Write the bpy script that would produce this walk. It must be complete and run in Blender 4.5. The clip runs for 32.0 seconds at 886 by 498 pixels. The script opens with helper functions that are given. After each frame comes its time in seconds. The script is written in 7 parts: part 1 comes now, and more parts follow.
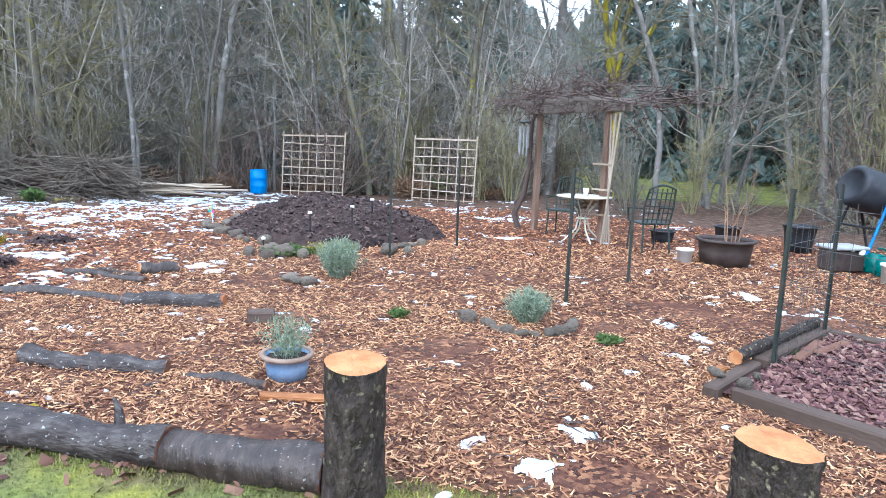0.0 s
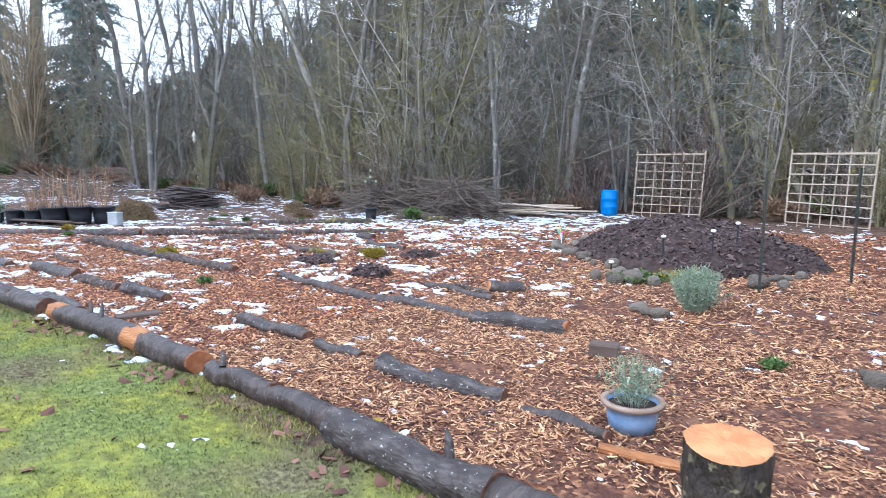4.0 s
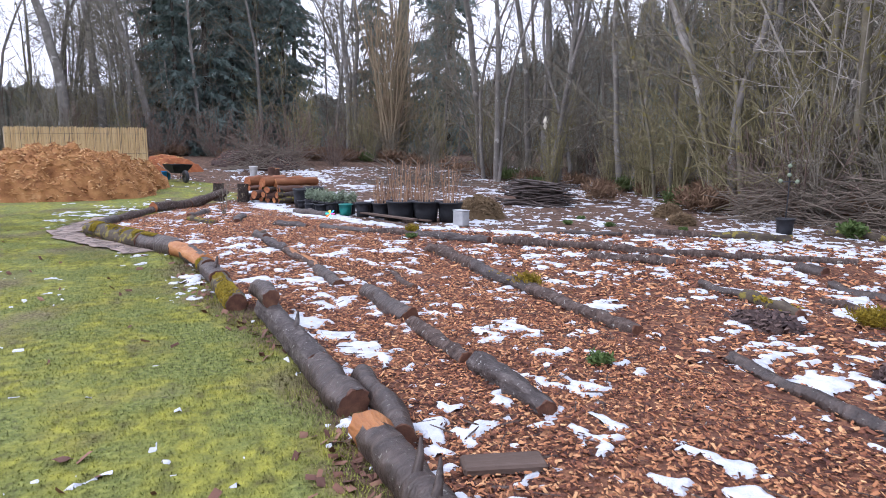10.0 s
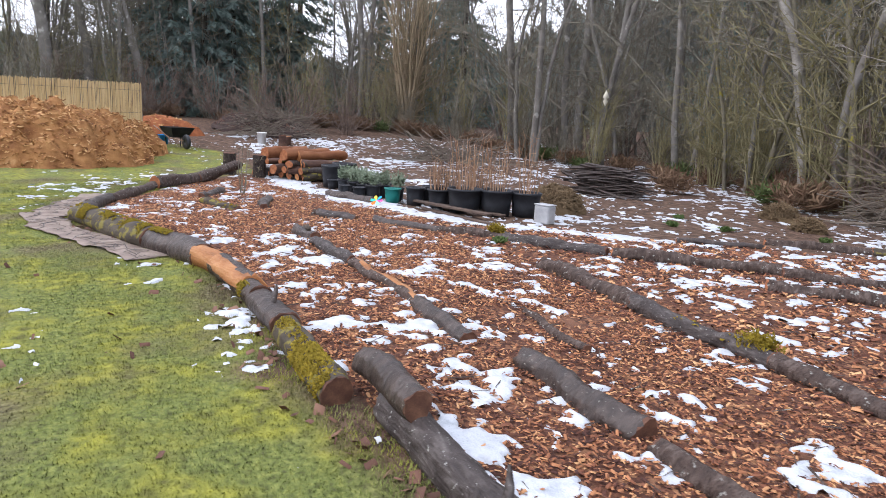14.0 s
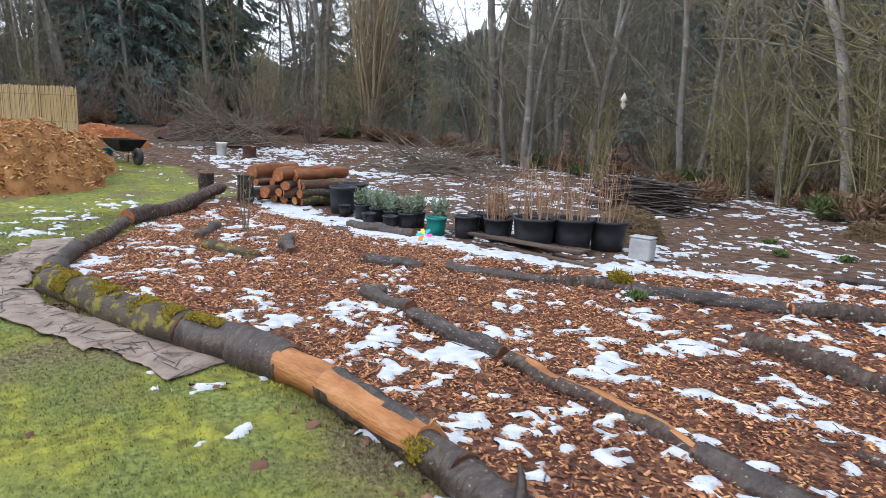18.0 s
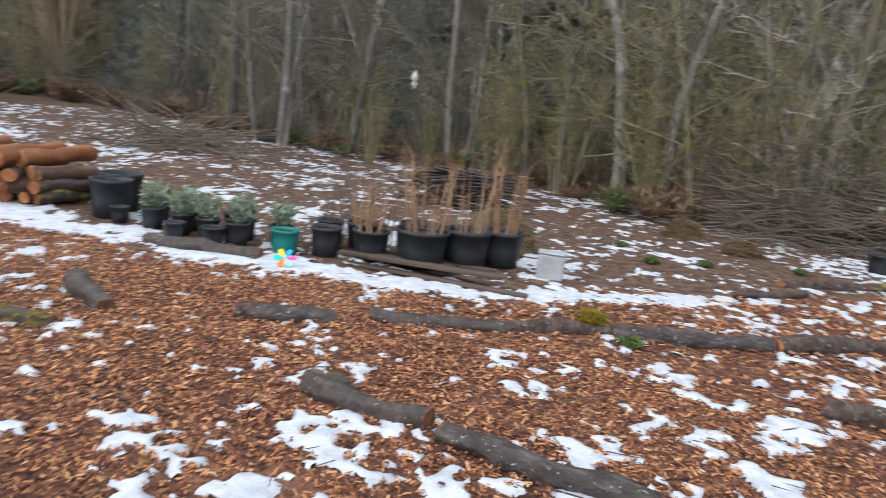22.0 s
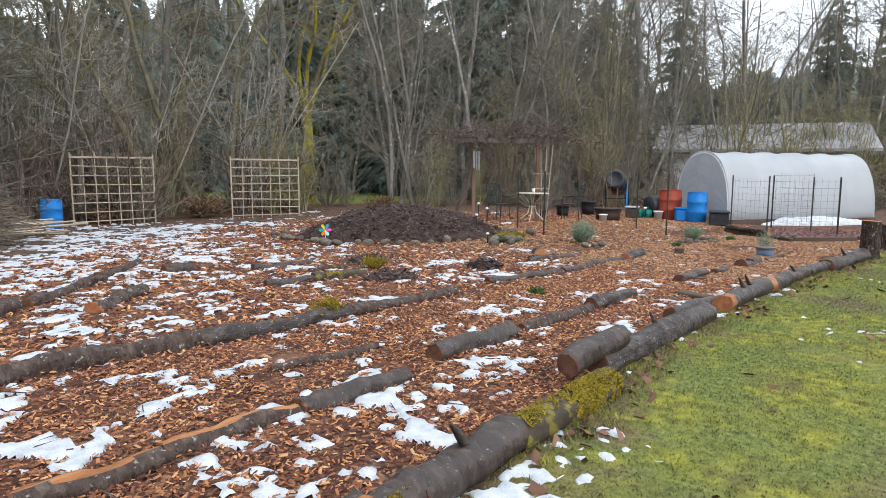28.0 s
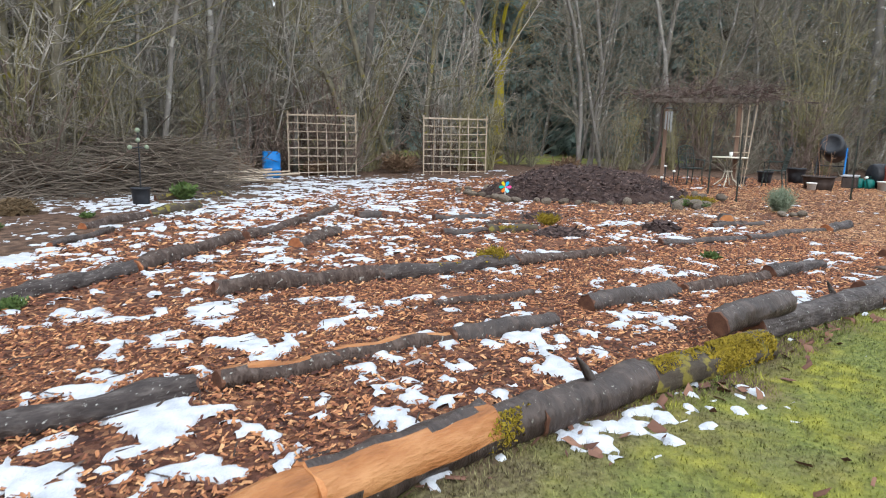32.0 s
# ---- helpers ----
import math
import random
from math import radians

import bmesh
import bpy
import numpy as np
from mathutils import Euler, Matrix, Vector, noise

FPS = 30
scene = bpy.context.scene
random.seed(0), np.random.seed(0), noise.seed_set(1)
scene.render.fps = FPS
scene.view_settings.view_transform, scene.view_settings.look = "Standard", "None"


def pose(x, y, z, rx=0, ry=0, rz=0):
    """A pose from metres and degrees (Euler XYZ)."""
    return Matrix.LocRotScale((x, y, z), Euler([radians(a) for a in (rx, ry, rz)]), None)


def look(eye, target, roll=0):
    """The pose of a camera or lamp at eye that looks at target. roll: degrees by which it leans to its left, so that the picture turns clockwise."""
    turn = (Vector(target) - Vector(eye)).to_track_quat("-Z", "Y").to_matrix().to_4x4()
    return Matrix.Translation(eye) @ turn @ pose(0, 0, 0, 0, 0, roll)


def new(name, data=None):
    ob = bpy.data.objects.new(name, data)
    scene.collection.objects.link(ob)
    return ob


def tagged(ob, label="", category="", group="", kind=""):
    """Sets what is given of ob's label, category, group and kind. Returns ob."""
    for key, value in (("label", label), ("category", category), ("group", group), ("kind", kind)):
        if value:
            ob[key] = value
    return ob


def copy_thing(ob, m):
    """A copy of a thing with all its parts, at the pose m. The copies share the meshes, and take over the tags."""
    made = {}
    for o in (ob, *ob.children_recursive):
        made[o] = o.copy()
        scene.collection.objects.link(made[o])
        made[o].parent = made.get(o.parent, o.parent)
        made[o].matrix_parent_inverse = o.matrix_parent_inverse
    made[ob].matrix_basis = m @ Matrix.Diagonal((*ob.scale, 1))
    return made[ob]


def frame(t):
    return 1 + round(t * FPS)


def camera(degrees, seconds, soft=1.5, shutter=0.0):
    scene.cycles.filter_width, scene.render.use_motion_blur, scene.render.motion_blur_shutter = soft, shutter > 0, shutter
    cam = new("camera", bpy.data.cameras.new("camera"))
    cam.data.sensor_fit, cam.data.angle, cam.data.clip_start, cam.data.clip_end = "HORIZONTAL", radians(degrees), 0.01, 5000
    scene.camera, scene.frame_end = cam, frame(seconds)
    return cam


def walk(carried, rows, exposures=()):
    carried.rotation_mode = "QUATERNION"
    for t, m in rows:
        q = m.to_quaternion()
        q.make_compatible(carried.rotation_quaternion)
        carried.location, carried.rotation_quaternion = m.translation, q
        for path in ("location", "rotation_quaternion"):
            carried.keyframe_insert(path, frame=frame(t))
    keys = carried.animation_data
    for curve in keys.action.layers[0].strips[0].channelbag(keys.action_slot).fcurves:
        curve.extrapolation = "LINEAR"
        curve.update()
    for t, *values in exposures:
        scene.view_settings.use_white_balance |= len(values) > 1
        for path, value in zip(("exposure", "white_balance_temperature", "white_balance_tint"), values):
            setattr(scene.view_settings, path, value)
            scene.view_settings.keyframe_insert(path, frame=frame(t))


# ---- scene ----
cam = camera(67.9, 32.0, soft=0.6, shutter=0.3)
PATH = [
    (0, (1.07, 1.567, 1.657), (0.747, 3.516, 1.344), 2.0),
    (0.5, (1.075, 1.561, 1.652), (0.652, 3.49, 1.339), 1.4),
    (1, (1.061, 1.553, 1.662), (0.467, 3.437, 1.348), 0.8),
    (1.5, (1.074, 1.583, 1.672), (0.352, 3.425, 1.38), 1.2),
    (2, (1.071, 1.58, 1.696), (0.174, 3.344, 1.406), 1.7),
    (2.5, (1.08, 1.663, 1.668), (0.081, 3.367, 1.358), 1.2),
    (3, (1.081, 1.745, 1.649), (0.0, 3.398, 1.337), 0.1),
    (3.5, (0.958, 1.922, 1.621), (-0.225, 3.502, 1.299), 1.5),
    (4, (0.812, 2.112, 1.603), (-0.445, 3.645, 1.333), 0.4),
    (4.5, (0.673, 2.342, 1.604), (-0.732, 3.724, 1.263), -0.2),
    (6.5, (-0.223, 3.222, 1.588), (-1.938, 4.21, 1.304), 0.9),
    (7, (-0.555, 3.359, 1.604), (-2.341, 4.224, 1.358), 0.7),
    (7.5, (-0.981, 3.444, 1.558), (-2.799, 4.231, 1.284), 1.5),
    (8, (-1.381, 3.505, 1.558), (-3.206, 4.294, 1.343), -0.9),
    (8.5, (-1.779, 3.64, 1.574), (-3.609, 4.409, 1.326), 1.2),
    (9, (-2.132, 3.679, 1.58), (-3.974, 4.401, 1.288), -0.7),
    (9.5, (-2.54, 3.649, 1.599), (-4.371, 4.398, 1.309), -1.0),
    (10, (-2.931, 3.679, 1.596), (-4.751, 4.449, 1.286), 0.6),
    (10.5, (-3.29, 3.684, 1.618), (-5.112, 4.454, 1.324), 1.4),
    (11, (-3.667, 3.623, 1.637), (-5.47, 4.43, 1.329), 0.2),
    (11.5, (-4.052, 3.584, 1.625), (-5.831, 4.428, 1.274), 0.4),
    (12, (-4.473, 3.583, 1.626), (-6.263, 4.428, 1.339), 2.1),
    (12.5, (-4.827, 3.565, 1.607), (-6.602, 4.436, 1.308), 2.7),
    (13, (-5.204, 3.487, 1.648), (-6.985, 4.33, 1.306), 1.9),
    (13.5, (-5.609, 3.451, 1.647), (-7.398, 4.276, 1.299), 1.4),
    (14, (-6.011, 3.335, 1.635), (-7.798, 4.142, 1.238), 3.1),
    (14.5, (-6.4, 3.121, 1.675), (-8.142, 4.008, 1.255), 0.8),
    (16.5, (-7.876, 2.729, 1.686), (-9.524, 3.791, 1.294), 1.9),
    (17, (-8.212, 2.696, 1.708), (-9.875, 3.743, 1.333), 3.8),
    (17.5, (-8.65, 2.646, 1.719), (-10.337, 3.656, 1.357), 3.2),
    (18, (-9.025, 2.555, 1.721), (-10.712, 3.557, 1.333), 2.5),
    (18.5, (-9.425, 2.499, 1.704), (-11.127, 3.48, 1.334), 2.1),
    (19, (-9.796, 2.428, 1.689), (-11.481, 3.419, 1.266), 4.3),
    (19.5, (-10.209, 2.395, 1.726), (-11.876, 3.428, 1.33), 4.3),
    (20, (-10.644, 2.434, 1.717), (-12.32, 3.45, 1.321), 1.4),
    (20.5, (-11.06, 2.412, 1.735), (-12.667, 3.522, 1.304), 2.9),
    (21, (-11.479, 2.358, 1.765), (-12.9, 3.71, 1.375), 3.9),
    (21.5, (-11.92, 2.344, 1.713), (-13.253, 3.779, 1.305), 4.9),
    (22, (-12.236, 2.34, 1.734), (-13.271, 4.002, 1.324), 6.5),
    (22.5, (-12.557, 2.38, 1.593), (-13.069, 4.28, 1.239), 4.8),
    (23, (-12.849, 2.309, 1.579), (-13.222, 4.235, 1.191), 5.7),
    (23.5, (-13.15, 2.31, 1.573), (-13.282, 4.289, 1.314), 3.7),
    (24, (-13.345, 2.264, 1.583), (-12.934, 4.207, 1.346), 3.7),
    (24.5, (-13.417, 2.399, 1.46), (-12.703, 4.251, 1.208), 0.0),
    (25, (-13.451, 2.412, 1.491), (-12.558, 4.181, 1.218), -0.8),
    (25.5, (-13.397, 2.427, 1.48), (-12.359, 4.118, 1.231), -0.2),
    (26, (-13.374, 2.428, 1.452), (-12.219, 4.045, 1.226), 0.6),
    (26.5, (-13.34, 2.42, 1.444), (-12.067, 3.945, 1.21), 0.6),
    (28.5, (-13.34, 2.208, 1.45), (-11.85, 3.523, 1.223), 0.4),
    (29, (-13.363, 2.237, 1.452), (-11.94, 3.624, 1.225), 0.5),
    (29.5, (-13.381, 2.258, 1.448), (-12.042, 3.73, 1.244), 0.4),
    (30, (-13.392, 2.25, 1.44), (-12.101, 3.762, 1.228), 0.8),
    (30.5, (-13.413, 2.237, 1.425), (-12.156, 3.772, 1.175), 0.7),
    (31, (-13.387, 2.165, 1.424), (-12.166, 3.725, 1.148), -0.3),
    (31.5, (-13.352, 2.031, 1.407), (-12.214, 3.65, 1.117), 0.7),
    (32, (-13.35, 1.856, 1.381), (-12.319, 3.534, 1.031), 1.3),
]
EXPOSURES = [(0.0, 0.95, 5200, 8), (4.5, 0.75, 5300, 12), (7.0, 0.5, 5500, 22), (10.0, 0.36, 5800, 22), (14.0, 0.36, 6100, 17), (17.0, 0.22, 6000, 12), (21.0, 0.2, 6200, 11), (26.0, 0.15, 6250, 10), (32.0, 0.35, 6150, 9)]
walk(cam, [(t, look(eye, target, roll)) for t, eye, target, roll in PATH], EXPOSURES)

# ---- sky and light: an overcast winter day ----
SUN_EL, SUN_ROT = radians(38), radians(200)
world = bpy.data.worlds.new("world")
scene.world = world
world.use_nodes = True
wn, wl = world.node_tree.nodes, world.node_tree.links
sky = wn.new("ShaderNodeTexSky")
sky.sky_type, sky.sun_disc = "NISHITA", False
sky.sun_elevation, sky.sun_rotation = SUN_EL, SUN_ROT
sky.dust_density, sky.air_density = 6.0, 1.0
cloud = wn.new("ShaderNodeMix")
cloud.data_type = "RGBA"
cloud.inputs[0].default_value = 0.8
wl.new(sky.outputs[0], cloud.inputs[6])
cloud.inputs[7].default_value = (13.0, 13.6, 14.4, 1)
wl.new(cloud.outputs[2], wn["Background"].inputs[0])
wn["Background"].inputs[1].default_value = 0.14
lamp = bpy.data.lights.new("sun", "SUN")
lamp.energy, lamp.angle, lamp.color = 0.8, radians(25), (1.0, 0.97, 0.93)
sun = new("sun", lamp)
sun.matrix_world = look((10 * math.sin(SUN_ROT), 10 * math.cos(SUN_ROT), 9), (0, 0, 0))



# ---- small tools ----
RNG = np.random.default_rng(7)
TABLE = RNG.random((256, 256))


def vnoise(x, y, scale=1.0, seed=0):
    """Smooth value noise, 0 to 1."""
    x, y = np.asarray(x, float) / scale + 37.7 * seed, np.asarray(y, float) / scale + 91.3 * seed
    ix, iy = np.floor(x).astype(int), np.floor(y).astype(int)
    fx, fy = x - ix, y - iy
    fx, fy = fx * fx * (3 - 2 * fx), fy * fy * (3 - 2 * fy)
    a, b = TABLE[ix % 256, iy % 256], TABLE[(ix + 1) % 256, iy % 256]
    c, d = TABLE[ix % 256, (iy + 1) % 256], TABLE[(ix + 1) % 256, (iy + 1) % 256]
    return (a * (1 - fx) + b * fx) * (1 - fy) + (c * (1 - fx) + d * fx) * fy


def fbm(x, y, scale=1.0, seed=0):
    return 0.55 * vnoise(x, y, scale, seed) + 0.3 * vnoise(x, y, scale / 2.1, seed + 1) + 0.15 * vnoise(x, y, scale / 4.3, seed + 2)


def step01(v):
    v = np.clip(v, 0, 1)
    return v * v * (3 - 2 * v)


BORDER_X = [-26, -22.3, -20.3, -18.5, -17.5, -16.5, -15.6, -14.8, -14, -13.1, -12.2, -11, -9.6, -8.5, -6, 0.3, 9]
BORDER_Y = [6.5, 5.2, 3.95, 3.05, 2.62, 2.46, 2.58, 2.95, 3.38, 3.75, 4.0, 4.12, 4.24, 4.5, 4.62, 4.45, 3.6]


def border_y(x):
    return np.interp(x, BORDER_X, BORDER_Y)


def bed_mask(x, y):
    """1 on the wood-chip beds, 0 on lawn and forest floor."""
    wob = 0.5 * (fbm(x, y, 0.6, 3) - 0.5)
    north = np.interp(x, [-23, -20, -17, -15, -12, -9, -5, -1, 3, 7], [5.6, 6.3, 7.0, 8.6, 12.5, 15.5, 18, 18.5, 16.5, 13.5])
    return step01((y - border_y(x) - 0.05 + wob * 0.3) / 0.16) * step01((north - y + 3 * wob) / 0.8) * step01((9 - x) / 1.5) * step01((x + 22.6) / 0.8)


def lawn_mask(x, y):
    """1 on the lawn."""
    wob = 0.8 * (fbm(x, y, 0.8, 8) - 0.5)
    edge = np.interp(x, [-60, -31, -27, -22.5], [-3, 2.6, 5.5, 6.0])
    lim = np.where(x < -22.5, edge, border_y(x))
    far = step01((y - 22.5) / 1.0) * step01((x - 1.0) / 2)
    return np.maximum(step01((lim - y + wob) / 0.3), far)


def gz(x, y):
    """Height of the ground."""
    x, y = np.asarray(x, float), np.asarray(y, float)
    h = 0.17 * step01((x + 5) / 7) * step01((y - 7) / 5) + 0.9 * step01((-21 - x) / 20)
    h = h + 0.06 * (fbm(x, y, 1.6, 5) - 0.5) * step01((y - border_y(x)) / 1.0)
    return h + 0.025 * (fbm(x, y, 0.5, 6) - 0.5) + 0.5 * step01((np.hypot(x + 8, y - 6) - 40) / 60)


def gh(x, y):
    return float(gz(x, y))


def part(name, data, material, parent=None, label=""):
    """Links a bmesh or mesh as one object under a thing or a part."""
    if isinstance(data, bmesh.types.BMesh):
        me = bpy.data.meshes.new(name)
        data.to_mesh(me)
        data.free()
    else:
        me = data
    for m in material if isinstance(material, (list, tuple)) else [material]:
        if m is not None:
            me.materials.append(m)
    ob = new(name, me)
    if parent is not None:
        ob.parent = parent
    if label:
        ob["label"] = label
    return ob


def raw(name, verts, faces, smooth=False, mats=None):
    """A mesh from arrays: vertices and equal-sided faces, or lists."""
    me = bpy.data.meshes.new(name)
    if isinstance(faces, np.ndarray):
        verts = np.asarray(verts, np.float32)
        n, k = faces.shape
        me.vertices.add(len(verts))
        me.vertices.foreach_set("co", verts.ravel())
        me.loops.add(n * k)
        me.loops.foreach_set("vertex_index", faces.astype(np.int32).ravel())
        me.polygons.add(n)
        me.polygons.foreach_set("loop_start", np.arange(0, n * k, k, dtype=np.int32))
        me.update(calc_edges=True)
    else:
        me.from_pydata([tuple(v) for v in verts], [], faces)
    if smooth:
        me.polygons.foreach_set("use_smooth", [True] * len(me.polygons))
    if mats is not None:
        me.polygons.foreach_set("material_index", np.asarray(mats, np.int32))
    me.update()
    return me


def empty(name, x=0, y=0, z=0, rz=0):
    ob = new(name)
    ob.matrix_world = pose(x, y, z, 0, 0, rz)
    return ob


class Tubes:
    """Collects bent tapered rods into one mesh."""

    def __init__(self):
        self.v, self.f, self.n = [], [], 0

    def add(self, pts, rads, sides=5, cap=False):
        pts = np.asarray(pts, float)
        rads = np.asarray(rads, float)
        tan = np.gradient(pts, axis=0)
        tan /= np.linalg.norm(tan, axis=1)[:, None] + 1e-9
        ref = np.array([0, 0, 1.0]) if abs(tan[0][2]) < 0.8 else np.array([1.0, 0, 0])
        a = np.cross(tan, ref)
        a /= np.linalg.norm(a, axis=1)[:, None] + 1e-9
        b = np.cross(tan, a)
        th = np.arange(sides) * 2 * np.pi / sides
        ring = pts[:, None] + rads[:, None, None] * (np.cos(th)[None, :, None] * a[:, None] + np.sin(th)[None, :, None] * b[:, None])
        k = len(pts)
        i, j = np.meshgrid(np.arange(k - 1), np.arange(sides), indexing="ij")
        i, j = i.ravel(), j.ravel()
        q = np.stack([i * sides + j, i * sides + (j + 1) % sides, (i + 1) * sides + (j + 1) % sides, (i + 1) * sides + j], 1)
        self.v.append(ring.reshape(-1, 3))
        self.f.append(q + self.n)
        self.n += k * sides
        if cap:
            c = ring[-1]
            self.v.append(np.vstack([c, c[:1] * 0 + pts[-1]]))
            m = self.n
            t = np.array([[m + s, m + (s + 1) % sides, m + sides, m + sides] for s in range(sides)])
            self.f.append(t[:, [0, 1, 2, 2]])
            self.n += sides + 1

    def spike(self, p, q, r):
        """A thin pointed twig of three faces."""
        d = (q - p) / (np.linalg.norm(q - p) + 1e-9)
        a = np.cross(d, (0.3, 0.5, 0.81))
        a *= r / (np.linalg.norm(a) + 1e-9)
        b = np.cross(d, a)
        self.v.append(np.stack([p + a, p - 0.5 * a + 0.87 * b, p - 0.5 * a - 0.87 * b, q]))
        n = self.n
        self.f.append(np.array([(n, n + 1, n + 3, n + 3), (n + 1, n + 2, n + 3, n + 3), (n + 2, n, n + 3, n + 3)]))
        self.n += 4

    def mesh(self, name, smooth=True):
        f = np.vstack(self.f)
        v = np.vstack(self.v)
        tri = f[:, 2] == f[:, 3]
        if not tri.any():
            return raw(name, v, f, smooth)
        me = bpy.data.meshes.new(name)
        me.from_pydata(v.tolist(), [], [r[:3] if t else r for r, t in zip(f.tolist(), tri)])
        if smooth:
            me.polygons.foreach_set("use_smooth", [True] * len(me.polygons))
        me.update()
        return me


def box_bm(bm, sx, sy, sz, m=None, bevel=0.0):
    """A box resting on z = 0 of its pose."""
    r = bmesh.ops.create_cube(bm, size=1.0, matrix=(m or Matrix()) @ Matrix.Translation((0, 0, sz / 2)) @ Matrix.Diagonal((sx, sy, sz, 1)))
    if bevel:
        es = list({e for v in r["verts"] for e in v.link_edges})
        bmesh.ops.bevel(bm, geom=es, offset=bevel, segments=1, affect="EDGES")
    return bm


def lathe(profile, sides=24, close=False):
    """A turned shape from (radius, height) pairs."""
    prof = np.asarray(profile, float)
    th = np.arange(sides) * 2 * np.pi / sides
    v = np.stack([prof[:, 0, None] * np.cos(th), prof[:, 0, None] * np.sin(th), np.repeat(prof[:, 1, None], sides, 1)], -1).reshape(-1, 3)
    k = len(prof)
    i, j = np.meshgrid(np.arange(k - 1), np.arange(sides), indexing="ij")
    i, j = i.ravel(), j.ravel()
    f = np.stack([i * sides + j, i * sides + (j + 1) % sides, (i + 1) * sides + (j + 1) % sides, (i + 1) * sides + j], 1)
    return raw("turned", v, f, True)


# ---- materials ----
def ramp(nt, cols):
    r = nt.nodes.new("ShaderNodeValToRGB")
    e = r.color_ramp.elements
    while len(e) < len(cols):
        e.new(0.5)
    for k, c in enumerate(cols):
        e[k].position = k / (len(cols) - 1) if len(c) == 3 else c[3]
        e[k].color = (*c[:3], 1)
    return r


def mat(name, cols, scale=6.0, rough=0.8, bump=0.3, fine=60.0, metal=0.0, island=0.0, obj=0.0, stretch=(1, 1, 1), spots=None, dist=0.02, spec=0.3):
    """Colours spread by noise of two scales, with relief. island, obj: share of the colour that varies by piece or by object."""
    m = bpy.data.materials.new(name)
    m.use_nodes = True
    nt = m.node_tree
    n, l = nt.nodes, nt.links
    bs = n["Principled BSDF"]
    tc = n.new("ShaderNodeTexCoord")
    mp = n.new("ShaderNodeMapping")
    mp.inputs["Scale"].default_value = stretch
    l.new(tc.outputs["Object"], mp.inputs[0])
    a, b = n.new("ShaderNodeTexNoise"), n.new("ShaderNodeTexNoise")
    for t, s, d in ((a, scale, 5), (b, fine, 3)):
        t.inputs["Scale"].default_value, t.inputs["Detail"].default_value = s, d
        l.new(mp.outputs[0], t.inputs[0])
    mix = n.new("ShaderNodeMath")
    mix.operation = "MULTIPLY_ADD"
    mix.inputs[1].default_value = 0.45
    l.new(b.outputs[0], mix.inputs[0])
    half = n.new("ShaderNodeMath")
    half.operation = "MULTIPLY_ADD"
    half.inputs[1].default_value, half.inputs[2].default_value = 1.5, -0.47
    l.new(a.outputs[0], half.inputs[0])
    l.new(half.outputs[0], mix.inputs[2])
    fac = mix.outputs[0]
    if island or obj:
        src = n.new("ShaderNodeNewGeometry").outputs["Random Per Island"] if island else n.new("ShaderNodeObjectInfo").outputs["Random"]
        mm = n.new("ShaderNodeMix")
        mm.inputs[0].default_value = island or obj
        l.new(fac, mm.inputs[2])
        l.new(src, mm.inputs[3])
        fac = mm.outputs[0]
    r = ramp(nt, cols)
    l.new(fac, r.inputs[0])
    col = r.outputs[0]
    if spots:
        c, size, amount = spots
        v = n.new("ShaderNodeTexNoise")
        v.inputs["Scale"].default_value, v.inputs["Detail"].default_value = size, 4
        l.new(tc.outputs["Object"], v.inputs[0])
        k = n.new("ShaderNodeMapRange")
        k.inputs[1].default_value, k.inputs[2].default_value = 1 - amount, 1 - amount + 0.06
        l.new(v.outputs[0], k.inputs[0])
        mx = n.new("ShaderNodeMix")
        mx.data_type = "RGBA"
        l.new(k.outputs[0], mx.inputs[0])
        l.new(col, mx.inputs[6])
        mx.inputs[7].default_value = (*c, 1)
        col = mx.outputs[2]
    l.new(col, bs.inputs["Base Color"])
    bs.inputs["Roughness"].default_value, bs.inputs["Metallic"].default_value = rough, metal
    bs.inputs["Specular IOR Level"].default_value = spec
    if bump:
        bp = n.new("ShaderNodeBump")
        bp.inputs["Strength"].default_value, bp.inputs["Distance"].default_value = bump, dist
        l.new(mix.outputs[0], bp.inputs["Height"])
        l.new(bp.outputs[0], bs.inputs["Normal"])
    return m


MOSS_C = (0.22, 0.2, 0.02)
M_BARK = mat("dark_bark", [(0.012, 0.008, 0.007), (0.038, 0.026, 0.021), (0.095, 0.07, 0.058)], 11, 0.5, 0.55, 40, stretch=(1.6, 0.7, 0.7), spots=((0.24, 0.235, 0.2), 44, 0.345), dist=0.03, spec=0.45)
M_BARKV = mat("stump_bark", [(0.012, 0.009, 0.008), (0.036, 0.026, 0.021), (0.095, 0.07, 0.056)], 15, 0.7, 1.0, 45, stretch=(1, 1, 0.5), spots=((0.2, 0.17, 0.11), 20, 0.4), dist=0.06, spec=0.3)
M_BARKG = mat("grey_bark", [(0.022, 0.014, 0.011), (0.07, 0.048, 0.039), (0.16, 0.124, 0.104)], 13, 0.75, 1.0, 55, stretch=(1.6, 0.6, 0.6), spots=((0.3, 0.3, 0.27), 24, 0.37), dist=0.04)
M_BARKL = mat("lichen_bark", [(0.016, 0.012, 0.011), (0.046, 0.036, 0.033), (0.135, 0.118, 0.108)], 14, 0.6, 0.9, 55, stretch=(0.5, 1, 1), spots=((0.3, 0.3, 0.275), 40, 0.36), dist=0.02)
M_BARKR = mat("red_bark", [(0.028, 0.014, 0.01), (0.075, 0.038, 0.026), (0.14, 0.075, 0.05)], 9, 0.75, 0.8, 60, stretch=(0.3, 1, 1), dist=0.02)
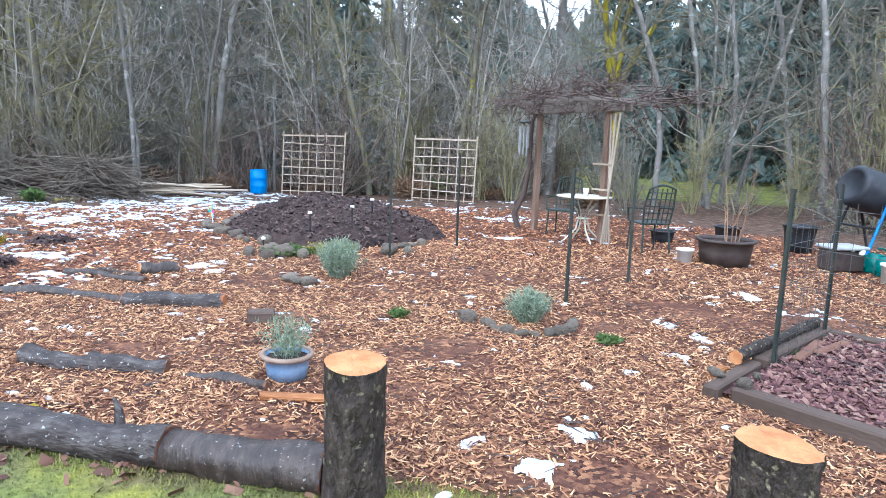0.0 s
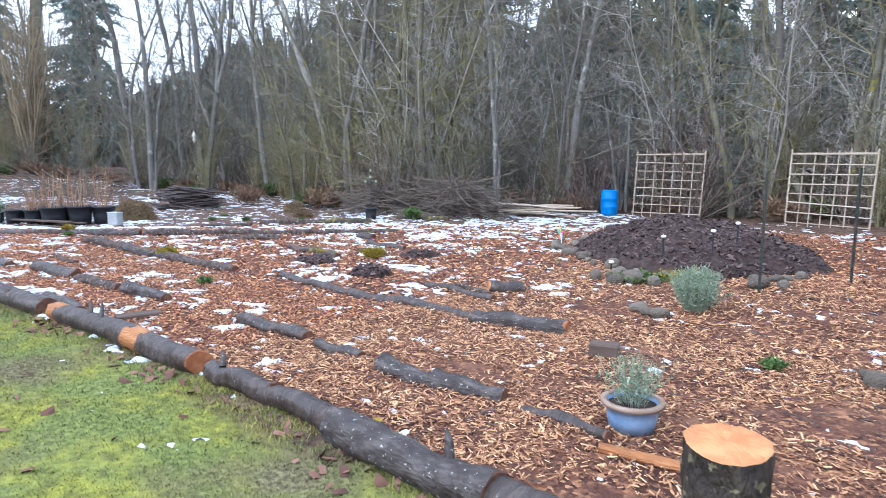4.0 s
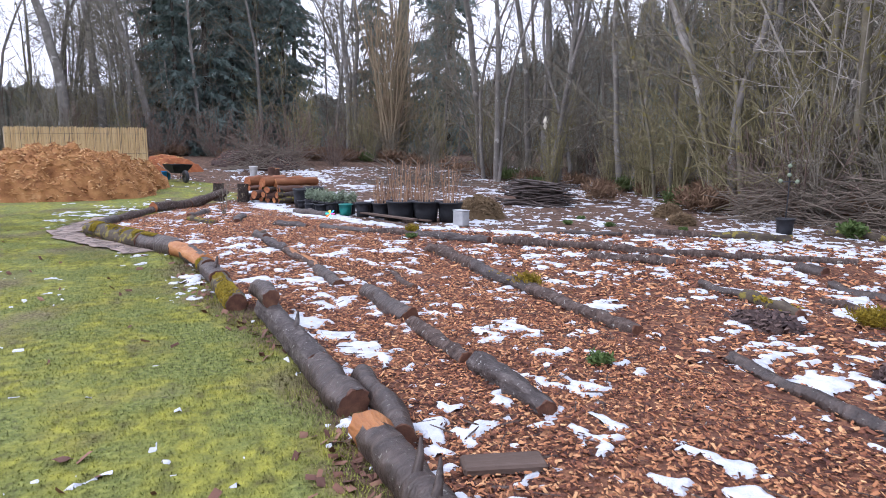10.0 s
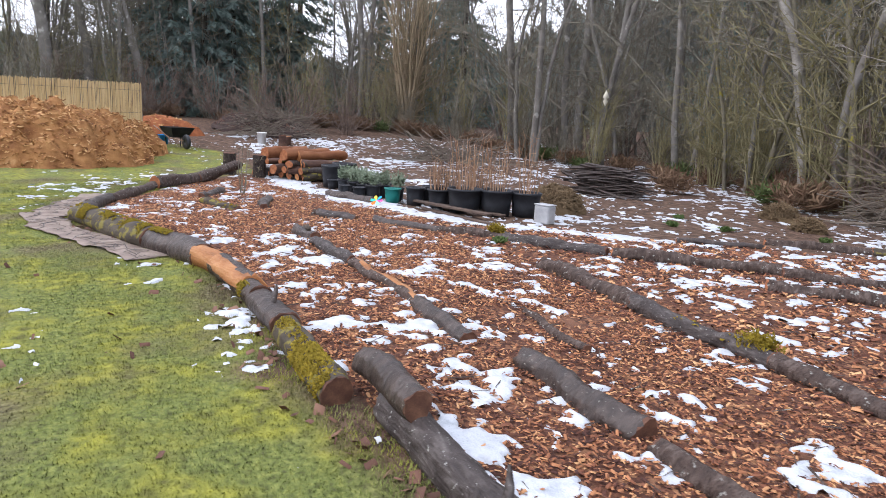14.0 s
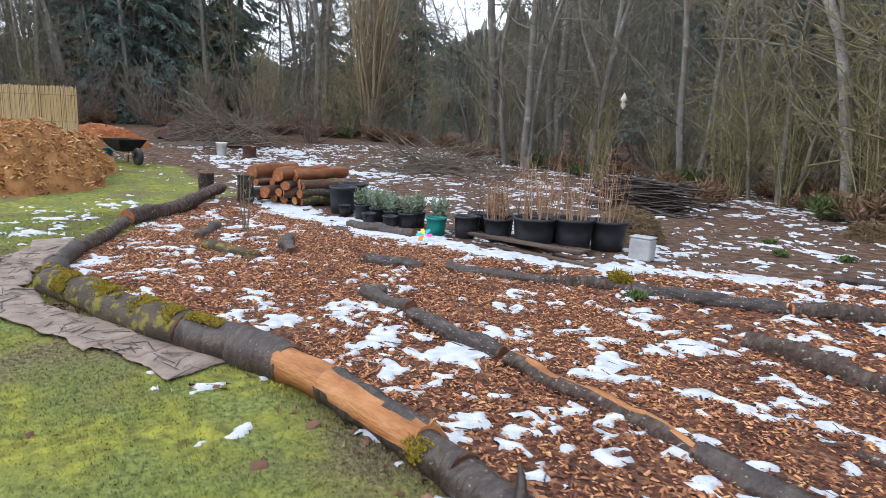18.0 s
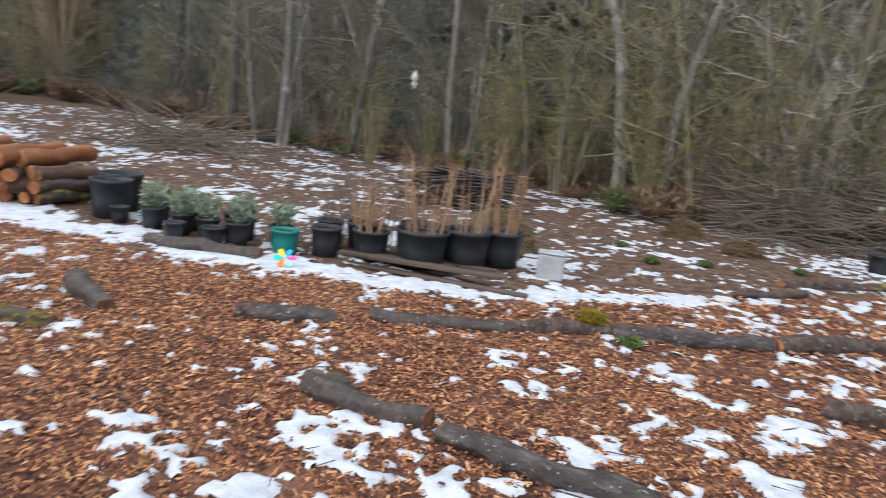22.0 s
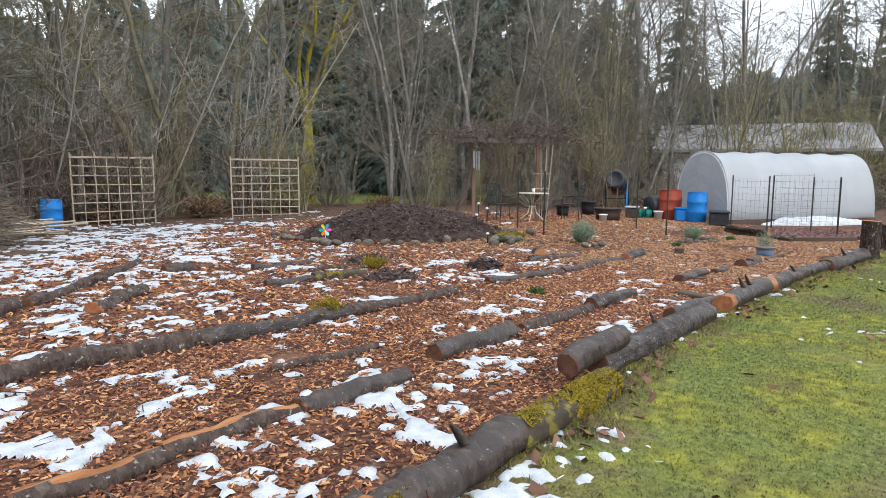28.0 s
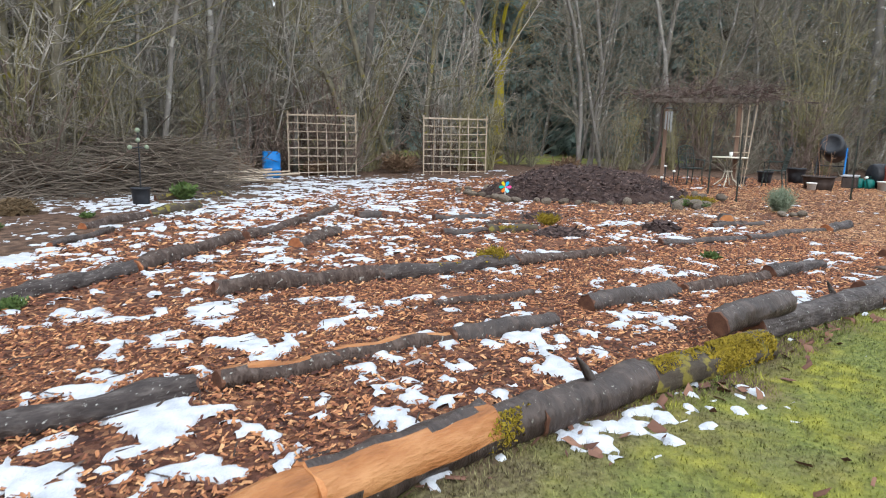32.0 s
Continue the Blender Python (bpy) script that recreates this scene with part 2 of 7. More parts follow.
M_CUTR = mat("red_cut_wood", [(0.16, 0.05, 0.02), (0.3, 0.11, 0.045), (0.42, 0.19, 0.08)], 14, 0.75, 0.3, 120)
M_CUT = mat("cut_wood", [(0.25, 0.09, 0.032), (0.44, 0.185, 0.07), (0.56, 0.3, 0.13)], 9, 0.75, 0.3, 120)
M_CUTD = mat("old_cut_wood", [(0.045, 0.02, 0.015), (0.11, 0.05, 0.03), (0.2, 0.1, 0.06)], 14, 0.75, 0.3, 120)
M_BARKM = mat("mossy_log_bark", [(0.02, 0.015, 0.011), (0.055, 0.043, 0.03), (0.11, 0.09, 0.06)], 9, 0.75, 0.6, 60, stretch=(0.5, 1, 1), spots=((0.16, 0.135, 0.025), 9, 0.46), dist=0.02)
M_STRIP = mat("peeled_wood", [(0.1, 0.035, 0.012), (0.31, 0.125, 0.04), (0.5, 0.26, 0.11)], 8, 0.55, 0.8, 70, stretch=(0.25, 1, 1), dist=0.03)
M_MOSS = mat("moss", [(0.1, 0.075, 0.01), (0.24, 0.178, 0.016), (0.4, 0.3, 0.03)], 14, 1.0, 1.0, 130, island=0.4)
M_SNOW = mat("old_snow", [(0.3, 0.33, 0.37), (0.5, 0.525, 0.56), (0.66, 0.68, 0.71)], 9, 0.6, 0.8, 90, dist=0.02)
M_CHIP = mat("wood_chip", [(0.02, 0.008, 0.007), (0.085, 0.031, 0.02), (0.22, 0.083, 0.04), (0.43, 0.19, 0.083), (0.7, 0.44, 0.21)], 4, 0.7, 0, 90, island=0.8)
M_CHIPY = mat("straw_wood_chip", [(0.026, 0.011, 0.009), (0.11, 0.045, 0.027), (0.26, 0.118, 0.058), (0.48, 0.26, 0.125), (0.72, 0.5, 0.28)], 4, 0.7, 0, 90, island=0.8)
M_STONE = mat("field_stone", [(0.065, 0.05, 0.038), (0.16, 0.132, 0.102), (0.31, 0.265, 0.21)], 7, 0.8, 1.0, 50, obj=0.45)


def lawn_colour(nt, coords):
    """Yellow moss, green grass and thin brown places in patches of several sizes."""
    n, l = nt.nodes, nt.links

    def patches(size, detail, lo, hi):
        t, k = n.new("ShaderNodeTexNoise"), n.new("ShaderNodeMapRange")
        t.inputs["Scale"].default_value, t.inputs["Detail"].default_value = size, detail
        k.inputs[1].default_value, k.inputs[2].default_value = lo, hi
        l.new(coords, t.inputs[0])
        l.new(t.outputs[0], k.inputs[0])
        return k.outputs[0]

    def over(f, a, b):
        x = n.new("ShaderNodeMix")
        x.data_type = "RGBA"
        l.new(f, x.inputs[0])
        l.new(a, x.inputs[6])
        l.new(b, x.inputs[7])
        return x.outputs[2]

    moss = ramp(nt, [(0.095, 0.094, 0.026), (0.185, 0.192, 0.036), (0.29, 0.285, 0.046)])
    l.new(patches(9, 8, 0.32, 0.66), moss.inputs[0])
    grass = ramp(nt, [(0.075, 0.085, 0.027), (0.138, 0.162, 0.043), (0.215, 0.235, 0.064)])
    l.new(patches(22, 6, 0.3, 0.7), grass.inputs[0])
    thin = ramp(nt, [(0.055, 0.044, 0.026), (0.13, 0.114, 0.054), (0.22, 0.2, 0.1)])
    l.new(patches(30, 5, 0.3, 0.72), thin.inputs[0])
    col = over(patches(1.7, 7, 0.42, 0.58), moss.outputs[0], grass.outputs[0])
    return over(patches(0.9, 10, 0.5, 0.66), col, thin.outputs[0])


def ground_material():
    m = bpy.data.materials.new("ground")
    m.use_nodes = True
    nt = m.node_tree
    n, l = nt.nodes, nt.links
    bs = n["Principled BSDF"]
    tc = n.new("ShaderNodeTexCoord")

    def noise_of(s, d=5):
        t = n.new("ShaderNodeTexNoise")
        t.inputs["Scale"].default_value, t.inputs["Detail"].default_value = s, d
        l.new(tc.outputs["Object"], t.inputs[0])
        return t.outputs[0]

    def blend(f, a, b):
        x = n.new("ShaderNodeMix")
        x.data_type = "RGBA"
        l.new(f, x.inputs[0])
        l.new(a, x.inputs[6])
        l.new(b, x.inputs[7])
        return x.outputs[2]

    def spread(src, lo, hi):
        k = n.new("ShaderNodeMapRange")
        k.inputs[1].default_value, k.inputs[2].default_value = lo, hi
        l.new(src, k.inputs[0])
        return k.outputs[0]

    lawn = lawn_colour(nt, tc.outputs["Object"])
    # chips: irregular cells in wood colours
    vo = n.new("ShaderNodeTexVoronoi")
    vo.inputs["Scale"].default_value = 34
    mp = n.new("ShaderNodeMapping")
    l.new(tc.outputs["Object"], mp.inputs[0])
    l.new(mp.outputs[0], vo.inputs["Vector"])
    sep = n.new("ShaderNodeSeparateColor")
    l.new(vo.outputs["Color"], sep.inputs[0])
    ca = ramp(nt, [(0.022, 0.01, 0.008), (0.075, 0.031, 0.02), (0.19, 0.083, 0.044), (0.4, 0.21, 0.105)])
    l.new(sep.outputs[0], ca.inputs[0])
    cb = ramp(nt, [(0.036, 0.016, 0.012), (0.095, 0.041, 0.027), (0.2, 0.1, 0.06)])
    l.new(spread(noise_of(1.1, 7), 0.3, 0.7), cb.inputs[0])
    chips = blend(spread(noise_of(5, 4), 0.35, 0.65), ca.outputs[0], cb.outputs[0])
    # forest floor
    fa = ramp(nt, [(0.035, 0.023, 0.017), (0.105, 0.064, 0.044), (0.19, 0.125, 0.085)])
    l.new(spread(noise_of(7, 8), 0.3, 0.72), fa.inputs[0])
    at, al = n.new("ShaderNodeAttribute"), n.new("ShaderNodeAttribute")
    at.attribute_name, al.attribute_name = "bed", "lawn"
    col = blend(at.outputs["Fac"], blend(al.outputs["Fac"], fa.outputs[0], lawn), chips)
    l.new(col, bs.inputs["Base Color"])
    bs.inputs["Roughness"].default_value = 0.9
    bs.inputs["Specular IOR Level"].default_value = 0.2
    bp = n.new("ShaderNodeBump")
    bp.inputs["Strength"].default_value, bp.inputs["Distance"].default_value = 0.8, 0.03
    l.new(noise_of(40, 5), bp.inputs["Height"])
    l.new(bp.outputs[0], bs.inputs["Normal"])
    return m


# ---- the ground: one sheet to the horizon ----
def ground_sheet():
    far = np.array([1.2, 3, 6, 11, 20, 40, 80, 160, 320])
    xs = np.concatenate([-33 - far[::-1], np.arange(-33, 12.01, 0.16), 12 + far])
    ys = np.concatenate([-4 - far[::-1], np.arange(-4, 1.5, 0.5), np.arange(1.5, 24, 0.16), 24 + far])
    X, Y = np.meshgrid(xs, ys, indexing="ij")
    Z = gz(X, Y)
    a, b = len(xs), len(ys)
    i, j = np.meshgrid(np.arange(a - 1), np.arange(b - 1), indexing="ij")
    i, j = i.ravel(), j.ravel()
    f = np.stack([i * b + j, (i + 1) * b + j, (i + 1) * b + j + 1, i * b + j + 1], 1)
    me = raw("ground", np.stack([X, Y, Z], -1).reshape(-1, 3), f, True)
    for key, fn in (("bed", bed_mask), ("lawn", lawn_mask)):
        att = me.attributes.new(key, "FLOAT", "POINT")
        att.data.foreach_set("value", np.asarray(fn(X, Y), np.float32).ravel())
    tagged(part("ground", me, ground_material()), "mossy lawn, wood-chip beds and brown forest floor", "ground", kind="structure")


ground_sheet()


# ---- logs ----
def log(p0, p1, r0, r1=None, bark=None, cut=None, label="", bend=0.035, sag=0.45, seed=0, moss=0, peel=0.0, face=1.57, sides=14, name="log", group="logs edging the beds", z0=None, z1=None, stubs=0, rest=0.62, rugged=1.0, bands=()):
    """A fallen trunk on the ground from p0 to p1, with bark, two sawn ends, moss cushions, snags and a peeled strip."""
    r1 = r1 or r0 * 0.9
    bark, cut = bark or M_BARK, cut or M_CUTD
    rg = np.random.default_rng(seed + 11)
    a = np.array([*p0, (gh(*p0) + r0 * rest if z0 is None else z0)])
    b = np.array([*p1, (gh(*p1) + r1 * rest if z1 is None else z1)])
    L = np.linalg.norm(b - a)
    d = (b - a) / L
    s = np.cross(d, (0, 0, 1.0))
    s /= np.linalg.norm(s)
    u = np.cross(s, d)
    base = Matrix((( d[0], s[0], u[0], a[0]), (d[1], s[1], u[1], a[1]), (d[2], s[2], u[2], a[2]), (0, 0, 0, 1)))
    top = new(name)
    top.matrix_world = base
    k = max(6, int(L / 0.06))
    sides = sides + 8
    t = np.linspace(0, 1, k)
    off = bend * (np.sin(t * np.pi) * rg.uniform(-1, 1) + 0.5 * np.sin(t * 2 * np.pi) * rg.uniform(-1, 1))
    offz = 0.25 * bend * np.sin(t * 3 * np.pi + seed)
    rad = (r0 + (r1 - r0) * t) * (1 + 0.05 * np.sin(t * L * 5 + seed) + 0.02 * rg.normal(size=k))
    th = np.arange(sides) * 2 * np.pi / sides
    lump = 1 + 0.07 * np.sin(2 * th + seed)[None] + rugged * (0.022 * rg.normal(size=(k, sides)) + 0.15 * (vnoise((t * L)[:, None] + 0 * th, th[None] * 0.3 + 0 * t[:, None], 0.09, seed + 5) - 0.5) + 0.22 * (vnoise((t * L)[:, None] + 0 * th, np.sin(th)[None] * 0.3 + 0 * t[:, None], 0.16, seed) - 0.5))
    R = rad[:, None] * lump
    if peel:
        bare = np.cos(th[None] - face) + 0.4 * (vnoise(np.arange(k)[:, None] * 0.5 + 0 * th, np.arange(sides)[None] * 1.0 + 0 * t[:, None], 2.0, seed) - 0.5) > 1 - 2 * peel
        R = np.where(bare, R * 0.93, R)
    along = np.repeat((t * L)[:, None], sides, 1)
    along[0] -= rugged * 0.25 * r0 * rg.random(sides)
    along[-1] += rugged * 0.25 * r1 * rg.random(sides)
    for lo, hi in bands:
        R = np.where(((t > lo) & (t < hi))[:, None], R * 0.95, R)
    V = np.stack([along, off[:, None] + R * np.cos(th), offz[:, None] + R * np.sin(th)], -1)
    i, j = np.meshgrid(np.arange(k - 1), np.arange(sides), indexing="ij")
    i, j = i.ravel(), j.ravel()
    f = np.stack([i * sides + j, (i + 1) * sides + j, (i + 1) * sides + (j + 1) % sides, i * sides + (j + 1) % sides], 1)
    mats = np.zeros(len(f), int)
    if peel:
        up = np.cos(th[j] - face) + 0.4 * (vnoise(i * 0.5, j * 1.0, 2.0, seed) - 0.5) > 1 - 2 * peel
        mats[up] = 1
    for lo, hi in bands:
        wave = 0.012 * np.sin(3 * th[j] + seed)
        mats[(t[i] + wave > lo) & (t[i] + wave < hi)] = 1
    part("bark", raw("bark", V.reshape(-1, 3), f, True, mats), [bark, M_STRIP], top)
    for e, name2 in ((0, "sawn_end"), (k - 1, "sawn_end")):
        ring = V[e]
        c = ring.mean(0) + np.array([(-0.008 if e == 0 else 0.008), 0, 0])
        inner = c + (ring - c) * 0.93
        inner[:, 0] = c[0]
        vv = np.vstack([ring, inner, c[None]])
        ff = []
        for q in range(sides):
            w = (q + 1) % sides
            ff += [(q, w, sides + w, sides + q), (sides + q, sides + w, 2 * sides)]
        part(name2, raw(name2, vv, ff), cut, top)
    if moss:
        tagged(part("moss", cushion_mesh([(rg.uniform(0.05, 0.95) * L, rg.normal() * 0.4 * r0, r0 * 0.95) for _ in range(moss)], r0, rg), M_MOSS, top, "yellow-green moss cushion"), kind="stuff")
    for _ in range(stubs):
        tb = Tubes()
        q = rg.uniform(0.2, 0.9)
        tb.add([(q * L, 0, r0 * 0.7), (q * L + 0.03, 0.03, r0 + 0.04), (q * L + 0.07, 0.05, r0 + rg.uniform(0.06, 0.12))], [0.03, 0.022, 0.008], 6, True)
        part("snag", tb.mesh("snag"), bark, top)
    return tagged(top, label, "log", group)


def cushion_mesh(spots, size, rg):
    """Small lumpy cushions."""
    bm = bmesh.new()
    for x, y, z in spots:
        for _ in range(12):
            r = size * rg.uniform(0.06, 0.17)
            m = Matrix.Translation((x + rg.normal() * size * 0.8, y + rg.normal() * size * 0.3, z - 0.02 + rg.normal() * 0.01)) @ Matrix.Diagonal((1.3, 1, 0.55, 1))
            bmesh.ops.create_icosphere(bm, subdivisions=1, radius=r, matrix=m)
    for v in bm.verts:
        v.co += Vector(rg.normal(size=3) * 0.006)
    me = bpy.data.meshes.new("moss")
    bm.to_mesh(me)
    bm.free()
    return me


def chips_mesh(P, rg, lo, hi, aspect=0.4, tilt=0.35, thick=0.35):
    """Small flat slabs lying at the places P."""
    n = len(P)
    L = rg.uniform(lo, hi, n)
    w = L * rg.uniform(aspect * 0.5, aspect * 1.3, n)
    t = np.clip(w * thick, 0.002, 0.02)
    a = rg.uniform(0, 6.28, n)
    d = np.stack([np.cos(a), np.sin(a), rg.normal(size=n) * tilt], -1)
    d /= np.linalg.norm(d, axis=1)[:, None]
    s = np.stack([-np.sin(a), np.cos(a), rg.normal(size=n) * tilt], -1)
    s /= np.linalg.norm(s, axis=1)[:, None]
    u = np.cross(d, s)
    cor = []
    for su, k in ((-1, 1.0),):
        for sd, ss in ((-1, -1), (1, -0.7), (0.9, 1), (-0.8, 0.8)):
            cor.append(P + d * (sd * L * k / 2)[:, None] + s * (ss * w * k / 2)[:, None] + u * (su * t / 2)[:, None])
    o = rg.uniform(-0.2, 0.2, n)
    for sd in (-0.42, 0.42):
        cor.append(P + d * (sd * L)[:, None] + s * (o * w)[:, None] + u * (t * 0.7)[:, None])
    V = np.stack(cor, 1).reshape(-1, 3)
    q = np.array([(0, 1, 5), (0, 5, 4), (2, 3, 4), (2, 4, 5), (1, 2, 5), (3, 0, 4)])
    F = (np.arange(n)[:, None, None] * 6 + q[None]).reshape(-1, 3)
    return raw("chips", V, F)


def moss_coat(thing, x0, x1, r, a0, a1, count, seed, size=0.024):
    """Shaggy moss on a log between two places along it, from angle a0 to a1 round it (90 is the top, 180 the lawn's side)."""
    rg = np.random.default_rng(seed)
    x, a = rg.uniform(x0, x1, count), np.radians(rg.uniform(a0, a1, count))
    keep = fbm(x, a * r, 0.2, seed) > 0.4 + 0.2 * rg.random(count)
    x, a = x[keep], a[keep]
    q = r * (0.99 + 0.09 * rg.random(len(x)))
    P = np.stack([x, q * np.cos(a), q * np.sin(a)], -1)
    tagged(part("moss", chips_mesh(P, rg, size * 0.4, size, 0.5, 1.1, 0.4), M_MOSS, thing, "shaggy yellow-green moss"), kind="stuff")


log((0.05, 4.42), (-0.8, 4.46), 0.115, 0.11, M_BARK, M_CUTD, "dark wet log with grey bark beside the upright stump", seed=1)
log((-0.8, 4.46), (-1.97, 4.56), 0.115, 0.11, M_BARKL, M_CUTD, "dark grey lichened log with a broken snag beside the lawn", seed=21, stubs=1, moss=1)
log((-1.93, 4.56), (-2.75, 4.64), 0.09, 0.085, M_BARK, None, "thin dark crooked log edging the lawn", seed=2, bend=0.05)
log((-2.7, 4.65), (-3.45, 4.66), 0.085, 0.08, M_BARK, None, "dark forked log end edging the lawn", seed=22, bend=0.09, stubs=1)
log((-3.66, 4.66), (-6.2, 4.64), 0.112, 0.11, M_BARK, M_CUTR, "dark log with a fresh sawn end and orange fungus", seed=3, stubs=2, bands=((0.3, 0.4), (0.93, 1.0)))
log((-6.08, 4.79), (-7.05, 4.85), 0.085, 0.08, M_BARK, None, "short dark curved log behind the border", seed=4, bend=0.05)
log((-6.62, 4.66), (-7.35, 4.6), 0.105, 0.105, M_BARK, M_CUTD, "broken dark log end with torn wood edging the lawn", seed=25, rugged=1.6)
log((-7.33, 4.6), (-9.15, 4.5), 0.11, 0.1, M_BARKL, None, "pale lichen-covered log edging the lawn", seed=5, stubs=1, bend=0.02)
log((-8.8, 4.5), (-9.58, 4.48), 0.085, 0.088, M_BARK, M_CUTD, "dark bark log with a hollow sawn end", seed=6, z0=0.23, z1=0.17)
mossy = log((-9.42, 4.26), (-10.6, 4.2), 0.098, 0.1, M_BARKM, None, "mossy log edging the lawn", seed=7)
moss_coat(mossy, 0.0, 0.7, 0.1, 60, 215, 5200, 71, 0.034)
moss_coat(mossy, 0.5, 1.15, 0.1, 80, 150, 1200, 72)
log((-10.63, 4.2), (-11.42, 4.14), 0.104, 0.112, M_BARK, None, "dark grey log with a stub and lichen beside the lawn", seed=8, stubs=1)
short = log((-11.42, 4.14), (-11.8, 4.1), 0.11, 0.112, M_BARK, None, "short dark bark log section with a little moss", seed=23, bend=0.01)
moss_coat(short, 0.1, 0.38, 0.112, 120, 200, 1200, 73)
log((-11.74, 4.12), (-12.6, 3.95), 0.13, 0.132, M_BARK, M_CUT, "half-peeled log with orange bare wood", seed=9, peel=0.1, face=2.25, bend=0.01)
log((-12.61, 3.95), (-13.06, 3.79), 0.127, 0.13, M_STRIP, M_CUT, "peeled orange log section", seed=10, rugged=0.7, bend=0.01)
log((-13.06, 3.79), (-13.58, 3.59), 0.137, 0.14, M_BARK, None, "dark bark log section in the curved border", seed=12, bend=0.01, rugged=0.8)
section = log((-13.59, 3.585), (-14.0, 3.34), 0.142, 0.146, M_BARK, None, "grey bark log section with some moss", seed=13, bend=0.01, rugged=0.8)
moss_coat(section, 0.1, 0.45, 0.146, 60, 120, 1100, 74)
thick = log((-14.01, 3.34), (-15.95, 2.46), 0.15, 0.142, M_BARKM, None, "thick grey log covered with yellow-green moss", seed=14, rugged=0.8)
moss_coat(thick, 0.05, 1.95, 0.149, 70, 175, 11000, 75)
log((-15.95, 2.48), (-16.9, 2.5), 0.12, 0.1, M_BARK, None, "dark log at the turn of the border", seed=15, moss=2)
log((-16.85, 2.5), (-17.72, 2.72), 0.095, 0.09, M_BARK, None, "thin dark log in the curved border", seed=16)
log((-17.68, 2.72), (-19.45, 3.38), 0.09, 0.08, M_BARKG, None, "thin weathered log in the curved border", seed=17, bend=0.06)
log((-19.55, 3.42), (-20.5, 4.22), 0.14, 0.13, M_BARKG, M_CUTR, "grey-brown log with a sawn end at the bed's end", seed=18)
log((-20.48, 4.22), (-21.55, 5.15), 0.13, 0.11, M_BARKG, None, "long grey log rising onto a stump", seed=19, z1=0.3)
M_FUNGUS = mat("yellow_fungus", [(0.5, 0.25, 0.01), (0.7, 0.4, 0.02), (0.8, 0.5, 0.05)], 20, 0.7, 0, 60)
fungus = empty("fungus")
fungus.matrix_world = pose(-4.85, 4.63, gh(-4.85, 4.63) + 0.175)
rfu = np.random.default_rng(2)
tagged(part("caps", cushion_mesh([(0, 0, 0), (0.06, -0.01, 0), (0.1, 0.01, 0)], 0.06, rfu), M_FUNGUS, fungus), kind="stuff")
tagged(fungus, "small bright yellow-orange fungus on a dark log", "fungus")
